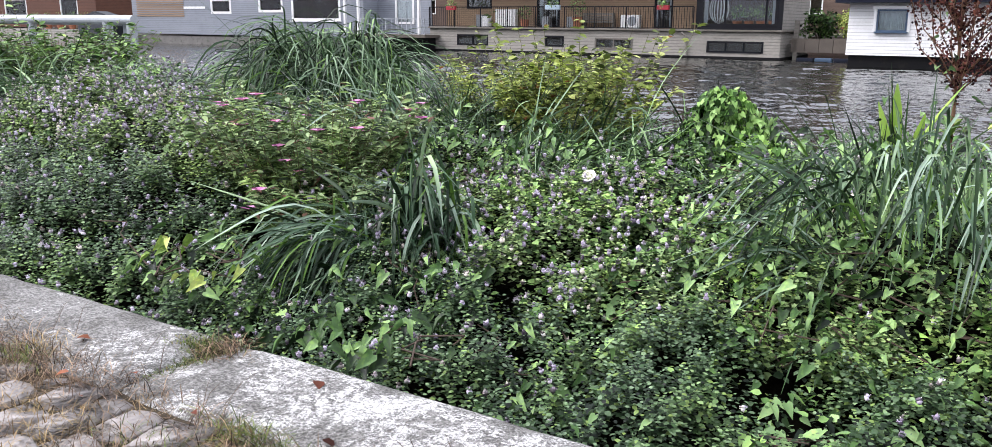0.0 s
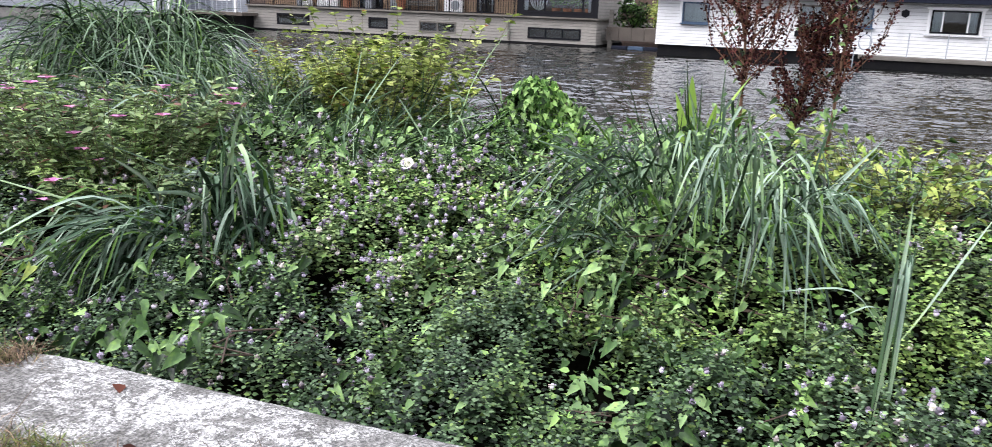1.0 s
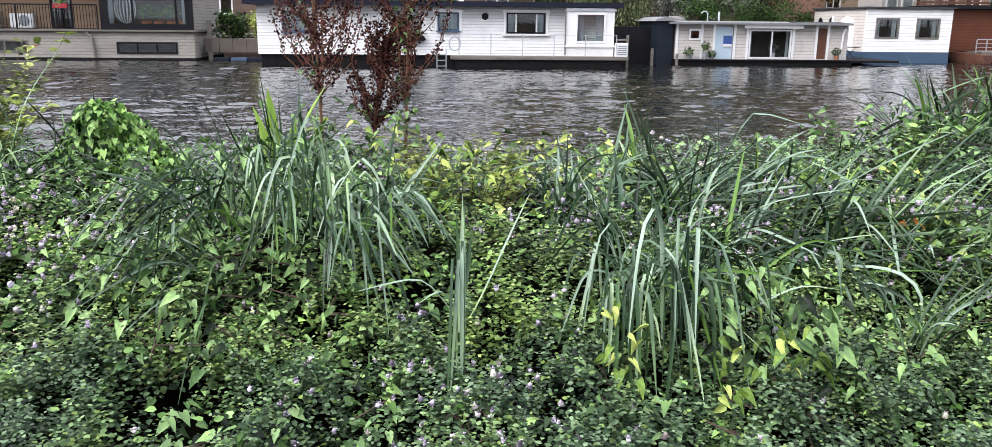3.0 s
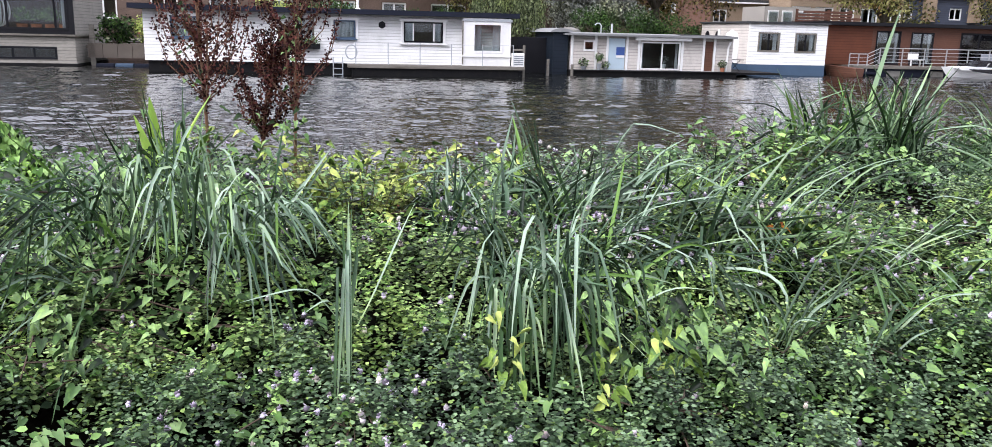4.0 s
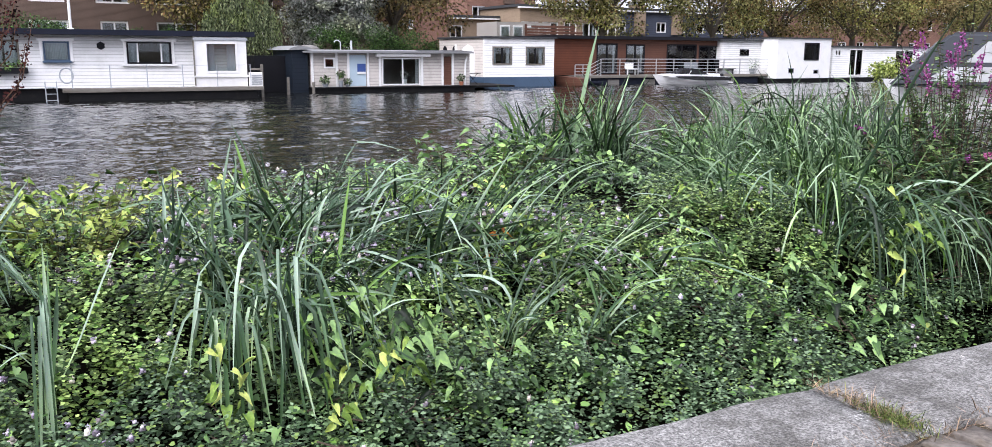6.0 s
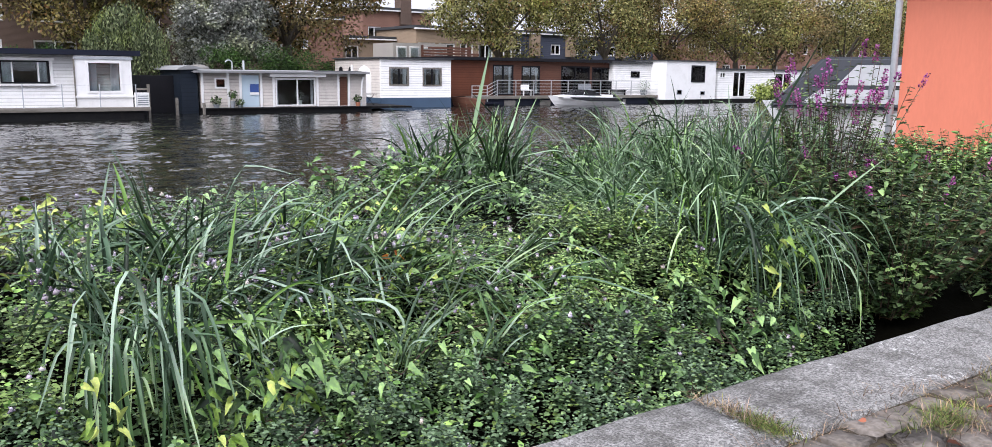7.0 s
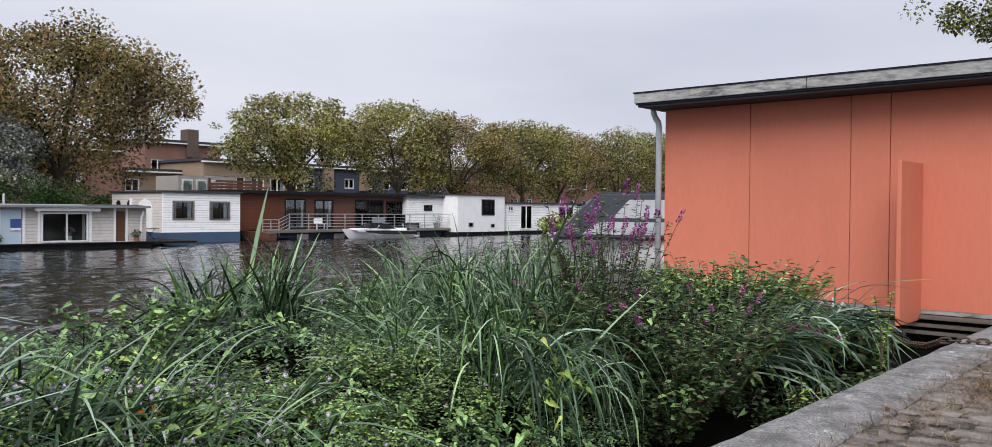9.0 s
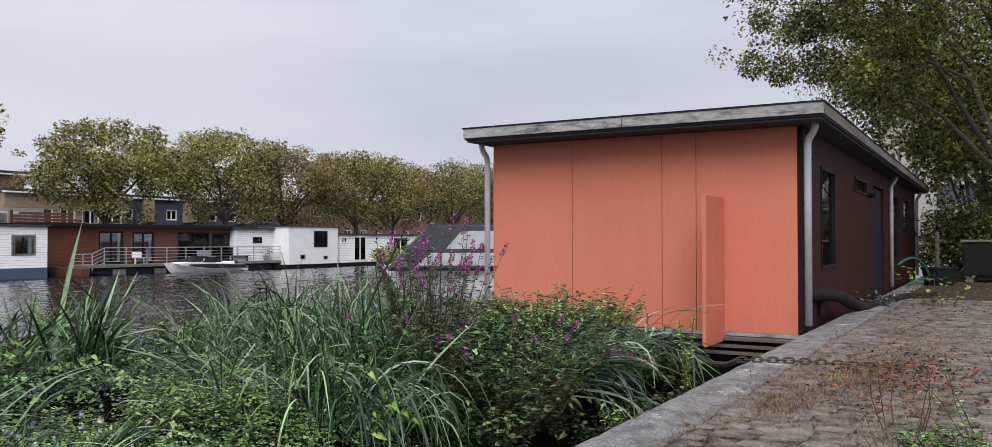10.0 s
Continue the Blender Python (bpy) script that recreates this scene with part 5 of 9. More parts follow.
# -- landing stage and greenery in the gap --
def gap_garden():
    y = 43
    st = thing("landing_stage", (-7.6, y, WATER_Z), "small dark wooden landing stage with blue floats", "jetty")
    for k in range(5):
        part("plank", boxed((-9.3 + 0.66 * k, y - 0.6, -0.62, -8.66 + 0.66 * k, y - 0.52, 0.05)), DECKWOOD, st)
    part("deck", boxed((-9.4, y - 0.515, -0.2, -5.9, y + 5.5, -0.05)), DECKWOOD, st)
    for k in range(3):
        part("float", boxed((-8.9 + 0.85 * k, y - 1.05, -1.25, -8.1 + 0.85 * k, y - 0.61, -0.86), bevel=0.05), BLUEPAINT if k == 1 else BLUEBLACK, st)
    part("gate_post", boxed((-9.2, y - 0.6, -1.4, -9.0, y - 0.4, 0.9)), GREYWOODX, st)
    shrub("garden_shrub", -8.3, y + 0.6, -0.05, 0.75, 0.9, HEDGE, 501, "dark evergreen shrub on a landing stage", 1200, 0.15)
    shrub("garden_shrub", -6.6, y + 0.6, -0.05, 0.8, 0.75, YELLOWHERB, 502, "rounded yellow-green shrub on a landing stage", 1500, 0.14)
    box_t = thing("meter_box", (-5.75, 42.0, -0.05), "small white meter box on the landing stage", "box")
    part("casing", boxed((-6.1, y - 0.5, -0.05, -5.7, y - 0.2, 0.45), bevel=0.02), WHITE, box_t)


# -- long white boathouse --
def white_boat():
    y, x0, x1 = 37.4, -5.85, 9.8
    h = thing("white_houseboat", (2, y, WATER_Z), "long white boarded houseboat on a black hull", "houseboat")
    part("hull", boxed((x0 + 0.1, y + 0.15, -1.6, x1 - 0.1, y + 5.4, -0.50)), HULLBLACK, h, "black tarred hull")
    part("hull_step", boxed((2.8, y - 0.85, -1.6, 10.2, y + 0.148, -0.66)), HULLBLACK, h)
    part("side_deck", boxed((2.6, y - 0.95, -0.655, 10.5, y - 0.004, -0.50), bevel=0.01), GREYWOODX, h, "weathered grey side deck")
    holes = [(-4.75, -3.6, 0.47, 1.36), (0.1, 1.2, 0.35, 1.40), (2.04, 2.98, 0.58, 1.36), (5.12, 6.87, 0.47, 1.37)]
    shell(h, x0, x1, y, y + 5.3, -0.50, 1.62, WHITEBOARD, holes, label="white boarded wall")
    window_on(h, *holes[0], y + 0.02, BLUEPAINT, thick=0.06, curtain=1.0, sill=True)
    window_on(h, *holes[1], y + 0.02, GREYWOODX, thick=0.07, curtain=0.8, sill=False)
    window_on(h, *holes[2], y + 0.02, BLUEPAINT, thick=0.06, curtain=1.0, sill=True)
    window_on(h, *holes[3], y + 0.02, BLACKPAINT, thick=0.06, lights=(0.24, 0.77), curtain=0.42, sash_mat=WHITE)
    for a, b, c, d in (holes[2], holes[3], holes[0]):
        part("window_trim", boxed((a - 0.2, y - 0.07, d + 0.02, b + 0.2, y - 0.004, d + 0.13), bevel=0.01), WHITE, h)
        for u in (a - 0.13, b + 0.02):
            part("window_trim", boxed((u, y - 0.03, c - 0.02, u + 0.11, y - 0.004, d + 0.018), bevel=0.01), WHITE, h)
    part("window_sill", boxed((holes[3][0] - 0.2, y - 0.10, 0.37, holes[3][1] + 0.2, y - 0.004, 0.448), bevel=0.01), WHITE, h)
    # Bay with the large corner window.
    bay = [(8.16, 9.54, 0.08, 1.40)]
    part("bay_front", wall_x(bmesh.new(), 7.75, x1 + 0.12, -0.50, 1.60, y - 0.42, y - 0.32, bay), WHITE, h)
    part("bay_side", boxed((7.75, y - 0.32, -0.50, 7.83, y - 0.004, 1.60)), WHITE, h)
    part("bay_side", boxed((x1 + 0.04, y - 0.32, -0.50, x1 + 0.12, y - 0.004, 1.60)), WHITE, h)
    window_on(h, *bay[0], y - 0.40, WHITE, thick=0.09, curtain=0.5)
    part("bay_gutter", boxed((7.72, y - 0.47, 1.46, x1 + 0.18, y - 0.424, 1.56), bevel=0.01), GALV, h, "grey gutter over the bay window")
    part("bay_corner", boxed((7.69, y - 0.45, -0.45, 7.745, y - 0.40, 1.45)), GREYWOODX, h)
    part("bay_sill", boxed((7.7, y - 0.48, -0.10, x1 + 0.16, y - 0.424, -0.02)), WHITE, h)
    flat_roof(h, x0, x1, y, y + 5.3, 1.62, DARKROOF, BLUEBLACK, over=0.5, thick=0.22)
    bm = bmesh.new()
    rod(bm, (4.15, y - 0.02, 1.2), (4.15, y + 0.02, 1.2), 0.17, sides=6)
    part("porthole", bm, BLACKPAINT, h, "small dark hexagonal vent")
    fb = part("flower_trough", boxed((0.0, y - 0.24, 0.10, 1.45, y - 0.004, 0.33), bevel=0.02), BLACKPAINT, h)
    leaf_cloud("trough_plants", [(0.3, y - 0.14, 0.42), (0.75, y - 0.14, 0.40), (1.2, y - 0.14, 0.42)], [0.2, 0.2, 0.2], 320, 0.08, HERB, 611, h)
    for k in range(6):
        x = 2.95 + 1.4 * k
        bm = bmesh.new()
        rod(bm, (x, y - 0.88, -0.52), (x, y - 0.88, 0.45), 0.02, sides=8)
        part("stanchion", bm, GALV, h)
    bm = bmesh.new()
    pipe(bm, [(2.95, y - 0.88, 0.43), (6.5, y - 0.88, 0.40), (9.95, y - 0.88, 0.43)], 0.006, 5)
    part("rail_wire", bm, GALV, h, "thin steel rail wire")
    bm = bmesh.new()
    pipe(bm, [(2.76 + 0.24 * math.cos(q), y - 0.90, 0.02 + 0.30 * math.sin(q)) for q in (2 * math.pi * k / 20 for k in range(21))], 0.028, 6)
    part("hoop", bm, GALV, h, "grey steel hoop on the rail")
    lad = child_thing("ladder", h, (2.2, y - 1.0, -1.0))
    for x in (1.98, 2.38):
        bm = bmesh.new()
        rod(bm, (x, y - 1.0, -1.1), (x, y - 1.0, -0.2), 0.022, sides=8)
        o = part("ladder_rail", bm, GALV)
        o.parent, o.matrix_parent_inverse = lad, Matrix.Translation(-lad.location)
    for k in range(3):
        o = part("rung", boxed((1.98, y - 1.02, -0.95 + 0.25 * k, 2.38, y - 0.98, -0.92 + 0.25 * k)), GALV)
        o.parent, o.matrix_parent_inverse = lad, Matrix.Translation(-lad.location)
    ac = thing("air_conditioner", (10.15, y - 0.5, -0.52), "white outdoor air-conditioning unit on the side deck", "air conditioner")
    part("casing", boxed((9.98, y - 0.75, -0.515, 10.5, y - 0.35, 0.10), bevel=0.02), WHITE, ac)
    part("grille", boxed(*[(10.03, y - 0.765, -0.42 + 0.09 * k, 10.45, y - 0.752, -0.38 + 0.09 * k) for k in range(5)]), PLASTIC, ac)
    part("mooring_post", boxed((10.52, y - 0.4, -1.6, 10.62, y - 0.3, 0.45)), GREYWOODX, h)
    part("stern_rail", boxed((10.1, y - 0.36, 0.2, 10.52, y - 0.32, 0.28)), GREYWOODX, h)
    bm = bmesh.new()
    rod(bm, (3.2, y + 2.5, 1.8), (3.2, y + 2.5, 3.6), 0.06, sides=10)
    rod(bm, (3.2, y + 2.5, 1.84), (3.2, y + 2.5, 1.95), 0.25, 0.08, sides=12)
    part("flue", bm, WHITE, h)


# -- low cream boathouse with the navy end --
def cream_boat():
    y, x0, x1 = 40.3, 13.75, 22.5
    h = thing("cream_houseboat", (17.5, y, WATER_Z), "low cream clapboard houseboat with a dark navy end", "houseboat")
    part("hull", boxed((x0 - 0.1, y - 0.5, -1.6, x1 + 0.05, y + 4.6, -0.78)), HULLBLACK, h)
    part("side_deck", boxed((x0 - 0.15, y - 0.6, -0.778, x1 + 0.1, y - 0.004, -0.72), bevel=0.01), HULLBLACK, h)
    holes = [(14.40, 14.98, 0.20, 0.72), (15.72, 16.62, -0.70, 0.86), (17.45, 19.60, -0.68, 0.72), (20.95, 21.42, -0.70, 0.80)]
    shell(h, x0, x1, y, y + 4.4, -0.77, 0.98, CREAM, holes, label="cream clapboard wall")
    window_on(h, *holes[0], y + 0.03, WHITE, thick=0.08, cross=None)
    part("door", boxed((15.74, y + 0.02, -0.70, 16.60, y + 0.07, 0.85)), PALEBLUE, h, "pale blue painted door")
    part("house_sign", boxed((16.13, y - 0.03, 0.02, 16.57, y - 0.004, 0.42), bevel=0.006), SIGNBLUE, h, "blue sign with a pale strip")
    part("sign_strip", boxed((16.13, y - 0.034, -0.10, 16.57, y - 0.004, 0.015)), WHITE, h)
    window_on(h, *holes[2], y + 0.03, WHITE, thick=0.07, lights=(0.54,), name="sliding_door", curtain=0.12)
    part("brown_door", boxed((20.97, y + 0.02, -0.70, 21.40, y + 0.07, 0.79)), BROWNSIDE, h, "brown wooden door")
    for x in (13.80, 15.05, 15.66, 16.70, 17.35, 19.70, 20.88, 21.48):
        part("corner_board", boxed((x - 0.06, y - 0.03, -0.77, x + 0.06, y - 0.004, 0.96)), WHITE, h)
    part("awning_box", boxed((17.1, y - 0.26, 0.78, 20.1, y - 0.02, 0.95), bevel=0.03), WHITE, h)
    part("roof", prism(bmesh.new(), [(y - 0.35, 0.985), (y + 1.2, 1.12), (y + 4.7, 1.12), (y + 4.7, 0.985)], 0, x0 - 0.4, x1 - 0.0), ROOFING, h)
    part("roof_edge", boxed((x0 - 0.45, y - 0.40, 0.96, x1 + 0.05, y - 0.354, 1.06)), ROOFING, h)
    part("dark_roof", prism(bmesh.new(), [(y - 0.3, 1.06), (y + 1.2, 1.125), (y + 4.6, 1.125), (y + 4.6, 1.0)], 0, 19.8, x1 + 0.04), DARKROOF, h)
    part("navy_end", boxed((12.85, y + 0.1, -1.3, x0 - 0.13, y + 4.3, 1.08)), NAVY, h, "dark navy boarded end")
    # Black block added to stand in for the dark gap beside the boat.
    part("lean_to", boxed((11.3, y + 1.4, -1.3, 12.84, y + 4.2, 0.80)), BLACKPAINT, h, "black block added for the dark gap between the boats")
    part("navy_roof", prism(bmesh.new(), [(12.65, 1.084), (12.8, 1.20), (13.2, 1.30), (13.6, 1.25), (13.9, 1.124)], 1, y - 0.05, y + 4.5), ROOFING, h)
    bm = bmesh.new()
    bmesh.ops.create_uvsphere(bm, u_segments=16, v_segments=8, radius=0.6, matrix=Matrix.Translation((14.2, y + 2, 1.12)) @ Matrix.Diagonal((1, 1, 0.4, 1)))
    part("skylight", bm, CONCRETE, h)
    bm = bmesh.new()
    rod(bm, (16.7, y + 2.5, 1.0), (16.7, y + 2.5, 1.60), 0.05, sides=10)
    part("flue", bm, ZINC, h)
    bm = bmesh.new()
    pipe(bm, [(16.1, y + 2.5, 1.1), (16.1, y + 2.5, 1.5), (16.0, y + 2.5, 1.6), (15.85, y + 2.5, 1.6), (15.75, y + 2.5, 1.5)], 0.03, 8)
    part("vent_hook", bm, ZINC, h)
    for x in (12.35, 13.58):
        bm = bmesh.new()
        rod(bm, (x, y - 0.9, -1.6), (x, y - 0.9, -0.2 if x < 13 else -0.45), 0.07, sides=10)
        part("mooring_post", bm, GREYWOODX, h)
    bm = bmesh.new()
    pipe(bm, [(22.3, y - 0.1, 0.8), (22.2, y - 0.1, 0.5), (22.15, y - 0.1, -0.7), (22.2, y - 0.1, -0.9), (22.45, y - 0.1, -0.92)], 0.05, 8)
    part("drain_pipe", bm, WHITE, h)
    pot_plant(15.15, y - 0.3, -0.72, 0.12, 0.8, LOOSELEAF, 701, PLASTIC)
    pot_plant(14.35, y - 0.3, -0.72, 0.16, 0.45, LOOSELEAF, 702, PLASTIC)
    pot_plant(15.5, y - 0.3, -0.72, 0.12, 0.3, LOOSELEAF, 703, PLASTIC)
    pot_plant(21.85, y - 0.3, -0.72, 0.13, 0.5, LOOSELEAF, 704)
    pot_plant(18.9, y + 0.5, -0.70, 0.15, 0.75, SILVER, 705, WHITE, "white-leaved potted plant behind a sliding door")
    tab = thing("bistro_table", (22.9, y + 0.5, -0.75), "small dark metal folding table on the deck", "table")
    part("top", boxed((22.6, y + 0.2, -0.12, 23.3, y + 0.7, -0.09)), BLACKPAINT, tab)
    for a, b in ((22.65, 23.2), (23.2, 22.65)):
        bm = bmesh.new()
        rod(bm, (a, y + 0.45, -0.72), (b, y + 0.45, -0.12), 0.015, sides=6)
        part("leg", bm, BLACKPAINT, tab)
    part("link_deck", boxed((22.6, y - 0.2, -0.85, 25.2, y + 4.3, -0.75)), HULLBLACK, h)


# -- white boathouse with the blue base --
def blue_base_boat():
    y, x0, x1 = 43.6, 25.1, 29.95
    h = thing("white_blue_houseboat", (27.5, y, WATER_Z), "white boarded houseboat with a dark blue base", "houseboat")
    part("base", boxed((x0, y - 0.02, -1.5, x1, y + 6.3, -0.42)), BLUEPAINT, h, "dark blue painted base")
    holes = [(25.65, 26.98, 0.30, 1.38), (27.93, 29.27, 0.28, 1.38)]
    shell(h, x0, x1, y, y + 6.3, -0.416, 1.86, WHITEBOARD, holes, side_mat=CREAM, label="white boarded wall")
    for q in holes:
        window_on(h, *q, y + 0.02, GREYWOODX, thick=0.09, lights=(0.5,), curtain=0.35, sash_mat=BLACKPAINT)
    flat_roof(h, x0, x1, y, y + 6.3, 1.86, DARKROOF, DARKROOF, over=0.12, thick=0.10)
    # Arched niche and round windows on the side that faces upstream.
    bm = bmesh.new()
    prism(bm, [(y + 1.2, -0.4), (y + 3.0, -0.4), (y + 3.0, 0.9), (y + 2.75, 1.3), (y + 2.1, 1.5), (y + 1.45, 1.3), (y + 1.2, 0.9)], 0, x0 - 0.05, x0 - 0.004)
    part("arched_panel", bm, WHITE, h)
    for yy in (y + 4.0, y + 5.4):
        bm = bmesh.new()
        rod(bm, (x0 - 0.04, yy, 1.15), (x0 - 0.004, yy, 1.15), 0.26, sides=18)
        part("round_window", bm, BLACKPAINT, h)
    bm = bmesh.new()
    rod(bm, (24.7, y + 3, -0.6), (24.7, y + 3, 1.5), 0.08, sides=10)
    part("flue", bm, WHITE, h)
    sc = thing("slatted_screen", (27, 51, 0), "brown slatted terrace screen behind the houseboats", "screen")
    for k in range(6):
        part("slat", boxed((32.2 + 0.5 * (k > 4), 51.0, 1.75 + 0.2 * k, 37.0 - 0.7 * (k > 3), 51.06, 1.9 + 0.2 * k)), BROWNSIDE, sc)
    for x in (32.3, 34.6, 36.2):
        part("post", boxed((x - 0.06, 51.065, 0.0, x + 0.06, 51.2, 3.0)), BROWNSIDE, sc)


# -- brown boathouse with the long deck --
def brown_boat():
    y, x0, x1 = 45.9, 31.2, 47.0
    h = thing("brown_deck_houseboat", (39, y, WATER_Z), "brown timber houseboat with a long railed deck", "houseboat")
    part("hull", boxed((x0 + 0.6, y - 1.15, -1.6, x1 + 1.2, y + 4.6, -0.58)), BLUEBLACK, h, "blue-black pontoon")
    part("deck", boxed((x0 + 1.3, y - 1.35, -0.575, x1 + 2.5, y + 4.6, -0.40), bevel=0.015), GREYWOODX, h)
    for x in (35.3, 38.3, 45.4):
        part("hull_window", boxed((x - 0.45, y - 1.19, -1.0, x + 0.45, y - 1.152, -0.68), bevel=0.01), CONCRETE, h)
    holes = [(34.7, 36.4, -0.36, 1.66), (37.1, 38.7, -0.36, 1.62), (40.6, 43.3, -0.36, 1.66), (43.5, 45.4, -0.30, 1.60)]
    shell(h, x0, x1, y, y + 4.6, -0.395, 1.92, BROWNSIDE, holes, side_mat=RUSTSIDE, label="brown timber wall")
    part("end_panel", boxed((x0 - 0.02, y - 0.04, -0.395, 34.4, y - 0.004, 1.9)), RUSTSIDE, h)
    for q in holes:
        window_on(h, *q, y + 0.03, BLACKPAINT, thick=0.10, lights=(0.5,), curtain=0.18, name="glass_door")
    flat_roof(h, x0, x1, y, y + 4.6, 1.93, DARKROOF, BLACKPAINT, over=0.45, thick=0.2)
    railing(h, 34.2, 49.3, y - 1.25, -0.40, 0.62, "level", STEEL, 10)
    railing(h, 32.2, 33.4, y - 1.25, -0.75, 0.25, "level", STEEL, 2)
    bm = bmesh.new()
    for k in range(5):
        z0 = -0.65 + 0.22 * k
        rod(bm, (33.4, y - 1.25, z0 + 0.05), (34.2, y - 1.25, z0 + 0.40), 0.018, sides=6)
    part("stair_rail", bm, STEEL, h)
    part("landing", boxed((31.9, y - 1.5, -0.9, 34.2, y - 0.2, -0.78)), BLUEBLACK, h)
    for x, w, z1, m in ((37.2, 0.7, 0.35, WHITE), (42.6, 1.2, 0.4, PLASTIC), (45.6, 1.5, 0.6, BLACKPAINT)):
        c = thing("deck_chair", (x, y - 0.5, -0.4), "garden chair on the houseboat deck", "chair")
        part("seat", boxed((x - w / 2, y - 0.8, -0.05, x + w / 2, y - 0.3, 0.02), bevel=0.01), m, c)
        part("backrest", boxed((x - w / 2, y - 0.3, 0.02, x + w / 2, y - 0.24, z1), bevel=0.01), m, c)
        for lx in (x - w / 2 + 0.04, x + w / 2 - 0.04):
            part("leg", boxed((lx - 0.025, y - 0.6, -0.398, lx + 0.025, y - 0.5, -0.052)), m, c)
    pot_plant(48.2, y - 0.6, -0.4, 0.3, 0.9, HERB, 720, PLASTIC)
    dinghy = thing("wooden_dinghy", (31.5, 43.8, WATER_Z), "small wooden dinghy with a heap of rope", "boat")
    hull_shape(dinghy, 31.4, 43.9, 2.2, 0.9, -1.0, 0.55, BROWNSIDE, None, yaw=-70)


def hull_shape(parent, cx, cy, length, beam, z0, depth, mat, inner, yaw=0.0, name="hull"):
    """A boat's hull: pointed bow towards -x, flat stern, rounded bilge."""
    n, rings = 14, []
    bm = bmesh.new()
    m = Matrix.Translation((cx, cy, 0)) @ Matrix.Rotation(radians(yaw), 4, "Z")
    for i in range(n + 1):
        u = i / n
        half = beam / 2 * (1 - (1 - u) ** 3.0) ** 0.8 * (1 - 0.12 * max(0, u - 0.7) / 0.3)
        sheer = depth * (1.12 - 0.28 * u)
        x = -length / 2 + length * u
        keel = 0.25 * depth * (1 - u) ** 4
        ring = []
        for k in range(9):
            a = (k / 8 - 0.5) * 2
            yy = half * np.sign(a) * abs(a) ** 0.55
            zz = z0 - 0.15 + keel + (sheer + 0.15 - keel) * abs(a) ** 2.6
            ring.append(bm.verts.new(m @ Vector((x - (0.12 * length * (abs(a) ** 2) * (1 - u) ** 3), float(yy), zz))))
        rings.append(ring)
    for a, b in zip(rings, rings[1:]):
        for k in range(8):
            bm.faces.new((a[k], a[k + 1], b[k + 1], b[k]))
        bm.faces.new((a[8], a[0], b[0], b[8]))
    bm.faces.new(rings[-1])
    bmesh.ops.remove_doubles(bm, verts=bm.verts, dist=0.002)
    bmesh.ops.recalc_face_normals(bm, faces=bm.faces)
    return part(name, bm, mat, parent)


def speedboat():
    t = thing("speedboat", (40.6, 43.0, WATER_Z), "white and black speedboat with a raked windscreen", "boat")
    hull_shape(t, 40.6, 43.2, 5.3, 1.9, -1.0, 0.60, GELCOAT, None)
    part("hull_stripe", prism(bmesh.new(), [(38.4, -0.42), (40.2, -0.44), (43.15, -0.53), (43.15, -0.75), (40.2, -0.71), (38.7, -0.56)], 1, 42.16, 42.24), GELBLACK, t, "black stripe along the hull")
    part("foredeck", prism(bmesh.new(), [(37.9, -0.40), (38.7, -0.31), (39.7, -0.29), (39.9, -0.36), (43.0, -0.50), (43.1, -0.60), (38.1, -0.50)], 1, 42.45, 43.95), GELCOAT, t)
    part("windscreen", prism(bmesh.new(), [(39.2, -0.30), (40.1, 0.06), (40.2, 0.06), (39.9, -0.10), (39.75, -0.32)], 1, 42.5, 43.9), GELBLACK, t, "dark raked windscreen")
    part("side_screen", prism(bmesh.new(), [(39.8, -0.32), (40.15, 0.05), (40.5, 0.02), (41.5, -0.36)], 1, 42.47, 42.52), GELBLACK, t)
    part("seat", boxed((40.5, 42.6, -0.46, 41.0, 43.8, -0.12), bevel=0.06), GELCOAT, t)
    part("rear_bench", boxed((42.0, 42.6, -0.55, 42.6, 43.8, -0.30), bevel=0.06), GELCOAT, t)
    part("engine_cover", boxed((42.65, 42.8, -0.60, 43.1, 43.6, -0.28), bevel=0.08), GELBLACK, t)
    part("swim_platform", boxed((43.2, 42.5, -0.92, 43.7, 43.9, -0.84), bevel=0.02), GELCOAT, t)


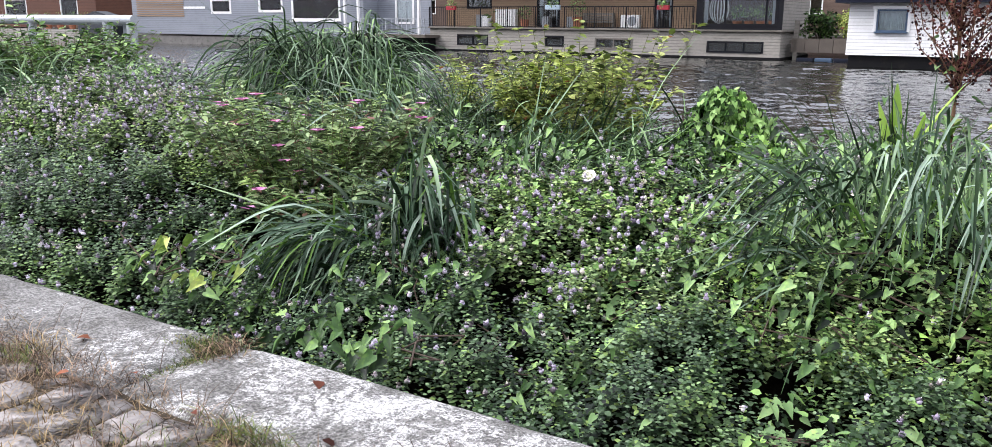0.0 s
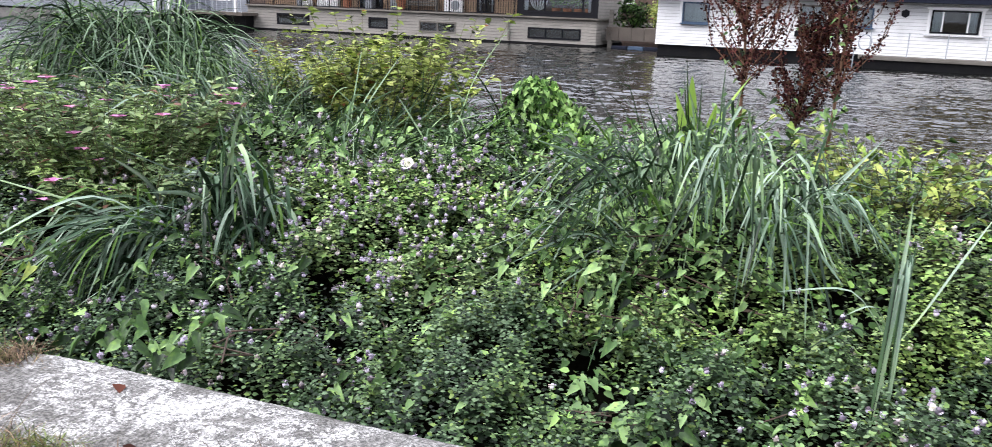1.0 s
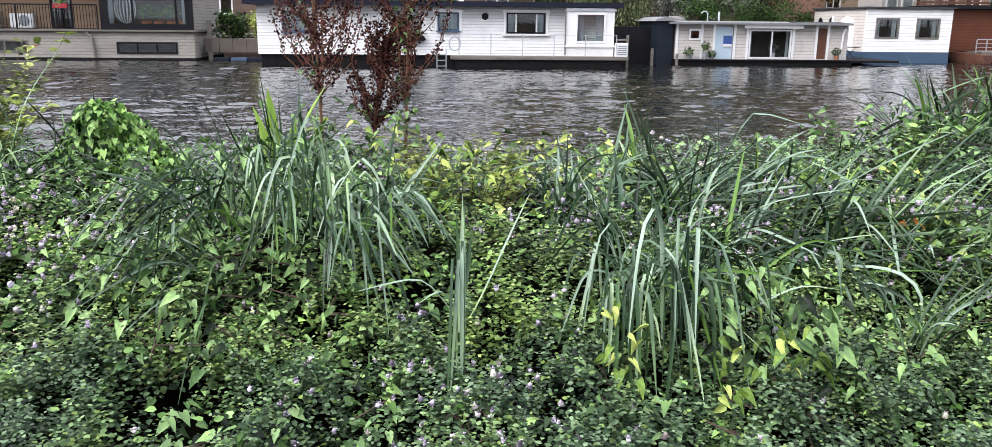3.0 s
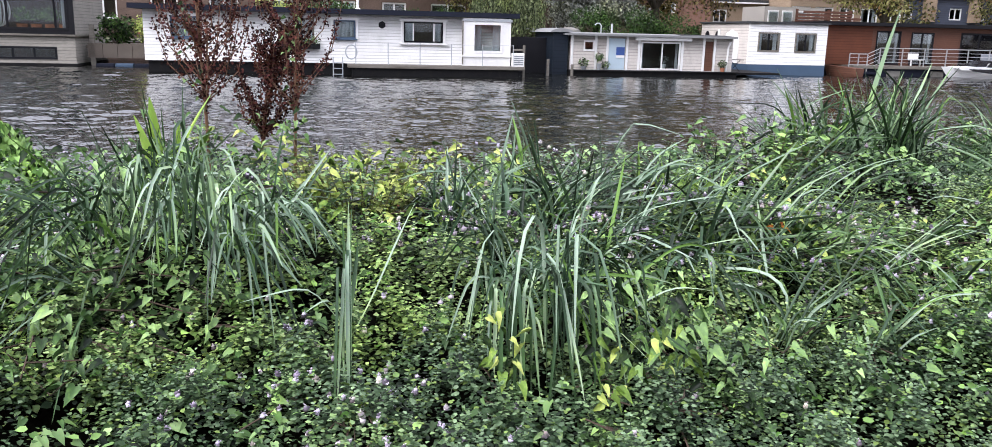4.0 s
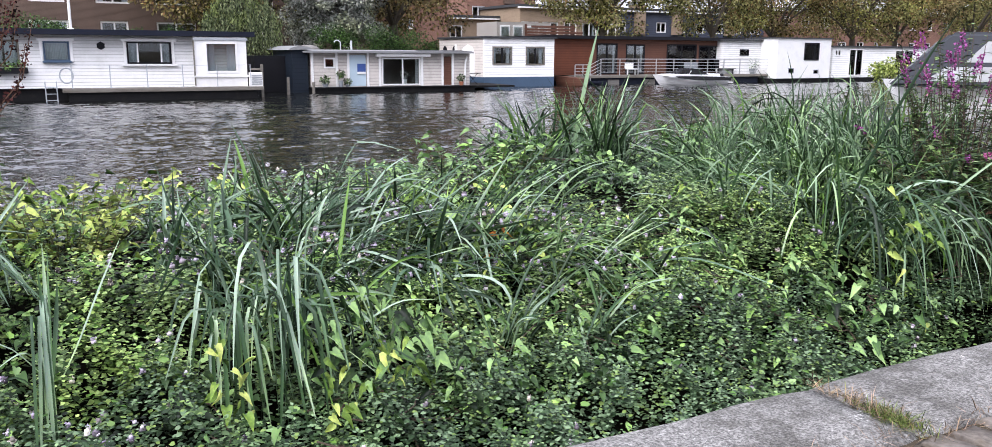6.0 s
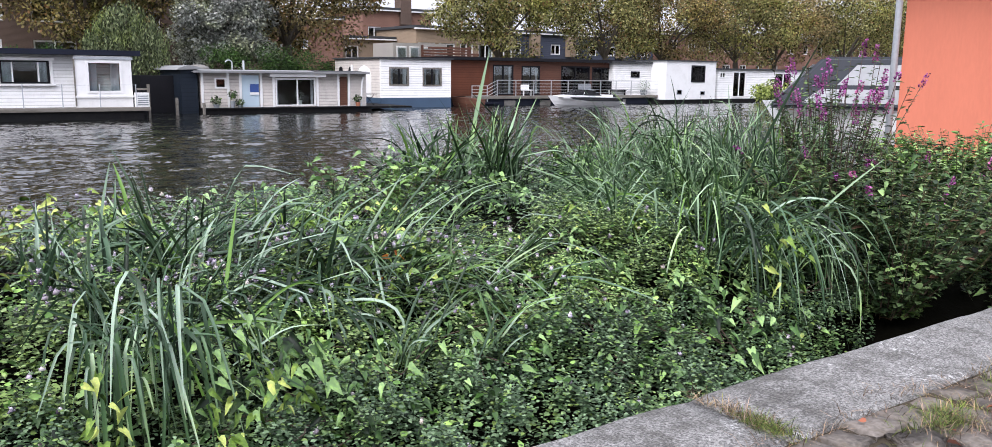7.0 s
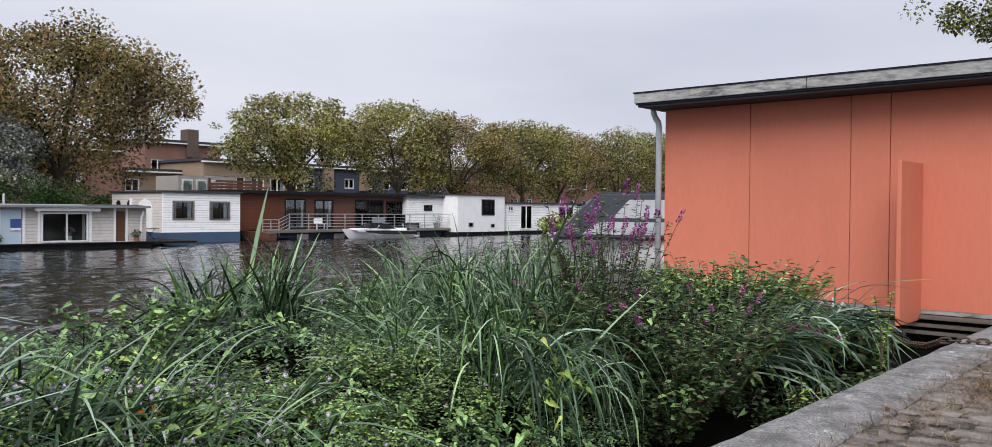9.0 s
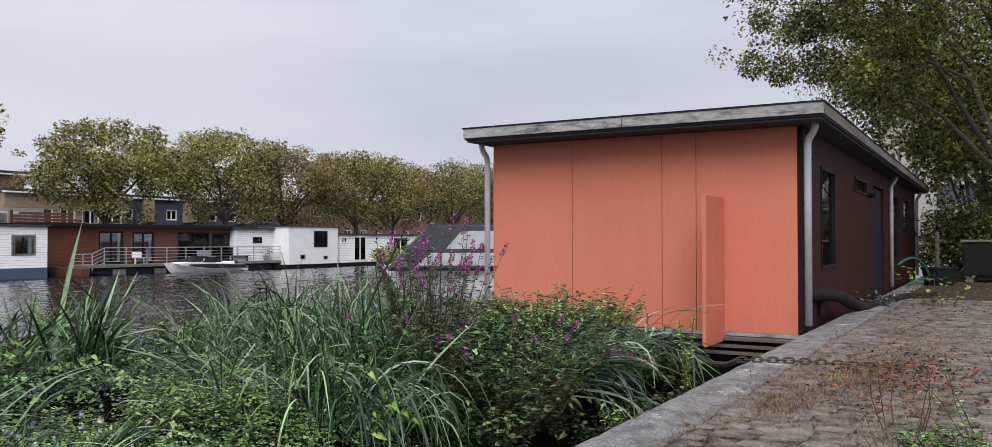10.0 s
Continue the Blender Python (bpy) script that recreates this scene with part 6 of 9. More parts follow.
def white_end_boats():
    y = 43.8
    h = thing("white_cube_houseboat", (50, y, WATER_Z), "white boxy houseboat with a flat roof", "houseboat")
    part("hull", boxed((48.4, y + 0.1, -1.6, 55.0, y + 6, -0.72)), HULLBLACK, h)
    holes = [(51.7, 53.25, 0.57, 1.85), (50.2, 50.75, -0.35, 0.02), (52.8, 53.3, -0.4, -0.1)]
    shell(h, 49.0, 54.5, y, y + 6, -0.72, 2.12, WHITE, holes, label="white rendered wall")
    window_on(h, *holes[0], y + 0.02, BLACKPAINT, thick=0.10, lights=(0.72,), curtain=0.3)
    for q in holes[1:]:
        window_on(h, *q, y + 0.02, PLASTIC, thick=0.05)
    hole = [(46.9, 47.8, 0.9, 1.35)]
    part("wing_wall", wall_x(bmesh.new(), 45.2, 48.99, -0.6, 1.95, y + 1.6, y + 1.7, hole), WHITEBOARD, h)
    window_on(h, *hole[0], y + 1.62, BLACKPAINT, thick=0.07)
    part("wing_roof", boxed((45.0, y + 1.4, 1.954, 48.98, y + 5.8, 2.06)), DARKROOF, h)
    part("wing_body", boxed((45.2, y + 1.72, -0.6, 48.98, y + 5.6, 1.95)), WHITEBOARD, h)
    flat_roof(h, 49.0, 54.5, y, y + 6, 2.12, ROOFING, DARKROOF, over=0.1, thick=0.09)
    k = thing("low_white_houseboat", (62, y, WATER_Z), "low white houseboat partly behind bushes", "houseboat")
    part("hull", boxed((55.2, y + 0.3, -1.6, 80.0, y + 6, -0.72)), HULLBLACK, k)
    holes = [(57.0, 58.6, -0.60, 1.45), (55.4, 56.1, 0.9, 1.4), (62.3, 64.6, -0.1, 1.4), (68, 70, 0.2, 1.3), (74, 76, 0.2, 1.3)]
    shell(k, 55.2, 80.0, y + 0.4, y + 6, -0.72, 1.58, WHITEBOARD, holes, label="white boarded wall")
    for q in holes:
        window_on(k, *q, y + 0.42, WHITE, thick=0.09, lights=(0.5,))
    flat_roof(k, 55.2, 80.0, y + 0.4, y + 6, 1.58, ROOFING, DARKROOF, over=0.15, thick=0.1)
    shrub("bank_shrub", 58.5, 41.8, -0.9, 1.5, 0.9, YELLOWHERB, 811, "yellow-green bush by the water", 1400, 0.2)
    for n, (xa, m) in enumerate(((82, WHITEBOARD), (97, BROWNSIDE), (113, WHITEBOARD))):
        r = thing("distant_houseboat", (xa + 6, y, WATER_Z), "distant flat-roofed houseboat along the far bank", "houseboat")
        part("hull", boxed((xa, y + 0.3, -1.6, xa + 13, y + 6, -0.7)), HULLBLACK, r)
        holes = [(xa + 2, xa + 4, 0.2, 1.3), (xa + 7, xa + 10, 0.0, 1.4)]
        shell(r, xa, xa + 13, y + 0.4, y + 6, -0.7, 1.9, m, holes)
        for q in holes:
            window_on(r, *q, y + 0.42, WHITE, thick=0.12)
        flat_roof(r, xa, xa + 13, y + 0.4, y + 6, 1.9, DARKROOF, BLACKPAINT)


def cabin_cruiser():
    """Motor cruiser under a dark canvas hood with milky windows, beyond the terracotta boat."""
    t = thing("canvas_cruiser", (24, 12.3, WATER_Z), "motor cruiser under a dark canvas hood with milky windows", "boat")
    hull_shape(t, 26.5, 11.7, 7.6, 3.2, -1.0, 1.15, GELCOAT, None, yaw=-62)
    m = Matrix.Translation((26.0, 12.6, 0)) @ Matrix.Rotation(radians(-62), 4, "Z")

    def hood(x0, x1, z0, z1, w0, w1, slope0, slope1):
        bm = bmesh.new()
        lower = [bm.verts.new(m @ Vector(p)) for p in ((x0, -w0, z0), (x1, -w0, z0), (x1, w0, z0), (x0, w0, z0))]
        upper = [bm.verts.new(m @ Vector(p)) for p in ((x0 + slope0, -w1, z1), (x1 - slope1, -w1, z1), (x1 - slope1, w1, z1), (x0 + slope0, w1, z1))]
        bm.faces.new(upper)
        bm.faces.new(lower[::-1])
        for k in range(4):
            bm.faces.new((lower[k], lower[(k + 1) % 4], upper[(k + 1) % 4], upper[k]))
        bmesh.ops.recalc_face_normals(bm, faces=bm.faces)
        bmesh.ops.bevel(bm, geom=bm.edges[:], offset=0.10, segments=3, affect="EDGES")
        return bm
    part("hood", hood(-3.3, 4.6, 0.1, 1.62, 1.5, 1.15, 1.5, 0.25), CANVAS, t, "dark grey canvas hood")
    for a, b, z0, z1 in ((-1.35, 1.1, 0.80, 1.38), (1.35, 3.9, 0.80, 1.38), (-2.3, 1.1, 0.28, 0.68), (1.35, 4.1, 0.28, 0.68)):
        for side in (-1, 1):
            bm = bmesh.new()
            lo, hi = 1.5 - 0.35 * (z0 - 0.1) / 1.52 + 0.02, 1.5 - 0.35 * (z1 - 0.1) / 1.52 + 0.02
            q = [bm.verts.new(m @ Vector(p)) for p in ((a, side * lo, z0), (b, side * lo, z0), (b, side * hi, z1), (a + (0.5 if a < 0 else 0), side * hi, z1))]
            bm.faces.new(q)
            bmesh.ops.solidify(bm, geom=bm.faces[:], thickness=0.015)
            part("hood_window", bm, CLEARVINYL, t, "milky vinyl window")
    bm = bmesh.new()
    q = [bm.verts.new(m @ Vector(p)) for p in ((-3.13, -1.3, 0.32), (-3.13, 1.3, 0.32), (-2.10, 1.08, 1.40), (-2.10, -1.08, 1.40))]
    bm.faces.new(q)
    bmesh.ops.solidify(bm, geom=bm.faces[:], thickness=0.02)
    part("hood_window", bm, CLEARVINYL, t, "milky vinyl window")


grey_boat()
left_boats()
beige_boat()
gap_garden()
white_boat()
cream_boat()
blue_base_boat()
brown_boat()
speedboat()
white_end_boats()
cabin_cruiser()


# ---- street behind the far bank: houses, trees, hedges ----
def row_house(x0, x1, y, z1, mat, seed, label, rows=2, win_w=1.5, win_h=1.4, gap=3.2, frame_mat=None, first=1.3, roof_mat=None, depth=9, step=2.9):
    h = thing("row_house", ((x0 + x1) / 2, y, 0.05), label, "house")
    rng = np.random.default_rng(seed)
    holes = []
    n = max(1, int((x1 - x0) / gap))
    for r in range(rows):
        z = first + r * step
        if z + win_h > z1 - 0.25:
            break
        for k in range(n):
            c = x0 + (k + 0.5) * (x1 - x0) / n
            w = win_w * (0.75 + 0.5 * rng.random())
            holes.append((c - w / 2, c + w / 2, z, z + win_h))
    part("wall", wall_x(bmesh.new(), x0, x1, 0.0, z1, y, y + 0.3, holes), mat, h)
    part("body", boxed((x0 + 0.31, y + 1.6, 0.0, x1 - 0.31, y + depth, z1 - 0.01)), INTERIOR, h)
    for q in (x0, x1 - 0.3):
        part("side_wall", boxed((q, y + 0.3, 0.0, q + 0.3, y + depth + 0.02, z1)), mat, h)
    part("roof", boxed((x0 - 0.2, y - 0.3, z1 + 0.004, x1 + 0.2, y + depth, z1 + 0.25)), roof_mat or DARKROOF, h)
    part("cornice", boxed((x0 - 0.22, y - 0.34, z1 - 0.12, x1 + 0.22, y - 0.004, z1)), WHITE, h)
    for q in holes:
        window_on(h, *q, y + 0.12, frame_mat or WHITE, thick=0.12, lights=(0.5,) if q[1] - q[0] > 1.3 else (), curtain=0.35 if rng.random() < 0.5 else 0.0)
    return h


row_house(-60, -24, 66, 9.0, BRICKBROWN, 11, "dark brown brick apartment house with white window frames", 3)
row_house(-23.5, 13, 64, 9.0, BRICKBROWN, 12, "dark brown brick apartment house with white window frames", 3, 2.2, 1.7, 3.8)
row_house(13.4, 27, 70, 8.4, BRICKBROWN, 13, "grey-brown brick house behind trees", 3)
h = row_house(27.4, 36.0, 72, 5.9, BRICKRED, 14, "orange-red brick house with small white windows", 2, 1.6, 0.9, 4.5, first=3.1)
h = row_house(41, 49, 78, 7.4, BRICKRED, 15, "red brick house with a tall chimney", 3, 1.9, 1.5, 2.4)
part("chimney", boxed((45.2, 77.6, 6.0, 46.4, 79, 8.8)), BRICKBROWN, h)
row_house(42.6, 54, 70, 5.3, BRICKTAN, 16, "tan brick house with wide white windows", 2, 1.9, 1.35, 2.1, first=2.6)
row_house(36.4, 42.3, 74, 4.3, BRICKTAN, 21, "low tan brick house with white windows", 1, 1.2, 1.2, 2.0, first=2.4)
h = row_house(54.4, 76, 72, 5.4, SLATE, 17, "dark slate-clad house with white windows", 2, 1.3, 1.1, 2.6, first=3.2)
for x in (57.5, 62.5, 70.0):
    part("chimney", boxed((x, 71.7, 3.0, x + 1.3, 73, 6.0)), BRICKTAN, h)
row_house(76.5, 130, 74, 6.2, BRICKRED, 18, "red brick terrace with white windows", 2, 1.3, 1.3, 3.2)
row_house(130.5, 230, 78, 8.0, BRICKBROWN, 19, "long brown brick terrace", 3, 1.5, 1.5, 4.0)
row_house(-130, -61, 68, 9.0, BRICKRED, 20, "red brick apartment house", 3, 1.6, 1.6, 4.0)

gate = thing("glazed_porch", (34, 66, 0), "white glazed porch beside the brick house", "porch")
part("wall", boxed((38.0, 66, 0.05, 43.5, 69.9, 3.7)), RENDERWALL, gate)
for k in range(4):
    part("window_bay", boxed((38.3 + 1.3 * k, 65.93, 2.2, 39.3 + 1.3 * k, 65.99, 3.4), bevel=0.02), WHITE, gate)
    part("glass", boxed((38.42 + 1.3 * k, 65.90, 2.32, 39.18 + 1.3 * k, 65.925, 3.28)), GLASS, gate)

for k, (x, y, h, r, m, n) in enumerate(((24.3, 56, 12.4, 7.2, PLANEBROWN, 11000), (16.0, 61, 13.4, 7.0, PLANE, 8000), (42.2, 56, 10.4, 5.4, PLANE, 6000), (54.8, 57, 11.0, 6.0, PLANE, 6200), (62.0, 57, 10.4, 5.4, PLANEBROWN, 5200),
                                       (71.5, 56, 10.6, 6.2, PLANE, 5800), (79.0, 57, 10.2, 5.6, PLANEBROWN, 5000), (90.0, 56, 11.0, 6.6, PLANE, 5600), (101, 57, 11.5, 7.0, PLANE, 5000),
                                       (116, 57, 12, 8.0, PLANEBROWN, 4600), (135, 58, 12, 9.0, PLANE, 4600), (12.0, 58, 12.0, 6.5, PLANEBROWN, 5600), (160, 60, 13, 10, PLANE, 4200))):
    tree("plane_tree", x, y, 0.06, h * 0.94, r * 1.08, m, 3000 + 17 * k, "broad plane tree with olive green leaves turning brown", int(n * 4.4), 0.20, 0.34 if k else 0.42, 0.24, clumps=64 if k else 80, low=0.27 if k else 0.24)
silver = thing("silver_willow", (19.0, 53.0, 0.06), "silvery grey-green willow tree behind the houseboats", "tree")
rng = np.random.default_rng(4100)
bm = bmesh.new()
pipe(bm, [(19.0, 53.0, -0.04), (19.1, 53.0, 1.6), (19.0, 53.0, 3.2)], 0.2, 10, taper=0.12)
part("trunk", bm, BARK, silver)
d = unit(rng.normal(size=(90, 3)))
c = np.array([19.0, 53.0, 3.7]) + d * np.array([3.9, 3.4, 2.7]) * (0.45 + 0.5 * rng.random((90, 1)))
for k in range(0, 90, 9):
    bm = bmesh.new()
    pipe(bm, [(19.0, 53.0, 2.2 + 0.1 * (k % 5)), tuple((c[k] + np.array([19.0, 53.0, 3.4])) / 2), tuple(c[k])], 0.06, 6, taper=0.02)
    part("limb", bm, BARK, silver)
leaf_cloud("crown", c, 0.45 + 0.55 * rng.random(90), 42000, 0.17, SILVER, 4101, silver)


def weeping_tree(x, y, z, height, r, seed):
    rng = np.random.default_rng(seed)
    t = thing("weeping_willow", (x, y, z), "small weeping willow with hanging green strands", "tree")
    bm = bmesh.new()
    pipe(bm, [(x, y, z - 0.1), (x + 0.1, y, z + height * 0.5), (x, y, z + height * 0.85)], 0.18, 10, taper=0.06)
    part("trunk", bm, BARK, t)
    n = 420
    a, q = rng.random(n) * 6.28, np.sqrt(rng.random(n))
    places, along = [], []
    for i in range(n):
        top = z + height * (1.0 - 0.45 * q[i] ** 2) * (0.92 + 0.1 * rng.random())
        length = height * (0.3 + 0.5 * rng.random())
        k = int(length / 0.10)
        zz = top - np.arange(k) * 0.10
        zz = zz[zz > z + 0.15]
        px = x + math.cos(a[i]) * q[i] * r + rng.normal(size=len(zz)) * 0.06
        py = y + math.sin(a[i]) * q[i] * r + rng.normal(size=len(zz)) * 0.06
        places.append(np.stack([px, py, zz], 1))
    places = np.concatenate(places)
    along = rng.normal(size=places.shape) * 0.35 + np.array([0, 0, -1.0])
    v, f = spread(LEAF4_V, LEAF4_F, places, along, rng.normal(size=places.shape), 0.13 + 0.09 * rng.random(len(places)), 0.55)
    arrays("hanging_leaves", v, f, WEEPING, t)


weeping_tree(11.6, 45.5, 0.0, 4.6, 2.1, 4200)
for k, (x, y, rx, rz, m, lab) in enumerate(((22.6, 50.0, 2.2, 1.5, HEDGE, "dark green hedge on the far bank"), (18.6, 49.9, 2.2, 1.5, HEDGE, "dark green hedge on the far bank"), (26.2, 50.6, 2.2, 1.1, HEDGE, "dark green hedge on the far bank"), (2.0, 50.5, 2.0, 1.6, HEDGE, "dark conifer hedge behind the houseboat"),
                                           (-0.8, 50.6, 1.2, 1.7, YELLOWHERB, "yellow-green conifer behind the houseboat"), (44.5, 51, 2.0, 1.2, YELLOWHERB, "yellow-green bush on the far bank"), (8.0, 51, 2.0, 1.2, HEDGE, "dark hedge on the far bank"))):
    shrub("bank_hedge", x, y, 0.06, rx, rz, m, 4300 + 9 * k, lab, 6500, 0.11, "hedge")

# ---- the planted bed that floats along the quay ----
BED_X0, BED_X1 = -14.0, 11.4


def lump(x, y, seed, scale):
    return np.array([noise.noise((a * scale, b * scale, seed)) for a, b in zip(np.ravel(x), np.ravel(y))]).reshape(np.shape(x))


class Field:
    """A smooth random height on a grid, read by interpolation."""

    def __init__(self, seed, scale, step=0.1):
        self.xs = np.arange(BED_X0 - 1, BED_X1 + 2, step)
        self.ys = np.arange(-0.5, 7.0, step)
        self.step = step
        gx, gy = np.meshgrid(self.xs, self.ys, indexing="ij")
        self.v = lump(gx, gy, seed, scale)

    def __call__(self, x, y):
        fx = np.clip((np.asarray(x) - self.xs[0]) / self.step, 0, len(self.xs) - 1.001)
        fy = np.clip((np.asarray(y) - self.ys[0]) / self.step, 0, len(self.ys) - 1.001)
        i, j = fx.astype(int), fy.astype(int)
        a, b = fx - i, fy - j
        v = self.v
        return v[i, j] * (1 - a) * (1 - b) + v[i + 1, j] * a * (1 - b) + v[i, j + 1] * (1 - a) * b + v[i + 1, j + 1] * a * b


ROLL, RIPPLE, TUFT = Field(2.5, 1.1), Field(9.1, 3.4, 0.05), Field(4.7, 7.5, 0.03)
MOUNDS = ((-4.6, 2.7, 2.1, 0.30), (-3.0, 1.2, 1.2, 0.20), (-0.75, 1.75, 0.9, 0.05), (-0.1, 1.2, 0.5, -0.10), (3.3, 0.7, 0.9, -0.02), (9.4, 1.9, 1.0, 0.45), (4.3, 1.5, 0.7, 0.04), (6.6, 2.3, 1.3, 0.18), (2.15, 1.1, 0.25, -0.12), (1.60, 1.12, 0.13, -0.14))


def bed_height(x, y):
    x, y = np.asarray(x, float), np.asarray(y, float)
    h = np.interp(y, [0, 0.15, 0.5, 0.9, 1.3, 1.8, 2.4, 3.2, 3.8, 4.3, 4.8, 5.4], [-0.62, -0.50, -0.40, -0.30, -0.19, -0.05, 0.07, 0.15, 0.10, -0.10, -0.55, -0.95])
    for cx, cy, r, up in MOUNDS:
        h = h + up * np.exp(-((x - cx) ** 2 + (y - cy) ** 2) / r ** 2)
    h = h + 0.10 * ROLL(x, y) + 0.08 * RIPPLE(x, y)
    h = h - 0.16 * np.clip((x - 3.9) / 1.0, 0, 1) * np.clip((1.3 - y) / 0.8, 0, 1)
    # The bed thins out towards the moored boat and leaves dark water between.
    near_edge = np.interp(x, [4.9, 5.3, 6.2, 6.7, 7.4, 11], [0.0, 0.85, 1.0, 0.60, 0.25, 0.12])
    h = h - 0.8 * np.clip((near_edge - y) / 0.25, 0, 1)
    h = h - 1.2 * np.clip((x - 10.5 - 0.35 * ROLL(x, y)) / 0.5, 0, 1)
    return h


# Bed sheet close under the leaves, coloured as the shade in their gaps.
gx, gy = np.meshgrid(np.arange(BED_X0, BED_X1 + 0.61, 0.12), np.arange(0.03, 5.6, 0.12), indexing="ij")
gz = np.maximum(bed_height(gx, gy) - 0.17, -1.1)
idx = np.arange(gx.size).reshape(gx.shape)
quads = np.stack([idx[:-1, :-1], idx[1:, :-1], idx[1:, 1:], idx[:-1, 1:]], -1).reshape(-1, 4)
tagged(arrays("plant_bed", np.stack([gx, gy, gz], -1).reshape(-1, 3), quads, BEDSHADE, smooth=True), "plant bed floating beside the quay, near black for the shade between plants", "plant bed", kind="structure")


# -- water mint: sprigs with whorls of small leaves and pale flower heads --
def sprigs(rng, x, y, scale, levels):
    """Leaves of many sprigs: pairs set crosswise up a short leaning stem, smaller towards the tip."""
    n = len(x)
    z = bed_height(x, y)
    tilt = rng.normal(size=(n, 2)) * 0.17
    tilt[:, 1] -= 0.06
    stem = unit(np.concatenate([tilt, np.ones((n, 1))], 1))
    turn = rng.random(n) * 6.28
    height = (0.10 + 0.13 * rng.random(n)) * scale
    base = np.stack([x, y, z - 0.10 * scale + 0.02 * rng.normal(size=n) * scale + 0.19 * np.clip(TUFT(x, y), -0.3, 0.5)], 1)
    P, A, N, S = [], [], [], []
    for k in range(levels):
        u = k / (levels - 1)
        size = (0.031 - 0.013 * u ** 1.3) * scale * (0.75 + 0.5 * rng.random(n))
        for side in (0, 1):
            a = turn + k * math.pi / 2 + side * math.pi + rng.normal(size=n) * 0.22
            out = np.stack([np.cos(a), np.sin(a), np.zeros(n)], 1)
            droop = 0.02 - 0.30 * (1 - u) + rng.normal(size=n) * 0.13 + 0.30 * u
            al = unit(out + stem * droop[:, None])
            P.append(base + stem * (height * (0.42 + 0.58 * u))[:, None] + out * 0.003)
            A.append(al)
            N.append(unit(stem * 1.0 + rng.normal(size=(n, 3)) * 0.13))
            S.append(size)
    tips = base + stem * (height * 1.06)[:, None]
    return np.concatenate(P), np.concatenate(A), np.concatenate(N), np.concatenate(S), tips, stem


rng = np.random.default_rng(77)


def thin(x, y):
    """Where mint gives way to sedge, and how thick it stands elsewhere."""
    keep = np.ones(len(x))
    for cx, cy, r in ((-3.1, 3.0, 0.7), (0.9, 2.0, 0.35), (2.3, 1.5, 0.3), (2.15, 1.08, 0.22), (1.58, 1.12, 0.12), (5.0, 3.6, 0.6), (6.2, 2.0, 0.7), (7.2, 2.8, 0.9), (-2.0, 1.7, 0.4)):
        keep *= 1 - 0.75 * np.exp(-((x - cx) ** 2 + (y - cy) ** 2) / r ** 2)
    return keep


heads = []
for nm, (ya, yb), count, scale, levels, tmpl, fc in (("near", (0.15, 1.30), 30000, 0.84, 5, LEAF6_V, LEAF6_F), ("middle", (1.25, 2.3), 24000, 0.90, 5, LEAF4_V * np.array([1.15, 1, 1]), LEAF4_F), ("far", (2.2, 4.7), 19000, 1.0, 4, LEAF4_V, LEAF4_F)):
    span = (-12.5, 9.4) if nm == "far" else (-6.5, 6.2)
    x = rng.uniform(*span, count)
    y = rng.uniform(ya, yb, count)
    clump = 0.5 + 1.3 * RIPPLE(x * 1.9 + 2, y * 1.9) + 0.6 * ROLL(x + 5, y)
    ok = (rng.random(count) < thin(x, y) * np.clip(0.55 + clump, 0.48, 1) * np.clip(0.85 + 2.0 * TUFT(x, y), 0.18, 1)) & (bed_height(x, y) > -0.72)
    P, A, N, S, tips, stem = sprigs(rng, x[ok], y[ok], scale, levels)
    v, f = spread(tmpl, fc, P, A, N, S, 1.15)
    fresh = nm == "middle"
    tagged(arrays("water_mint", v, f, MINTFRESH if fresh else MINT), "fresh green mint leaves on the mound" if fresh else "dense low carpet of small dark green mint leaves", "mint", kind="stuff")
    heads.append((tips, stem))


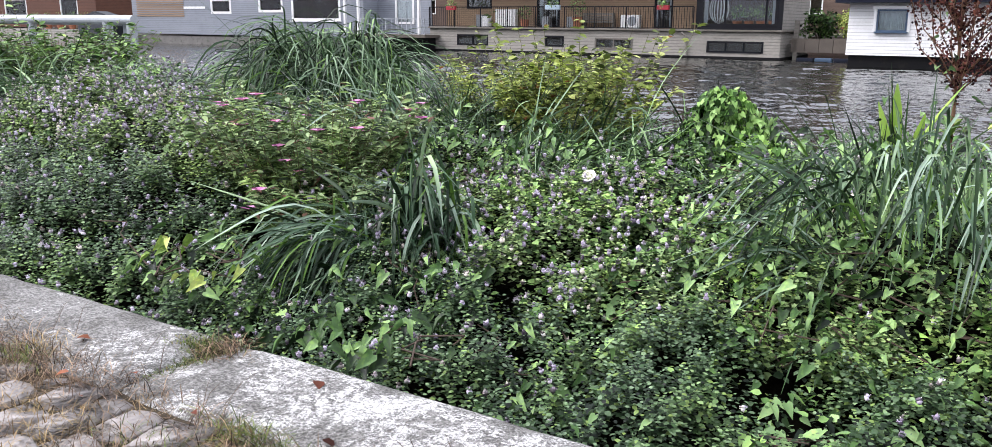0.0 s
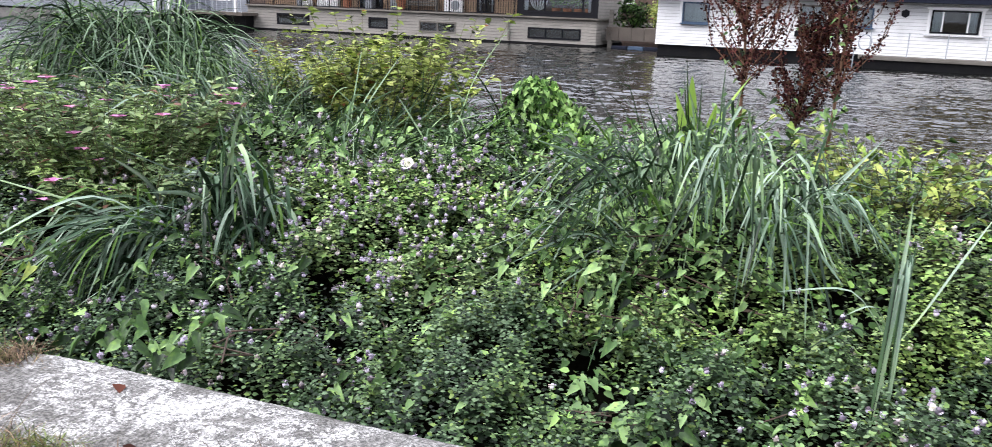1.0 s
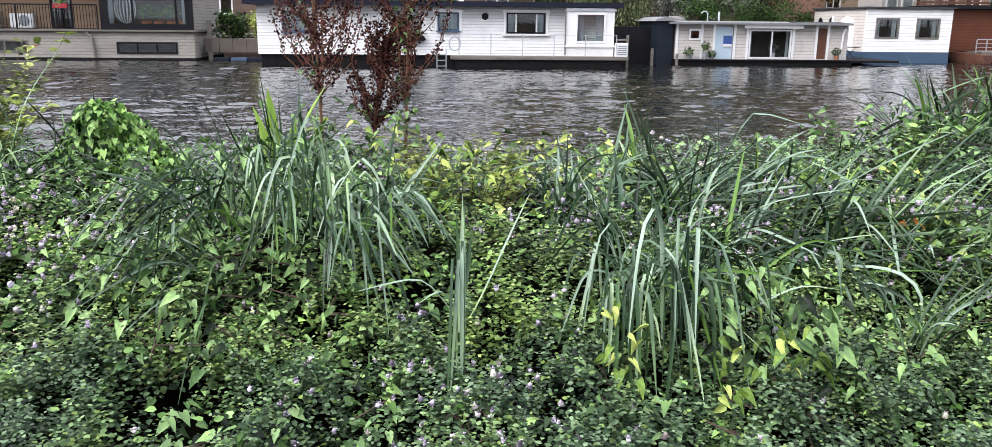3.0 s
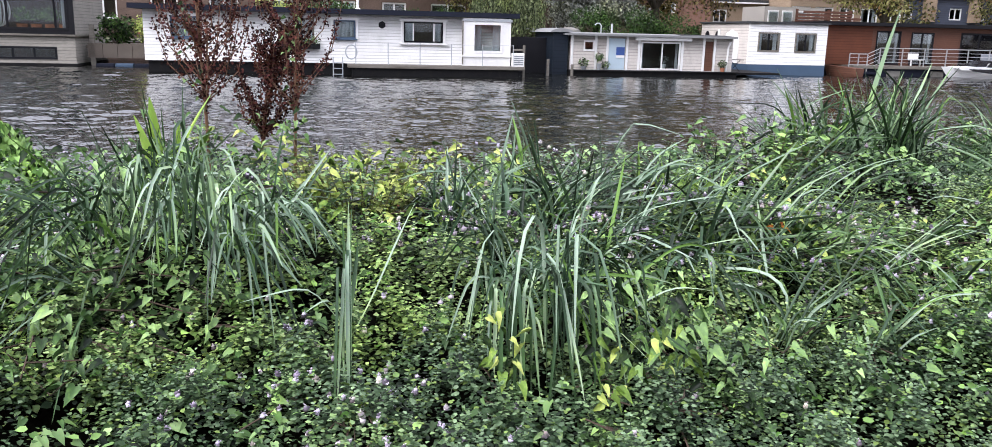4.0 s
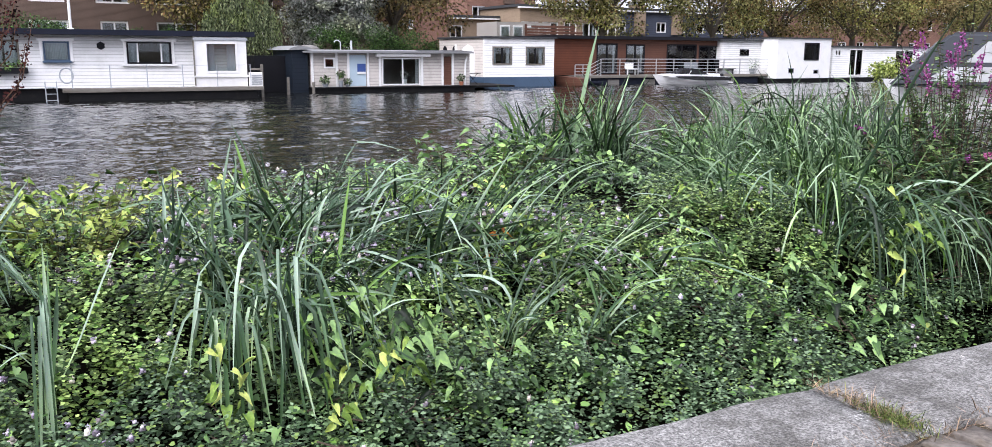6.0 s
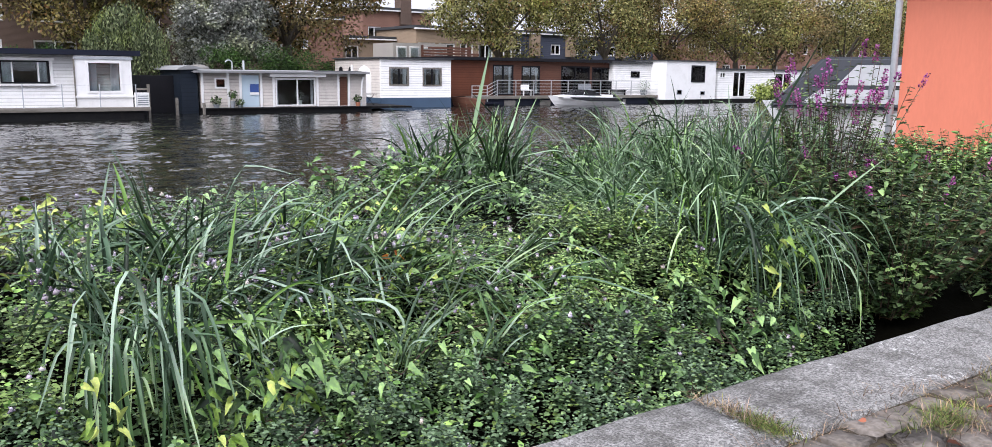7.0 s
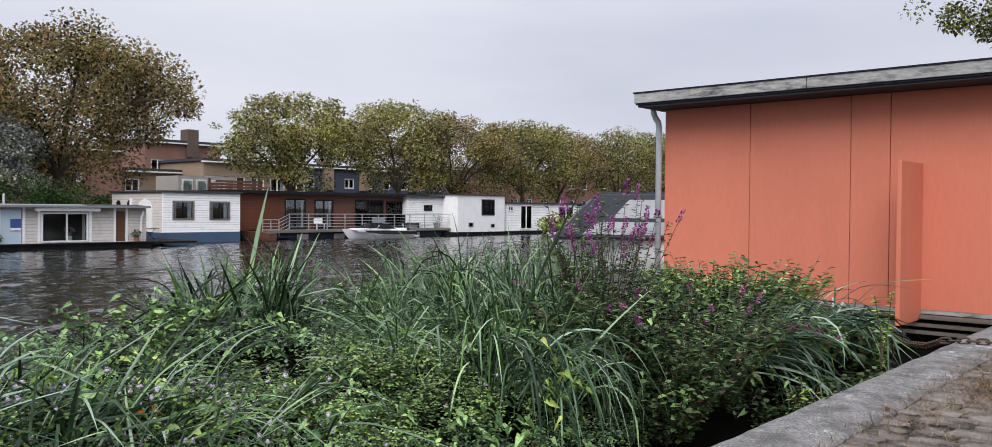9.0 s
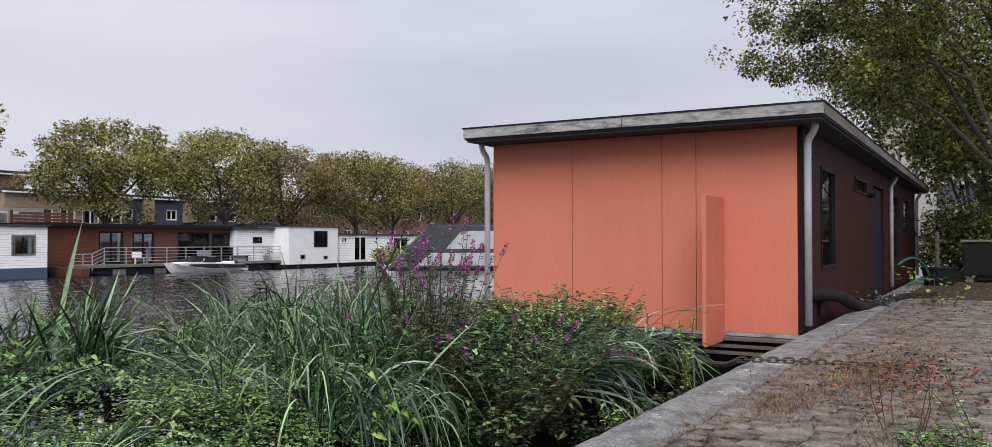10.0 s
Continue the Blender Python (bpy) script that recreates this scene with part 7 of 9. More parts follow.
def flower_heads(tips, stem, share, size, seed):
    rng = np.random.default_rng(seed)
    patchy = np.clip(0.30 + 0.9 * np.clip((-2.0 - tips[:, 0]) / 0.8, 0, 1) + 1.5 * ROLL(tips[:, 0] * 0.7 + 3, tips[:, 1]) + 0.7 * np.exp(-((tips[:, 0] + 0.5) ** 2 + (tips[:, 1] - 1.5) ** 2) / 0.8) - 0.16 * np.clip(tips[:, 0] - 1.2, 0, 4), 0.05, 1)
    ok = rng.random(len(tips)) < share * patchy
    t, s = tips[ok], stem[ok]
    ico = bmesh.new()
    bmesh.ops.create_icosphere(ico, subdivisions=1, radius=1.0)
    iv = np.array([v.co[:] for v in ico.verts])
    jf = np.array([[v.index for v in f.verts] for f in ico.faces])
    ico.free()
    vs, fs, off = [], [], 0
    for lift, rad in ((0.45, 1.0), (1.35, 0.72)):
        r = size * rad * (0.75 + 0.5 * rng.random(len(t)))
        rough = 1 + 0.22 * rng.normal(size=(len(t), len(iv), 1))
        v = (t - s * size * 0.5 + s * size * lift)[:, None] + iv[None] * r[:, None, None] * rough * np.array([1, 1, 0.9])
        f = jf[None] + (np.arange(len(t)) * len(iv))[:, None, None] + off
        vs.append(v.reshape(-1, 3))
        fs.append(f.reshape(-1, 3))
        off += v.shape[0] * v.shape[1]
    # Ragged little petals round each head.
    k = 7
    d = unit(rng.normal(size=(len(t) * k, 3)) + np.array([0, 0, 0.3]))
    pl = np.repeat(t + s * size * 0.6, k, 0) + d * size * 0.8
    v, f = spread(LEAF4_V, LEAF4_F, pl, d, rng.normal(size=d.shape), size * 0.75)
    vs.append(v)
    fs.append(f + off)
    tagged(arrays("mint_flowers", np.concatenate(vs), np.concatenate(fs), MINTFLOWER), "pale lilac round mint flower heads", "flowers", kind="stuff")


flower_heads(*heads[0], 0.13, 0.0095, 5)
flower_heads(*heads[1], 0.36, 0.0104, 7)
flower_heads(*heads[2], 0.17, 0.0105, 6)


# -- sedges: tufts of long arching blades --
def blades(rng, n, base, radius, length, rise, bend, width, heading=None, fan=math.pi, segs=10, where=(0.2, 0.65), sharp=(0.015, 0.12), sway=0.16, sheaf=5, stiff=0.1):
    """n blades from a tuft, in sheaves that lie nearly alongside. rise: first elevation in degrees; bend: by how much each
    turns over, at the share of its length in where, as suddenly as sharp says. Returns a grid (n, points, 3 across)."""
    m = max(1, math.ceil(n / sheaf))
    of = rng.integers(0, m, n)
    a0 = rng.uniform(-fan, fan, m)[of] + rng.normal(size=n) * min(0.20, fan * 0.3) + (heading if heading is not None else 0.0)
    q, ra = (np.sqrt(rng.random(m)) * radius)[of], rng.uniform(0, 2 * math.pi, m)[of]
    near = rng.normal(size=(n, 2)) * min(0.035, radius * 0.3)
    root = np.stack([base[0] + np.cos(ra) * q + near[:, 0], base[1] + np.sin(ra) * q + near[:, 1], np.full(n, base[2]) + 0.04 * rng.normal(size=n)], 1)
    e0 = np.radians(np.clip(rng.uniform(*rise, m)[of] + rng.normal(size=n) * min(5, rise[1] - rise[0]), -10, 90))
    b = np.radians(rng.uniform(*bend, m)[of] + rng.normal(size=n) * min(11, (bend[1] - bend[0]) * 0.5))
    loose = rng.random(n) < 0.25
    a0 = np.where(loose, a0 + rng.normal(size=n) * min(0.8, fan), a0)
    b = np.where(rng.random(n) < stiff, b * rng.uniform(0.05, 0.45, n), b)
    ln = rng.uniform(*length, n) * (0.45 + 0.6 * rng.random(n) ** 0.6)
    w = rng.uniform(*width, n)
    at_u, how = np.clip(rng.uniform(*where, m)[of] + rng.normal(size=n) * 0.05, 0.05, 0.95), rng.uniform(*sharp, n)
    curl = rng.normal(size=m)[of] * sway + rng.normal(size=n) * sway * 0.4
    roll = rng.normal(size=m)[of] * 0.5 + rng.normal(size=n) * 0.25
    twist = rng.normal(size=n) * 0.6
    low = 1 / (1 + np.exp(at_u / how))
    pts, dirs, p = [root], [], root
    for k in range(segs):
        u = (k + 0.5) / segs
        e = np.maximum(e0 - b * (1 / (1 + np.exp((at_u - u) / how)) - low) - 0.10 * u, -1.52)
        a = a0 + curl * u
        d = np.stack([np.cos(e) * np.cos(a), np.cos(e) * np.sin(a), np.sin(e)], 1)
        p = p + d * (ln / segs)[:, None]
        pts.append(p)
        dirs.append(d)
    dirs.append(dirs[-1])
    pts, dirs = np.stack(pts, 1), np.stack(dirs, 1)
    a_side = np.stack([-np.sin(a0), np.cos(a0), np.zeros(n)], 1)
    up = np.cross(a_side[:, None], dirs)
    u = np.linspace(0, 1, segs + 1)
    ang = roll[:, None] + twist[:, None] * u[None]
    side = a_side[:, None] * np.cos(ang)[..., None] + up * np.sin(ang)[..., None]
    crease = np.cross(dirs, side)
    prof = (0.65 + 0.35 * np.minimum(u / 0.25, 1)) * np.where(u < 0.6, 1, 1 - (np.maximum(u - 0.6, 0) / 0.4) ** 1.8 * 0.9)
    ww = w[:, None, None] * prof[None, :, None] / 2
    left, right = pts - side * ww + crease * ww * 0.5, pts + side * ww + crease * ww * 0.5
    return np.stack([left, pts, right], 2)


def blade_faces(n, m):
    one = [(k * 3 + c, k * 3 + c + 1, k * 3 + c + 4, k * 3 + c + 3) for k in range(m - 1) for c in (0, 1)]
    return (np.array(one)[None] + (np.arange(n) * m * 3)[:, None, None]).reshape(-1, 4)


def sedge(name, label, material, seed, *sets, category="sedge", apart=90):
    """A tuft: its first blades, as many as apart says, are parts of their own, the rest is one mass."""
    rng = np.random.default_rng(seed)
    t = thing(name, sets[0]["base"], label, category)
    grids = [blades(rng, **s) for s in sets]
    whole = np.concatenate(grids)
    m = whole.shape[1]
    for g in whole[:apart]:
        arrays("blade", g.reshape(-1, 3), blade_faces(1, m), material, t, smooth=True)
    rest = whole[apart:]
    if len(rest):
        tagged(arrays("blade_mass", rest.reshape(-1, 3), blade_faces(len(rest), m), material, t, smooth=True), kind="stuff")
    return t


def at(x, y, up=0.0):
    return (x, y, float(bed_height(x, y)) - 0.12 + up)


W1, W2 = (0.007, 0.014), (0.011, 0.021)
SOUTH = math.radians(-90)
sedge("sedge_tuft", "large dome of dark arching sedge blades", SEDGE, 101,
      dict(n=1500, base=at(-3.20, 3.05, 0.16), radius=0.44, length=(0.75, 1.05), rise=(50, 89), bend=(95, 160), width=W1, where=(0.38, 0.60), sharp=(0.03, 0.14), sway=0.4, stiff=0.0, sheaf=4),
      dict(n=900, base=at(-2.85, 2.9, 0.16), radius=0.38, length=(0.7, 1.0), rise=(45, 86), bend=(95, 165), width=W1, heading=SOUTH, fan=1.9, where=(0.32, 0.58), sharp=(0.02, 0.12), sway=0.4, stiff=0.0, sheaf=4),
      dict(n=90, base=at(-3.5, 3.0), radius=0.2, length=(0.8, 1.2), rise=(45, 80), bend=(60, 120), width=(0.005, 0.008), heading=math.radians(190), fan=0.7))
sedge("sedge_tuft", "pale sedge lying over in long sweeps", SEDGEPALE, 102,
      dict(n=300, base=at(-2.1, 2.35, 0.08), radius=0.34, length=(0.6, 1.0), rise=(30, 70), bend=(40, 110), width=W1, heading=math.radians(185), fan=0.8))
sedge("sedge_tuft", "grey-green sedge hanging towards the quay", SEDGEPALE, 103,
      dict(n=230, base=at(-1.42, 1.30, 0.16), radius=0.20, length=(0.55, 0.95), rise=(5, 45), bend=(50, 95), width=W1, heading=math.radians(-104), fan=0.42, where=(0.15, 0.5)),
      dict(n=150, base=at(-1.20, 1.48, 0.12), radius=0.24, length=(0.45, 0.8), rise=(45, 88), bend=(90, 170), width=W2, heading=math.radians(-70), fan=1.0), apart=60)
sedge("sedge_tuft", "low fine sedge in loose sweeps", SEDGE, 104,
      dict(n=380, base=at(-5.4, 2.3), radius=0.7, length=(0.5, 0.9), rise=(25, 80), bend=(40, 130), width=W1, heading=math.radians(180), fan=1.6),
      dict(n=200, base=at(-6.6, 2.6), radius=0.7, length=(0.5, 0.9), rise=(30, 85), bend=(40, 130), width=W1))
sedge("sedge_tuft", "fine upright sedge between herbs", SEDGE, 105,
      dict(n=300, base=at(-2.0, 3.3), radius=0.45, length=(0.5, 0.8), rise=(50, 89), bend=(10, 120), width=(0.005, 0.009)),
      dict(n=330, base=at(-1.1, 2.75), radius=0.5, length=(0.45, 0.85), rise=(15, 75), bend=(20, 110), width=W1, heading=math.radians(20), fan=1.5),
      dict(n=90, base=at(-0.6, 3.0), radius=0.4, length=(0.4, 0.7), rise=(60, 88), bend=(20, 120), width=W1))
sedge("sedge_tuft", "large grey-green sedge with blades drooping all round", SEDGEPALE, 106,
      dict(n=70, base=(0.62, 1.85, 0.20), radius=0.26, length=(0.45, 0.72), rise=(35, 75), bend=(85, 140), width=(0.008, 0.014), heading=math.radians(-125), fan=0.75, where=(0.22, 0.5), sharp=(0.02, 0.10), stiff=0.04, sheaf=4),
      dict(n=80, base=(1.05, 1.82, 0.16), radius=0.30, length=(0.45, 0.75), rise=(25, 70), bend=(80, 130), width=(0.008, 0.014), heading=math.radians(-58), fan=0.7, where=(0.22, 0.5), sharp=(0.02, 0.10), stiff=0.04, sheaf=4),
      dict(n=60, base=(0.80, 2.00, 0.18), radius=0.36, length=(0.4, 0.75), rise=(55, 88), bend=(110, 170), width=(0.008, 0.014), heading=SOUTH, fan=2.0, where=(0.33, 0.58), sharp=(0.01, 0.08)),
      dict(n=44, base=at(0.55, 1.85, 0.10), radius=0.2, length=(0.45, 0.75), rise=(20, 55), bend=(40, 110), width=(0.007, 0.012), heading=math.radians(-140), fan=0.5, where=(0.3, 0.7), sharp=(0.02, 0.10)),
      dict(n=90, base=at(0.9, 2.25, 0.05), radius=0.45, length=(0.35, 0.62), rise=(55, 90), bend=(10, 120), width=W1), apart=90)
sedge("sedge_tuft", "dark sedge with straight blades by the dock plant", SEDGE, 107,
      dict(n=150, base=at(0.6, 2.9), radius=0.28, length=(0.4, 0.75), rise=(60, 90), bend=(0, 90), width=W1),
      dict(n=16, base=at(0.2, 3.3), radius=0.15, length=(0.6, 0.9), rise=(45, 75), bend=(40, 100), width=(0.004, 0.006), heading=math.radians(150), fan=1.0))
sedge("flag_iris", "broad upright pale green flag leaves", SEDGELIME, 108,
      dict(n=6, base=at(0.56, 3.2, 0.0), radius=0.06, length=(0.55, 0.85), rise=(70, 90), bend=(0, 16), width=(0.04, 0.06)), category="flag iris", apart=6)
sedge("flag_iris", "two tall broad green flag leaves above the sedge", SEDGE, 121,
      dict(n=1, base=(5.08, 3.70, -0.05), radius=0.01, length=(1.28, 1.30), rise=(79, 80), bend=(0, 2), width=(0.034, 0.038), heading=0.0, fan=0.05),
      dict(n=1, base=(5.30, 3.65, -0.05), radius=0.01, length=(0.95, 1.0), rise=(70, 72), bend=(4, 8), width=(0.030, 0.034), heading=0.1, fan=0.05), category="flag iris", apart=2)
sedge("sedge_tuft", "slim tuft of blunt pale sedge blades bent sharply down", SEDGEPALE, 109,
      dict(n=9, base=(1.50, 1.24, 0.12), radius=0.025, length=(0.58, 0.76), rise=(40, 62), bend=(126, 146), width=(0.010, 0.014), heading=SOUTH, fan=0.25, where=(0.10, 0.20), sharp=(0.012, 0.03), sway=0.08, stiff=0.0, sheaf=3),
      dict(n=3, base=(1.47, 1.30, -0.06), radius=0.03, length=(0.36, 0.5), rise=(45, 62), bend=(50, 90), width=(0.008, 0.012), heading=math.radians(-140), fan=0.35, where=(0.35, 0.6), sharp=(0.04, 0.1)),
      dict(n=5, base=(1.52, 1.32, -0.14), radius=0.04, length=(0.52, 0.66), rise=(72, 90), bend=(0, 14), width=(0.010, 0.015)), apart=16)
sedge("sedge_tuft", "fountain of pale sedge blades hanging towards the quay", SEDGEPALE, 110,
      dict(n=34, base=(2.14, 1.24, 0.12), radius=0.18, length=(0.55, 0.80), rise=(25, 58), bend=(112, 136), width=(0.009, 0.015), heading=SOUTH, fan=0.75, where=(0.10, 0.26), sharp=(0.012, 0.05), sway=0.12, stiff=0.0, sheaf=3),
      dict(n=24, base=(2.22, 1.36, -0.08), radius=0.24, length=(0.8, 1.1), rise=(62, 86), bend=(135, 170), width=(0.009, 0.015), heading=math.radians(-90), fan=1.0, where=(0.30, 0.50), sharp=(0.012, 0.07), sway=0.2, stiff=0.0),
      dict(n=26, base=(2.34, 1.36, 0.0), radius=0.2, length=(0.4, 0.70), rise=(15, 55), bend=(40, 100), width=(0.008, 0.013), heading=math.radians(-50), fan=0.6, where=(0.35, 0.7), sharp=(0.03, 0.10)),
      dict(n=20, base=(2.16, 1.34, 0.0), radius=0.14, length=(0.35, 0.62), rise=(15, 60), bend=(50, 110), width=(0.008, 0.013), heading=math.radians(-125), fan=0.5, where=(0.35, 0.7), sharp=(0.03, 0.10)),
      dict(n=80, base=at(2.3, 1.80, 0.06), radius=0.34, length=(0.4, 0.70), rise=(45, 90), bend=(20, 150), width=(0.007, 0.014), where=(0.4, 0.8), sharp=(0.02, 0.10)), apart=104)
sedge("sedge_tuft", "upright green sedge behind the fountain", SEDGEPALE, 111,
      dict(n=240, base=at(2.4, 2.5), radius=0.5, length=(0.35, 0.66), rise=(50, 90), bend=(0, 130), width=W2),
      dict(n=190, base=at(2.9, 2.2), radius=0.5, length=(0.45, 0.8), rise=(15, 80), bend=(20, 140), width=W2),
      dict(n=5, base=at(2.7, 3.3), radius=0.1, length=(0.45, 0.62), rise=(80, 90), bend=(0, 20), width=W1))
sedge("sedge_tuft", "pale sedge lying flat in long sweeps", SEDGEPALE, 112,
      dict(n=260, base=at(3.1, 2.2, 0.02), radius=0.6, length=(0.5, 0.95), rise=(5, 60), bend=(0, 90), width=(0.007, 0.015), heading=math.radians(-40), fan=1.3),
      dict(n=220, base=at(4.0, 2.0, 0.02), radius=0.5, length=(0.45, 0.85), rise=(5, 55), bend=(0, 90), width=(0.006, 0.013), heading=math.radians(-50), fan=1.2),
      dict(n=90, base=at(3.5, 1.6, 0.02), radius=0.4, length=(0.3, 0.6), rise=(10, 80), bend=(20, 150), width=W1, heading=math.radians(-50), fan=1.5))
sedge("sedge_tuft", "bright lime green young sedge", SEDGELIME, 113,
      dict(n=90, base=at(3.25, 2.5), radius=0.28, length=(0.25, 0.45), rise=(60, 90), bend=(0, 60), width=W1))
sedge("sedge_tuft", "tall upright sedge at the water's edge", SEDGE, 114,
      dict(n=380, base=at(5.0, 3.6), radius=0.50, length=(0.5, 0.85), rise=(58, 90), bend=(0, 110), width=W2),
      dict(n=200, base=at(5.7, 3.5), radius=0.45, length=(0.5, 0.8), rise=(20, 75), bend=(30, 110), width=W1))
sedge("sedge_tuft", "dense mass of long dark sedge blades", SEDGE, 115,
      dict(n=700, base=at(6.3, 2.7), radius=0.8, length=(0.55, 1.0), rise=(40, 89), bend=(20, 160), width=W1, heading=math.radians(170), fan=2.4, where=(0.3, 0.8)),
      dict(n=560, base=at(7.3, 3.0), radius=0.85, length=(0.55, 0.95), rise=(55, 90), bend=(0, 130), width=W1, where=(0.3, 0.9)),
      dict(n=330, base=at(5.6, 2.2), radius=0.5, length=(0.5, 0.9), rise=(25, 80), bend=(40, 150), width=W1, heading=math.radians(200), fan=1.4))
sedge("sedge_tuft", "arching sedge with pale blades hanging into dark water", SEDGEPALE, 116,
      dict(n=20, base=(5.50, 1.50, -0.06), radius=0.2, length=(1.0, 1.5), rise=(58, 82), bend=(125, 165), width=(0.011, 0.019), heading=math.radians(-125), fan=0.9, where=(0.36, 0.52), sharp=(0.07, 0.2), sheaf=5),
      dict(n=16, base=(5.75, 1.45, -0.06), radius=0.2, length=(0.9, 1.5), rise=(50, 80), bend=(110, 160), width=(0.009, 0.015), heading=math.radians(-75), fan=0.7, where=(0.36, 0.55), sharp=(0.08, 0.2), sheaf=4), apart=26)
sedge("sedge_tuft", "dark sedge hanging into the water by the quay", SEDGE, 117,
      dict(n=85, base=(5.75, 1.55, -0.10), radius=0.40, length=(0.7, 1.15), rise=(50, 88), bend=(120, 172), width=(0.008, 0.015), heading=math.radians(-100), fan=1.3, where=(0.35, 0.55), sharp=(0.06, 0.2)),
      dict(n=70, base=(6.35, 1.65, -0.10), radius=0.35, length=(0.8, 1.2), rise=(50, 88), bend=(110, 172), width=W1, heading=SOUTH, fan=1.2, where=(0.35, 0.55), sharp=(0.06, 0.2)))
sedge("sedge_tuft", "pale sedge arching over the coping", SEDGEPALE, 118,
      dict(n=26, base=(7.8, 1.22, 0.0), radius=0.16, length=(0.95, 1.3), rise=(14, 46), bend=(60, 115), width=(0.012, 0.02), heading=SOUTH, fan=0.35, where=(0.5, 0.8), sharp=(0.06, 0.16), stiff=0.0),
      dict(n=30, base=(7.75, 1.2, -0.08), radius=0.2, length=(0.8, 1.2), rise=(-5, 35), bend=(40, 90), width=(0.010, 0.018), heading=SOUTH, fan=0.4, where=(0.4, 0.8), sharp=(0.06, 0.16), stiff=0.0),
      dict(n=130, base=at(9.0, 1.1, 0.2), radius=0.45, length=(0.5, 0.88), rise=(15, 55), bend=(50, 120), width=W2, heading=math.radians(-40), fan=1.0, stiff=0.0),
      dict(n=160, base=at(8.4, 1.3, 0.15), radius=0.5, length=(0.5, 0.95), rise=(25, 80), bend=(40, 140), width=W1, heading=math.radians(-60), fan=1.6, stiff=0.0))
sedge("sedge_tuft", "thin sedge mixed into the mint", SEDGE, 119,
      *[dict(n=16, base=at(x, y), radius=0.25, length=(0.25, 0.5), rise=(25, 85), bend=(10, 130), width=(0.005, 0.010)) for x, y in
        ((-0.2, 2.4), (0.2, 3.2), (1.8, 2.2), (1.6, 3.2), (3.6, 3.1), (4.4, 2.8), (4.7, 2.0), (-4.2, 1.6), (-3.5, 3.9), (-0.9, 3.6), (3.8, 1.6), (5.2, 2.3), (-6, 3.5), (2.0, 3.6), (4.9, 1.3), (0.1, 1.7))])


# -- herbs with upright stems --
def herb(name, label, category, x, y, radius, height, stems, leaf_mat, stem_mat, seed, leaf=0.05, per=16, template=None, faces=None, lean=0.25, z=None, droop=0.2, stem_r=0.004, fill=1.0, flowers=None):
    """Stems that lean out of one root, each with leaves all the way up; flowers(tips, dirs, parent) may crown them."""
    rng = np.random.default_rng(seed)
    z = at(x, y)[2] if z is None else z
    t = thing(name, (x, y, z), label, category)
    bm = bmesh.new()
    P, A, N, tips, dirs = [], [], [], [], []
    for k in range(stems):
        a, q = rng.random() * 6.28, math.sqrt(rng.random()) * radius
        root = np.array([x + math.cos(a) * q * 0.6, y + math.sin(a) * q * 0.6, z])
        out = np.array([math.cos(a) * lean * (0.4 + q / radius), math.sin(a) * lean * (0.4 + q / radius), 1.0]) + rng.normal(size=3) * 0.08
        hgt = height * (0.65 + 0.35 * rng.random())
        mid = root + out * hgt * 0.5
        tip = mid + (out * 0.9 + rng.normal(size=3) * 0.12) * hgt * 0.5
        pipe(bm, [tuple(root), tuple(mid), tuple(tip)], stem_r, 5, taper=stem_r * 0.5)
        m = int(per * (0.7 + 0.6 * rng.random()))
        u = rng.random(m) * fill + (1 - fill)
        p = np.where(u[:, None] < 0.5, root + (mid - root) * (u * 2)[:, None], mid + (tip - mid) * (u * 2 - 1)[:, None])
        b = rng.random(m) * 6.28
        o = np.stack([np.cos(b), np.sin(b), 0.35 - droop + rng.normal(size=m) * 0.25], 1)
        P.append(p)
        A.append(o)
        N.append(np.tile([0, 0, 1.0], (m, 1)) + rng.normal(size=(m, 3)) * 0.3)
        tips.append(tip)
        dirs.append(unit(tip - mid))
    tagged(part("stem_mass", bm, stem_mat, t), kind="stuff")
    P, A, N = map(np.concatenate, (P, A, N))
    v, f = spread(LEAF7_V if template is None else template, LEAF7_F if faces is None else faces, P, A, N, leaf * (0.6 + 0.7 * rng.random(len(P))))
    tagged(arrays("foliage_mass", v, f, leaf_mat, t), kind="stuff")
    if flowers:
        flowers(np.array(tips), np.array(dirs), t, rng)
    return t


def spikes(share, length, radius, material, per=70):
    def make(tips, dirs, parent, rng):
        for tip, d in zip(tips, dirs):
            if rng.random() > share:
                continue
            ln = length * (0.55 + 0.7 * rng.random())
            u = rng.random(per)
            a = rng.random(per) * 6.28
            side = np.stack([np.cos(a), np.sin(a), rng.normal(size=per) * 0.3 + 0.2], 1)
            p = tip + d * (u * ln - ln * 0.15)[:, None] + side * (radius * (1 - 0.6 * u))[:, None] * 0.5
            v, f = spread(LEAF4_V, LEAF4_F, p, side, rng.normal(size=(per, 3)), 0.016 * (0.7 + 0.6 * rng.random(per)), 1.2)
            arrays("flower_spike", v, f, material, parent, "magenta flower spike")
    return make


def blooms(share, size, material, label):
    def make(tips, dirs, parent, rng):
        for tip, d in zip(tips, dirs):
            if rng.random() > share:
                continue
            k = 5
            a = np.arange(k) * 6.28 / k + rng.random()
            out = np.stack([np.cos(a), np.sin(a), np.full(k, 0.35)], 1)
            v, f = spread(LEAF7_V, LEAF7_F, np.tile(tip, (k, 1)), out, np.tile([0, 0, 1.0], (k, 1)), size, 1.3)
            arrays("flower", v, f, material, parent, label)
    return make


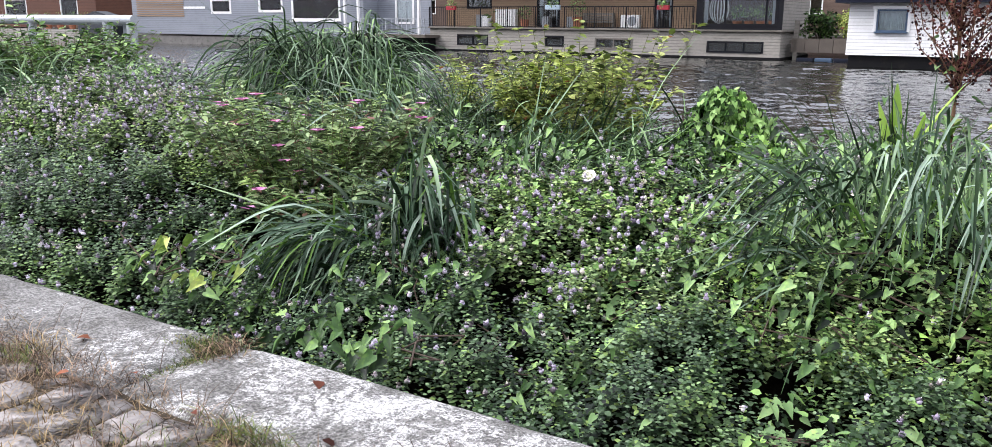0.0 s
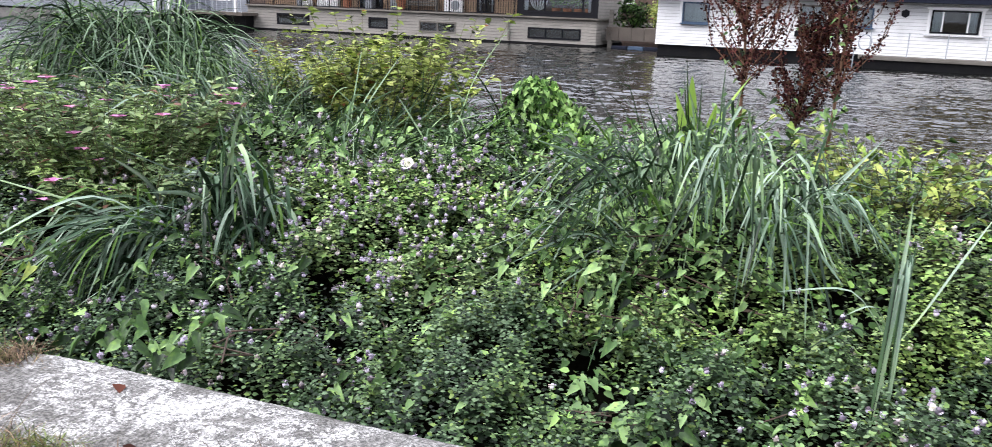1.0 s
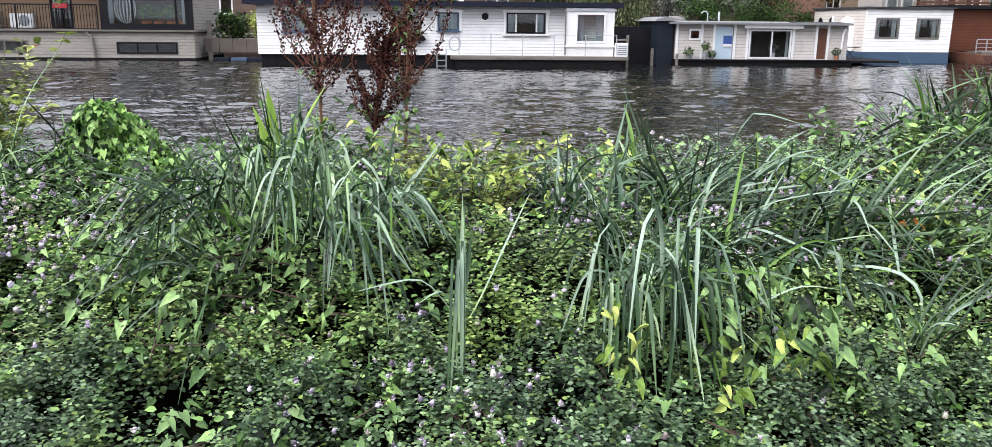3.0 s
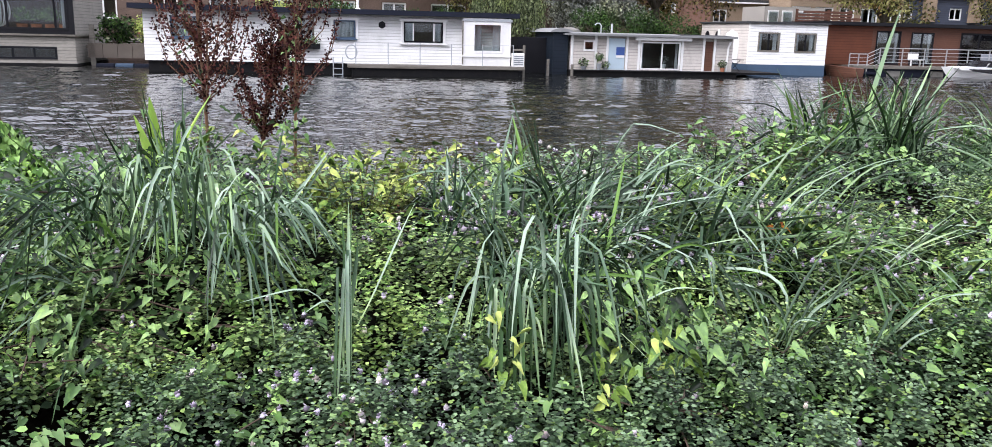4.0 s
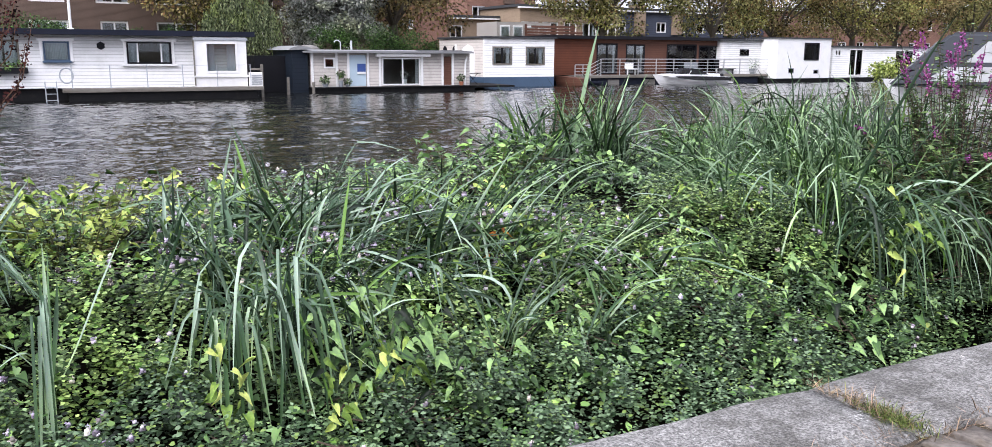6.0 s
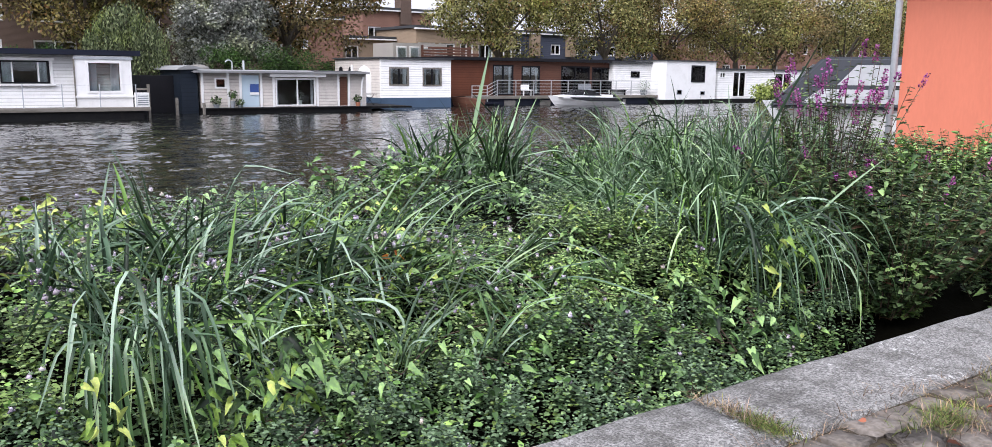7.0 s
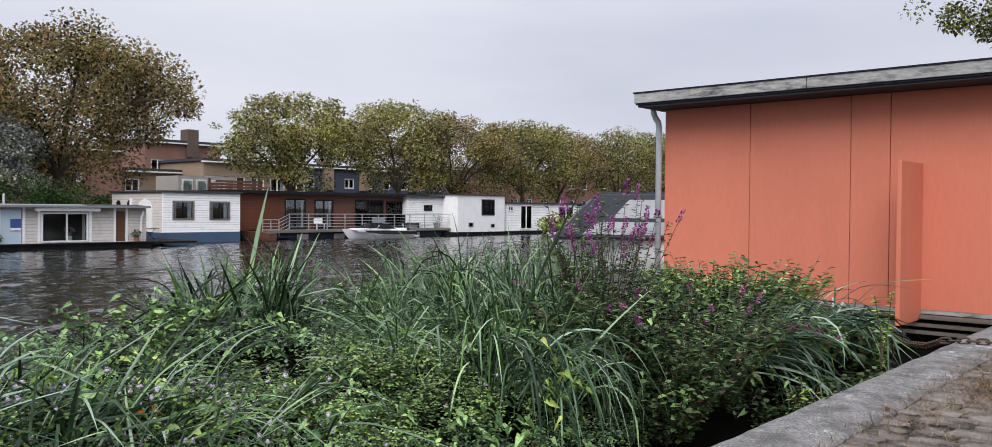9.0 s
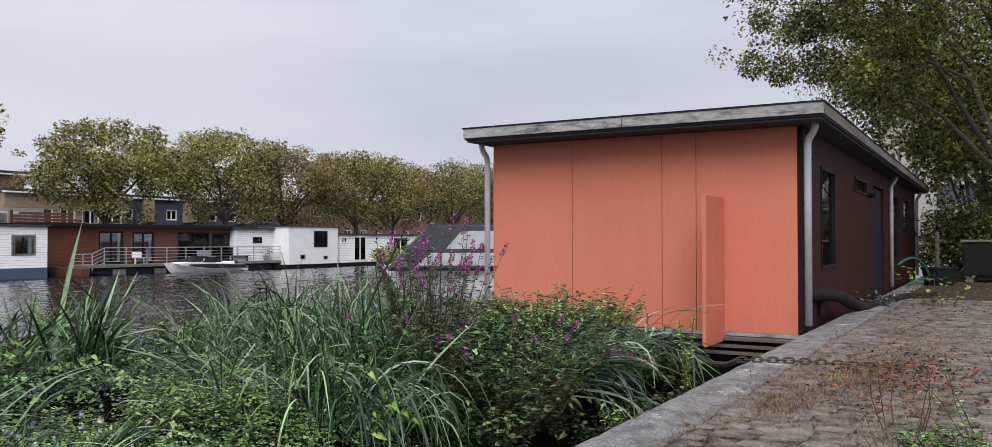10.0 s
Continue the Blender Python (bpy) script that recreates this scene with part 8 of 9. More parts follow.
herb("willowherb", "bushy willowherb with small pink flowers going brown", "willowherb", -2.15, 1.75, 0.54, 0.60, 200, WILLOWHERB, STEMGREEN, 201, 0.058, 44, NARROW_V * np.array([1.25, 1, 1]), LEAF7_F, 0.5, stem_r=0.0028, flowers=blooms(0.14, 0.042, PINK, "pink flower"))
herb("willowherb", "bushy willowherb with small pink flowers going brown", "willowherb", -1.75, 1.45, 0.32, 0.40, 80, WILLOWHERB, STEMGREEN, 202, 0.055, 38, NARROW_V * np.array([1.25, 1, 1]), LEAF7_F, 0.5, stem_r=0.0028, flowers=blooms(0.14, 0.042, PINK, "pink flower"))
herb("leafy_herb", "fresh green leafy herb bush by the mooring frame", "herb", -6.6, 3.0, 0.75, 0.80, 270, HERB, STEMGREEN, 203, 0.075, 30, NARROW_V * np.array([1.4, 1, 1]), LEAF7_F, 0.6)
herb("yellow_herb", "tall yellow-green herb with thin stems and small leaves", "herb", -1.35, 3.4, 0.50, 0.80, 120, YELLOWHERB, STEMGREEN, 204, 0.052, 54, None, None, 0.35, stem_r=0.0028)
herb("yellow_herb", "thin yellow-green herb going to seed", "herb", -2.0, 3.7, 0.5, 0.6, 90, YELLOWHERB, STEMGREEN, 205, 0.055, 40, NARROW_V * np.array([1.3, 1, 1]), LEAF7_F, 0.4, stem_r=0.0028)
herb("purple_loosestrife", "tall purple loosestrife with magenta flower spikes", "loosestrife", 6.92, 1.80, 0.28, 1.20, 60, LOOSELEAF, TWIG, 208, 0.044, 60, NARROW_V * np.array([1.2, 1, 1]), LEAF7_F, 0.17, z=-0.05, flowers=spikes(0.5, 0.12, 0.018, MAGENTA, 70))
herb("purple_loosestrife", "bushy purple loosestrife with a few magenta spikes", "loosestrife", 6.85, 1.20, 0.75, 0.84, 150, LOOSELEAF, STEMGREEN, 209, 0.064, 60, NARROW_V * np.array([1.2, 1, 1]), LEAF7_F, 0.5, z=-0.25, flowers=spikes(0.12, 0.08, 0.018, MAGENTA, 40))
herb("purple_loosestrife", "low loosestrife with small magenta spikes", "loosestrife", 8.2, 1.05, 0.5, 0.42, 80, LOOSELEAF, STEMGREEN, 210, 0.052, 50, NARROW_V * np.array([1.2, 1, 1]), LEAF7_F, 0.5, z=-0.2, flowers=spikes(0.25, 0.07, 0.018, MAGENTA, 40))
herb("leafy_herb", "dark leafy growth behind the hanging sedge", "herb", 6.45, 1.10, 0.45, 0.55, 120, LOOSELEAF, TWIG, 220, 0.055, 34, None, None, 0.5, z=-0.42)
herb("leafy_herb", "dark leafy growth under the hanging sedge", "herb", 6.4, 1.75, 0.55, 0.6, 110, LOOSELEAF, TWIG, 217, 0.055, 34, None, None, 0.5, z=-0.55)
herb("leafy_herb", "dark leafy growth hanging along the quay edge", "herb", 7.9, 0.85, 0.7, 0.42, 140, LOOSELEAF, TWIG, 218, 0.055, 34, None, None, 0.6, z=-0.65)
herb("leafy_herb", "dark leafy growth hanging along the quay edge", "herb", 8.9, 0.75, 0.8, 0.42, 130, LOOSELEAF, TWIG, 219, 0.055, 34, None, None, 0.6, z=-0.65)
herb("leafy_herb", "dense bright green bush in front of the houseboat", "herb", 8.9, 1.75, 0.8, 0.62, 290, HERB, STEMGREEN, 211, 0.055, 34, NARROW_V * np.array([1.5, 1, 1]), LEAF7_F, 0.6, z=-0.05)
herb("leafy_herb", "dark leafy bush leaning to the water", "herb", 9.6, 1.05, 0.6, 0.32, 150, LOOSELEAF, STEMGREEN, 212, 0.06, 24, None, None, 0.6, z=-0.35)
herb("fleabane", "single pale green fleabane standing by the coping", "herb", 7.85, 0.12, 0.02, 0.55, 2, SEDGELIME, TWIG, 213, 0.035, 120, NARROW_V, LEAF7_F, 0.05, z=-0.05, stem_r=0.006)
herb("fern_frond", "small yellow-green fern growing from the quay joint", "fern", 6.35, 0.05, 0.08, 0.16, 7, SEDGELIME, TWIG, 214, 0.035, 18, NARROW_V, LEAF7_F, 0.9, z=-0.06)
herb("nettle", "leafy green nettles behind the sedge", "herb", 4.2, 3.3, 0.5, 0.4, 40, HERB, STEMGREEN, 215, 0.06, 18, None, None, 0.4)
herb("nettle", "leafy green herb at the edge of the water", "herb", 6.3, 3.7, 0.4, 0.35, 36, HERB, STEMGREEN, 216, 0.06, 16, None, None, 0.4)


# -- dock: tall rusty seed heads --
def dock(x, y, height, seed, lean):
    rng = np.random.default_rng(seed)
    z = at(x, y)[2]
    t = thing("dock_plant", (x, y, z), "tall dock with dark rusty red seed heads", "dock")
    bm = bmesh.new()
    top = (x + lean, y, z + height)
    pipe(bm, [(x, y, z), (x + lean * 0.4, y, z + height * 0.5), top], 0.011, 7, taper=0.005)
    places = []
    for k in range(44):
        u = 0.34 + 0.63 * rng.random()
        a = rng.random() * 6.28
        s = np.array([x + lean * u, y, z + height * u])
        ln = height * (0.12 + 0.26 * (1 - u) + 0.10 * rng.random())
        mid = s + np.array([math.cos(a) * ln * 0.45, math.sin(a) * ln * 0.45, ln * 0.45])
        e = s + np.array([math.cos(a) * ln * 0.62, math.sin(a) * ln * 0.62, ln * 1.05])
        pipe(bm, [tuple(s), tuple(mid), tuple(e)], 0.004, 5, taper=0.002)
        m = 110
        w = rng.random(m)
        p = np.where(w[:, None] < 0.5, s + (mid - s) * (w * 2)[:, None], mid + (e - mid) * (w * 2 - 1)[:, None])
        p = p + rng.normal(size=(m, 3)) * 0.011
        places.append(p)
    part("stem", bm, DOCKSTEM, t)
    P = np.concatenate(places)
    d = rng.normal(size=P.shape)
    v, f = spread(LEAF4_V, LEAF4_F, P, d, rng.normal(size=P.shape), 0.0135 * (0.7 + 0.7 * rng.random(len(P))), 1.6)
    tagged(arrays("seed_mass", v, f, DOCKSEED, t, "rusty red seeds"), kind="stuff")
    n = 7
    a = rng.random(n) * 6.28
    P = np.array([[x, y, z + 0.08 + 0.35 * rng.random()] for _ in range(n)])
    out = np.stack([np.cos(a), np.sin(a), 0.5 * rng.random(n)], 1)
    v, f = spread(LEAF7_V, LEAF7_F, P, out, np.tile([0, 0, 1.0], (n, 1)), 0.13, 0.8)
    for k in range(n):
        m = len(LEAF7_V)
        arrays("leaf", v[k * m:(k + 1) * m], LEAF7_F, YELLOWHERB, t)


dock(0.80, 3.4, 1.35, 301, -0.05)
dock(1.26, 3.4, 1.42, 302, 0.06)
dock(1.05, 3.6, 0.85, 303, 0.10)


# -- bindweed: heart-shaped leaves, near ones each a part --
def leaf_mesh(name, material, bend):
    me = bpy.data.meshes.new(name)
    v = HEART_V * np.array([0.86, 1, 1])
    v[:, 2] += bend * v[:, 1] ** 2 * -0.25 + (0.25 + 0.2 * bend) * np.abs(v[:, 0])
    me.from_pydata([tuple(p) for p in v], [], [tuple(int(i) for i in f) for f in HEART_F])
    me.materials.append(material)
    for p in me.polygons:
        p.use_smooth = True
    return me


HEART_MESHES = {m.name: [leaf_mesh("heart_leaf", m, b) for b in (0.2, 0.8, 1.6)] for m in (BINDWEED, BINDYELLOW, HERB, ORANGELEAF)}


def bindweed_patch(label, x, y, rx, ry, count, size, material, seed, lift=0.03, slope=0.5, z_add=0.0):
    """A vine that trails over the bed, its heart-shaped leaves facing the light and the quay."""
    rng = np.random.default_rng(seed)
    t = thing("bindweed", (x, y, float(bed_height(x, y))), label, "bindweed")
    bm = bmesh.new()
    for k in range(3):
        px, py = x + rng.normal() * rx * 0.5, y + rng.normal() * ry * 0.5
        pts = []
        for s in range(5):
            pts.append((px, py, float(bed_height(px, py)) + 0.02 + z_add))
            px += rng.normal() * rx * 0.35
            py += rng.normal() * ry * 0.35
        pipe(bm, pts, 0.003, 5)
    part("vine", bm, TWIG, t)
    for k in range(count):
        px, py = x + rng.uniform(-1, 1) * rx, y + rng.uniform(-1, 1) * ry
        pz = float(bed_height(px, py)) + lift * (0.3 + rng.random()) + z_add
        a = rng.normal() * 1.2 - math.pi / 2
        along = Vector((math.cos(a), math.sin(a), 0.25 - 0.55 * slope - 0.6 * rng.random()))
        nrm = Vector((rng.normal() * 0.8, -0.05 + rng.normal() * 0.7, 1.0))
        along.normalize()
        side = along.cross(nrm).normalized()
        up = side.cross(along)
        s = size * (0.65 + 0.7 * rng.random())
        o = new("heart_leaf", HEART_MESHES[material.name][int(rng.integers(3))])
        o.parent = t
        o.matrix_basis = Matrix.Translation(Vector((px, py, pz)) - t.location) @ Matrix((side, along, up)).transposed().to_4x4() @ Matrix.Diagonal((s, s, s, 1))
    return t


bindweed_patch("yellow-green bindweed hanging at the quay edge", -1.60, 0.55, 0.26, 0.16, 20, 0.062, BINDYELLOW, 401, 0.05, 0.9, z_add=0.26)
bindweed_patch("dark green bindweed by the quay edge", -1.75, 0.65, 0.30, 0.22, 44, 0.058, BINDWEED, 402, 0.06, z_add=0.18)
bindweed_patch("broad green bindweed leaves over the mint", -0.70, 0.45, 0.24, 0.16, 40, 0.060, BINDWEED, 403, 0.07, 0.8, z_add=0.24)
bindweed_patch("broad green bindweed leaves over the mint", -0.35, 0.9, 0.35, 0.3, 24, 0.053, BINDWEED, 404, 0.06)
bindweed_patch("large light green leaves low in the mint", 0.95, 0.75, 0.35, 0.2, 30, 0.085, BINDWEED, 405, 0.07)
bindweed_patch("green bindweed climbing into sedge", 0.3, 1.5, 0.4, 0.3, 46, 0.053, BINDWEED, 406, 0.10)
bindweed_patch("green bindweed climbing through the sedge fountain", 2.55, 1.25, 0.35, 0.3, 62, 0.047, BINDWEED, 407, 0.16)
bindweed_patch("bindweed heaped over the side of the sedge", 2.62, 1.15, 0.32, 0.30, 85, 0.044, BINDWEED, 431, 0.22, 0.7)
bindweed_patch("bindweed heaped over the sedge and herbs", 0.35, 1.75, 0.35, 0.30, 103, 0.044, BINDWEED, 432, 0.25, 0.8)
bindweed_patch("fresh bindweed over the mint ridge", 4.2, 1.75, 0.55, 0.30, 149, 0.042, BINDWEED, 433, 0.10, 0.4)
bindweed_patch("bindweed leaves turning yellow", 2.46, 0.86, 0.17, 0.13, 40, 0.052, BINDYELLOW, 408, 0.20, 1.0, z_add=0.06)
bindweed_patch("bright green bindweed shoots hanging from sedge", 2.00, 0.95, 0.09, 0.12, 20, 0.050, BINDYELLOW, 409, 0.26, 1.0)
bindweed_patch("yellow-green leaf shoots by the slim sedge", 1.55, 0.95, 0.12, 0.2, 16, 0.034, BINDYELLOW, 410, 0.04, 0.9)
bindweed_patch("mixed green leaves with one orange leaf", 3.55, 2.0, 0.26, 0.24, 56, 0.075, BINDWEED, 411, 0.10, 0.1)
bindweed_patch("pale leaves turning orange", 3.52, 1.95, 0.09, 0.07, 6, 0.044, ORANGELEAF, 412, 0.13, 0.1)
bindweed_patch("yellow-green leaves on a mound", 3.75, 2.15, 0.25, 0.15, 31, 0.050, BINDYELLOW, 413, 0.12, 0.1)
bindweed_patch("fresh green bindweed by the dark water", 5.0, 1.05, 0.25, 0.35, 80, 0.060, BINDWEED, 414, 0.16)
bindweed_patch("yellow-green bindweed climbing the sedge", 5.30, 0.98, 0.10, 0.14, 36, 0.048, BINDYELLOW, 415, 0.45, 0.9)
bindweed_patch("bindweed scattered over the mint", 4.1, 1.1, 0.5, 0.4, 51, 0.044, BINDWEED, 416, 0.07)
bindweed_patch("dark green bindweed under the loosestrife", 6.9, 0.95, 0.7, 0.4, 149, 0.050, BINDWEED, 417, 0.40, 0.9, z_add=0.12)
bindweed_patch("bindweed among herbs and sedge", -1.6, 2.3, 0.5, 0.35, 71, 0.056, BINDWEED, 418, 0.10)
bindweed_patch("bindweed climbing round the dock", 0.9, 3.2, 0.45, 0.25, 77, 0.050, BINDWEED, 419, 0.30)
bindweed_patch("yellow-green bindweed blanket over the sedge", 1.95, 2.85, 0.55, 0.45, 150, 0.052, BINDYELLOW, 461, 0.12, 0.2, z_add=0.05)
bindweed_patch("yellowing bindweed over the mint", 1.75, 2.30, 0.38, 0.30, 60, 0.046, BINDYELLOW, 462, 0.10, 0.3, z_add=0.03)
bindweed_patch("green bindweed through the drooping sedge", 0.80, 1.72, 0.50, 0.22, 90, 0.056, BINDWEED, 463, 0.20, 0.6, z_add=0.06)
bindweed_patch("large green leaves under the drooping sedge", 0.70, 1.35, 0.42, 0.20, 50, 0.056, BINDWEED, 464, 0.10, 0.7, z_add=0.06)
bindweed_patch("fresh green bindweed behind the sedge", 0.55, 2.55, 0.50, 0.30, 80, 0.055, BINDWEED, 465, 0.20, 0.3, z_add=0.05)
bindweed_patch("yellowing bindweed round the dock", 1.1, 3.1, 0.3, 0.2, 27, 0.047, BINDYELLOW, 420, 0.28)
bindweed_patch("bindweed leaves at the water's edge", 4.6, 3.3, 0.5, 0.3, 62, 0.050, BINDWEED, 421, 0.15)
bindweed_patch("bindweed leaves over the bed", 5.9, 3.2, 0.4, 0.3, 46, 0.050, BINDWEED, 422, 0.15)
bindweed_patch("bindweed leaves among the sedge", -0.2, 2.5, 0.5, 0.35, 55, 0.050, BINDWEED, 423, 0.08)
bindweed_patch("fresh bindweed heaped beside the willowherb", -1.25, 2.15, 0.40, 0.30, 90, 0.062, BINDWEED, 451, 0.20, 0.3, z_add=0.03)
bindweed_patch("bindweed leaves hanging at the foot of the sedge", -0.95, 1.05, 0.35, 0.25, 40, 0.060, BINDWEED, 452, 0.10, 0.6, z_add=0.05)
bindweed_patch("vine climbing up the dock stems", 1.27, 3.36, 0.06, 0.05, 24, 0.047, BINDWEED, 424, 0.9)
bindweed_patch("vine climbing up the dock stems", 0.73, 3.36, 0.05, 0.05, 20, 0.044, BINDWEED, 425, 0.75)
bindweed_patch("fresh bindweed trailing down the mint bank", 3.3, 1.05, 0.55, 0.30, 70, 0.050, BINDWEED, 471, 0.10, 0.5, z_add=0.03)
bindweed_patch("fresh bindweed trailing over the mint bank", 4.3, 1.35, 0.45, 0.30, 70, 0.048, BINDWEED, 472, 0.10, 0.4, z_add=0.03)
bindweed_patch("yellow-green leaves scattered over the sedge", 3.5, 2.1, 0.45, 0.38, 90, 0.044, BINDYELLOW, 441, 0.16, 0.3)
bindweed_patch("yellowing leaves scattered over the mint ridge", 4.65, 1.9, 0.5, 0.35, 44, 0.040, BINDYELLOW, 442, 0.11, 0.3)
bindweed_patch("light green bindweed over the sedge by the water", 4.2, 3.4, 0.5, 0.35, 70, 0.048, BINDWEED, 443, 0.26, 0.3)
bindweed_patch("bindweed leaves hanging over the sedge", 2.50, 1.05, 0.22, 0.16, 44, 0.060, BINDWEED, 444, 0.30, 1.0)
herb("yellow_herb", "low yellowing plant behind the sedge", "herb", 1.6, 2.75, 0.35, 0.36, 60, YELLOWHERB, STEMGREEN, 221, 0.045, 16, None, None, 0.6)

# Bindweed dome: an uneven heap of leaves over a dead stump of stems.
rng = np.random.default_rng(430)
dome = thing("bindweed_dome", (-0.30, 3.15, 0.0), "rounded heap of bright green bindweed leaves", "bindweed")
lobes = ((-0.30, 3.15, 0.22, 0.26, 420), (-0.14, 3.05, 0.12, 0.22, 260), (-0.48, 3.10, 0.10, 0.20, 220), (-0.30, 3.05, 0.40, 0.15, 170), (-0.02, 3.02, 0.02, 0.18, 180), (-0.40, 2.95, 0.05, 0.18, 160))
for k, (cx, cy, cz, rr, n) in enumerate(lobes):
    n = int(n * 2.3)
    d = unit(rng.normal(size=(n, 3)))
    d[:, 2] = np.abs(d[:, 2]) * 0.95
    P = np.array([cx, cy, cz]) + d * rr * (0.65 + 0.45 * rng.random((n, 1)))
    A = unit(d * 0.4 + np.array([0, -0.25, -1.0]) + rng.normal(size=(n, 3)) * 0.45)
    v, f = spread(HEART_V, HEART_F, P, A, d + np.array([0, -0.2, 0.4]) + rng.normal(size=(n, 3)) * 0.35, 0.046 * (0.5 + 0.8 * rng.random(n)))
    tagged(arrays("leaf_lobe", v, f, BINDLIME, dome), kind="stuff")
for k in range(9):
    a = k * 0.9
    bm = bmesh.new()
    pipe(bm, [(-0.3 + 0.1 * math.cos(a), 3.15 + 0.1 * math.sin(a), -0.1), (-0.3 + 0.2 * math.cos(a), 3.15 + 0.2 * math.sin(a), 0.25), (-0.3 + 0.1 * math.cos(a), 3.15 + 0.1 * math.sin(a), 0.5)], 0.006, 5)
    part("stem", bm, TWIG, dome)

# Small arrow leaves in drifts through all the mint.
rng = np.random.default_rng(440)
DRIFT = Field(14.2, 1.9, 0.08)
n = 34000
x, y = rng.uniform(-6.0, 6.4, n), rng.uniform(0.15, 4.0, n)
near_tuft = sum(np.exp(-((x - cx) ** 2 + (y - cy) ** 2) / r ** 2) for cx, cy, r in ((-1.6, 1.9, 0.8), (-1.5, 0.7, 0.4), (0.6, 1.5, 0.5), (0.9, 0.8, 0.45), (2.3, 1.1, 0.6), (3.6, 2.1, 0.5), (5.4, 1.2, 0.5), (0.9, 3.1, 0.5)))
ok = (rng.random(n) < np.clip(-0.02 + 0.36 * np.clip(y - 1.2, 0, 1) + 2.0 * DRIFT(x, y) + 0.45 * near_tuft, 0.02, 1)) & (bed_height(x, y) > -0.72)
x, y = x[ok], y[ok]
n = len(x)
z = bed_height(x, y) + 0.06 * rng.random(n) + 0.19 * np.clip(TUFT(x, y), -0.2, 0.5)
a = rng.normal(size=n) * 1.3 - math.pi / 2
A = np.stack([np.cos(a), np.sin(a), -0.1 - 0.6 * rng.random(n)], 1)
N = np.stack([rng.normal(size=n) * 0.6, -0.2 + rng.normal(size=n) * 0.5, np.ones(n)], 1)
v, f = spread(HEART_V, HEART_F, np.stack([x, y, z], 1), A, N, 0.050 * (0.4 + 1.0 * rng.random(n)), 0.85)
tagged(arrays("bindweed_leaves", v, f, BINDWEED), "scattered small bindweed leaves among the mint", "leaves", kind="stuff")

# Fresh yellow-green shoots over the mint mound.
rng = np.random.default_rng(441)
n = 5400
x, y = rng.normal(0.0, 1.1, n), rng.normal(1.95, 0.42, n)
x[4000:], y[4000:] = rng.normal(3.9, 0.85, 1400), rng.normal(1.45, 0.40, 1400)
z = bed_height(x, y) + 0.02 + 0.05 * rng.random(n) + 0.19 * np.clip(TUFT(x, y), -0.2, 0.5)
a = rng.random(n) * 6.28
A = np.stack([np.cos(a), np.sin(a), 0.25 * rng.normal(size=n)], 1)
N = np.stack([rng.normal(size=n) * 0.4, -0.3 + rng.normal(size=n) * 0.4, np.ones(n)], 1)
v, f = spread(LEAF7_V, LEAF7_F, np.stack([x, y, z], 1), A, N, 0.034 * (0.6 + 0.8 * rng.random(n)), 1.1)
tagged(arrays("mint_shoots", v, f, BINDLIME), "fresh yellow-green shoots on the mint mound", "mint", kind="stuff")

# One open white trumpet flower.
fl = thing("white_bindweed_flower", (-0.65, 2.12, 0.05), "open white trumpet flower above the mint", "flower")
bm = bmesh.new()
rings = []
for k, (r, hh) in enumerate(((0.004, -0.05), (0.007, -0.025), (0.014, -0.005), (0.026, 0.010), (0.036, 0.014))):
    rings.append([bm.verts.new(Matrix.Translation((-0.65, 2.12, 0.155)) @ Matrix.Rotation(radians(42), 4, "X") @ Vector((r * math.cos(q) * (1 + 0.04 * math.cos(5 * q)), r * math.sin(q) * (1 + 0.04 * math.cos(5 * q)), hh))) for q in (2 * math.pi * j / 20 for j in range(20))])
for a, b in zip(rings, rings[1:]):
    for j in range(20):
        bm.faces.new((a[j], a[(j + 1) % 20], b[(j + 1) % 20], b[j]))
part("trumpet", bm, PETALWHITE, fl, smooth=True)
bm = bmesh.new()
pipe(bm, [(-0.65, 2.155, 0.115), (-0.66, 2.18, 0.0), (-0.67, 2.20, -0.12)], 0.003, 5)
part("stalk", bm, TWIG, fl)

# ---- the quay's paving, grass, litter and what grows on it ----
def sett_mesh(seed):
    """A worn granite sett, about 1 x 1 in plan, with a cushioned uneven top."""
    rng = np.random.default_rng(seed)
    us = (-0.497, -0.452, 0.0, 0.452, 0.497)
    v, f = [], []
    jit = rng.normal(size=(5, 5)) * 0.075
    for i, a in enumerate(us):
        for j, b in enumerate(us):
            edge = max(abs(a), abs(b))
            corner = 1 - 0.10 * (abs(a) > 0.39 and abs(b) > 0.39)
            v.append((a * corner + (jit[i, j] * 0.6), b * corner + jit[j, i] * 0.6, -0.26 if edge > 0.47 else (jit[i, j] * 1.3 if edge > 0.3 else 0.03 + jit[i, j] * 1.3)))
    for i in range(4):
        for j in range(4):
            k = i * 5 + j
            f.append((k, k + 5, k + 6, k + 1))
    rim = [0, 5, 10, 15, 20, 21, 22, 23, 24, 19, 14, 9, 4, 3, 2, 1]
    base = len(v)
    v += [(v[k][0], v[k][1], -1.6) for k in rim]
    for n in range(len(rim)):
        f.append((rim[n], base + n, base + (n + 1) % len(rim), rim[(n + 1) % len(rim)]))
    return np.array(v), f


SETTS = [sett_mesh(900 + k) for k in range(8)]
SETT_MESHES = []
for v, f in SETTS:
    me = bpy.data.meshes.new("sett")
    me.from_pydata([tuple(p) for p in v * np.array([1, 1, 0.03])], [], [tuple(int(i) for i in q) for q in f])
    for p in me.polygons:
        p.use_smooth = True
    me.materials.append(SETT)
    SETT_MESHES.append(me)
BROWN_MESHES = []
for me in SETT_MESHES:
    me = me.copy()
    me.materials[0] = SETTBROWN
    BROWN_MESHES.append(me)

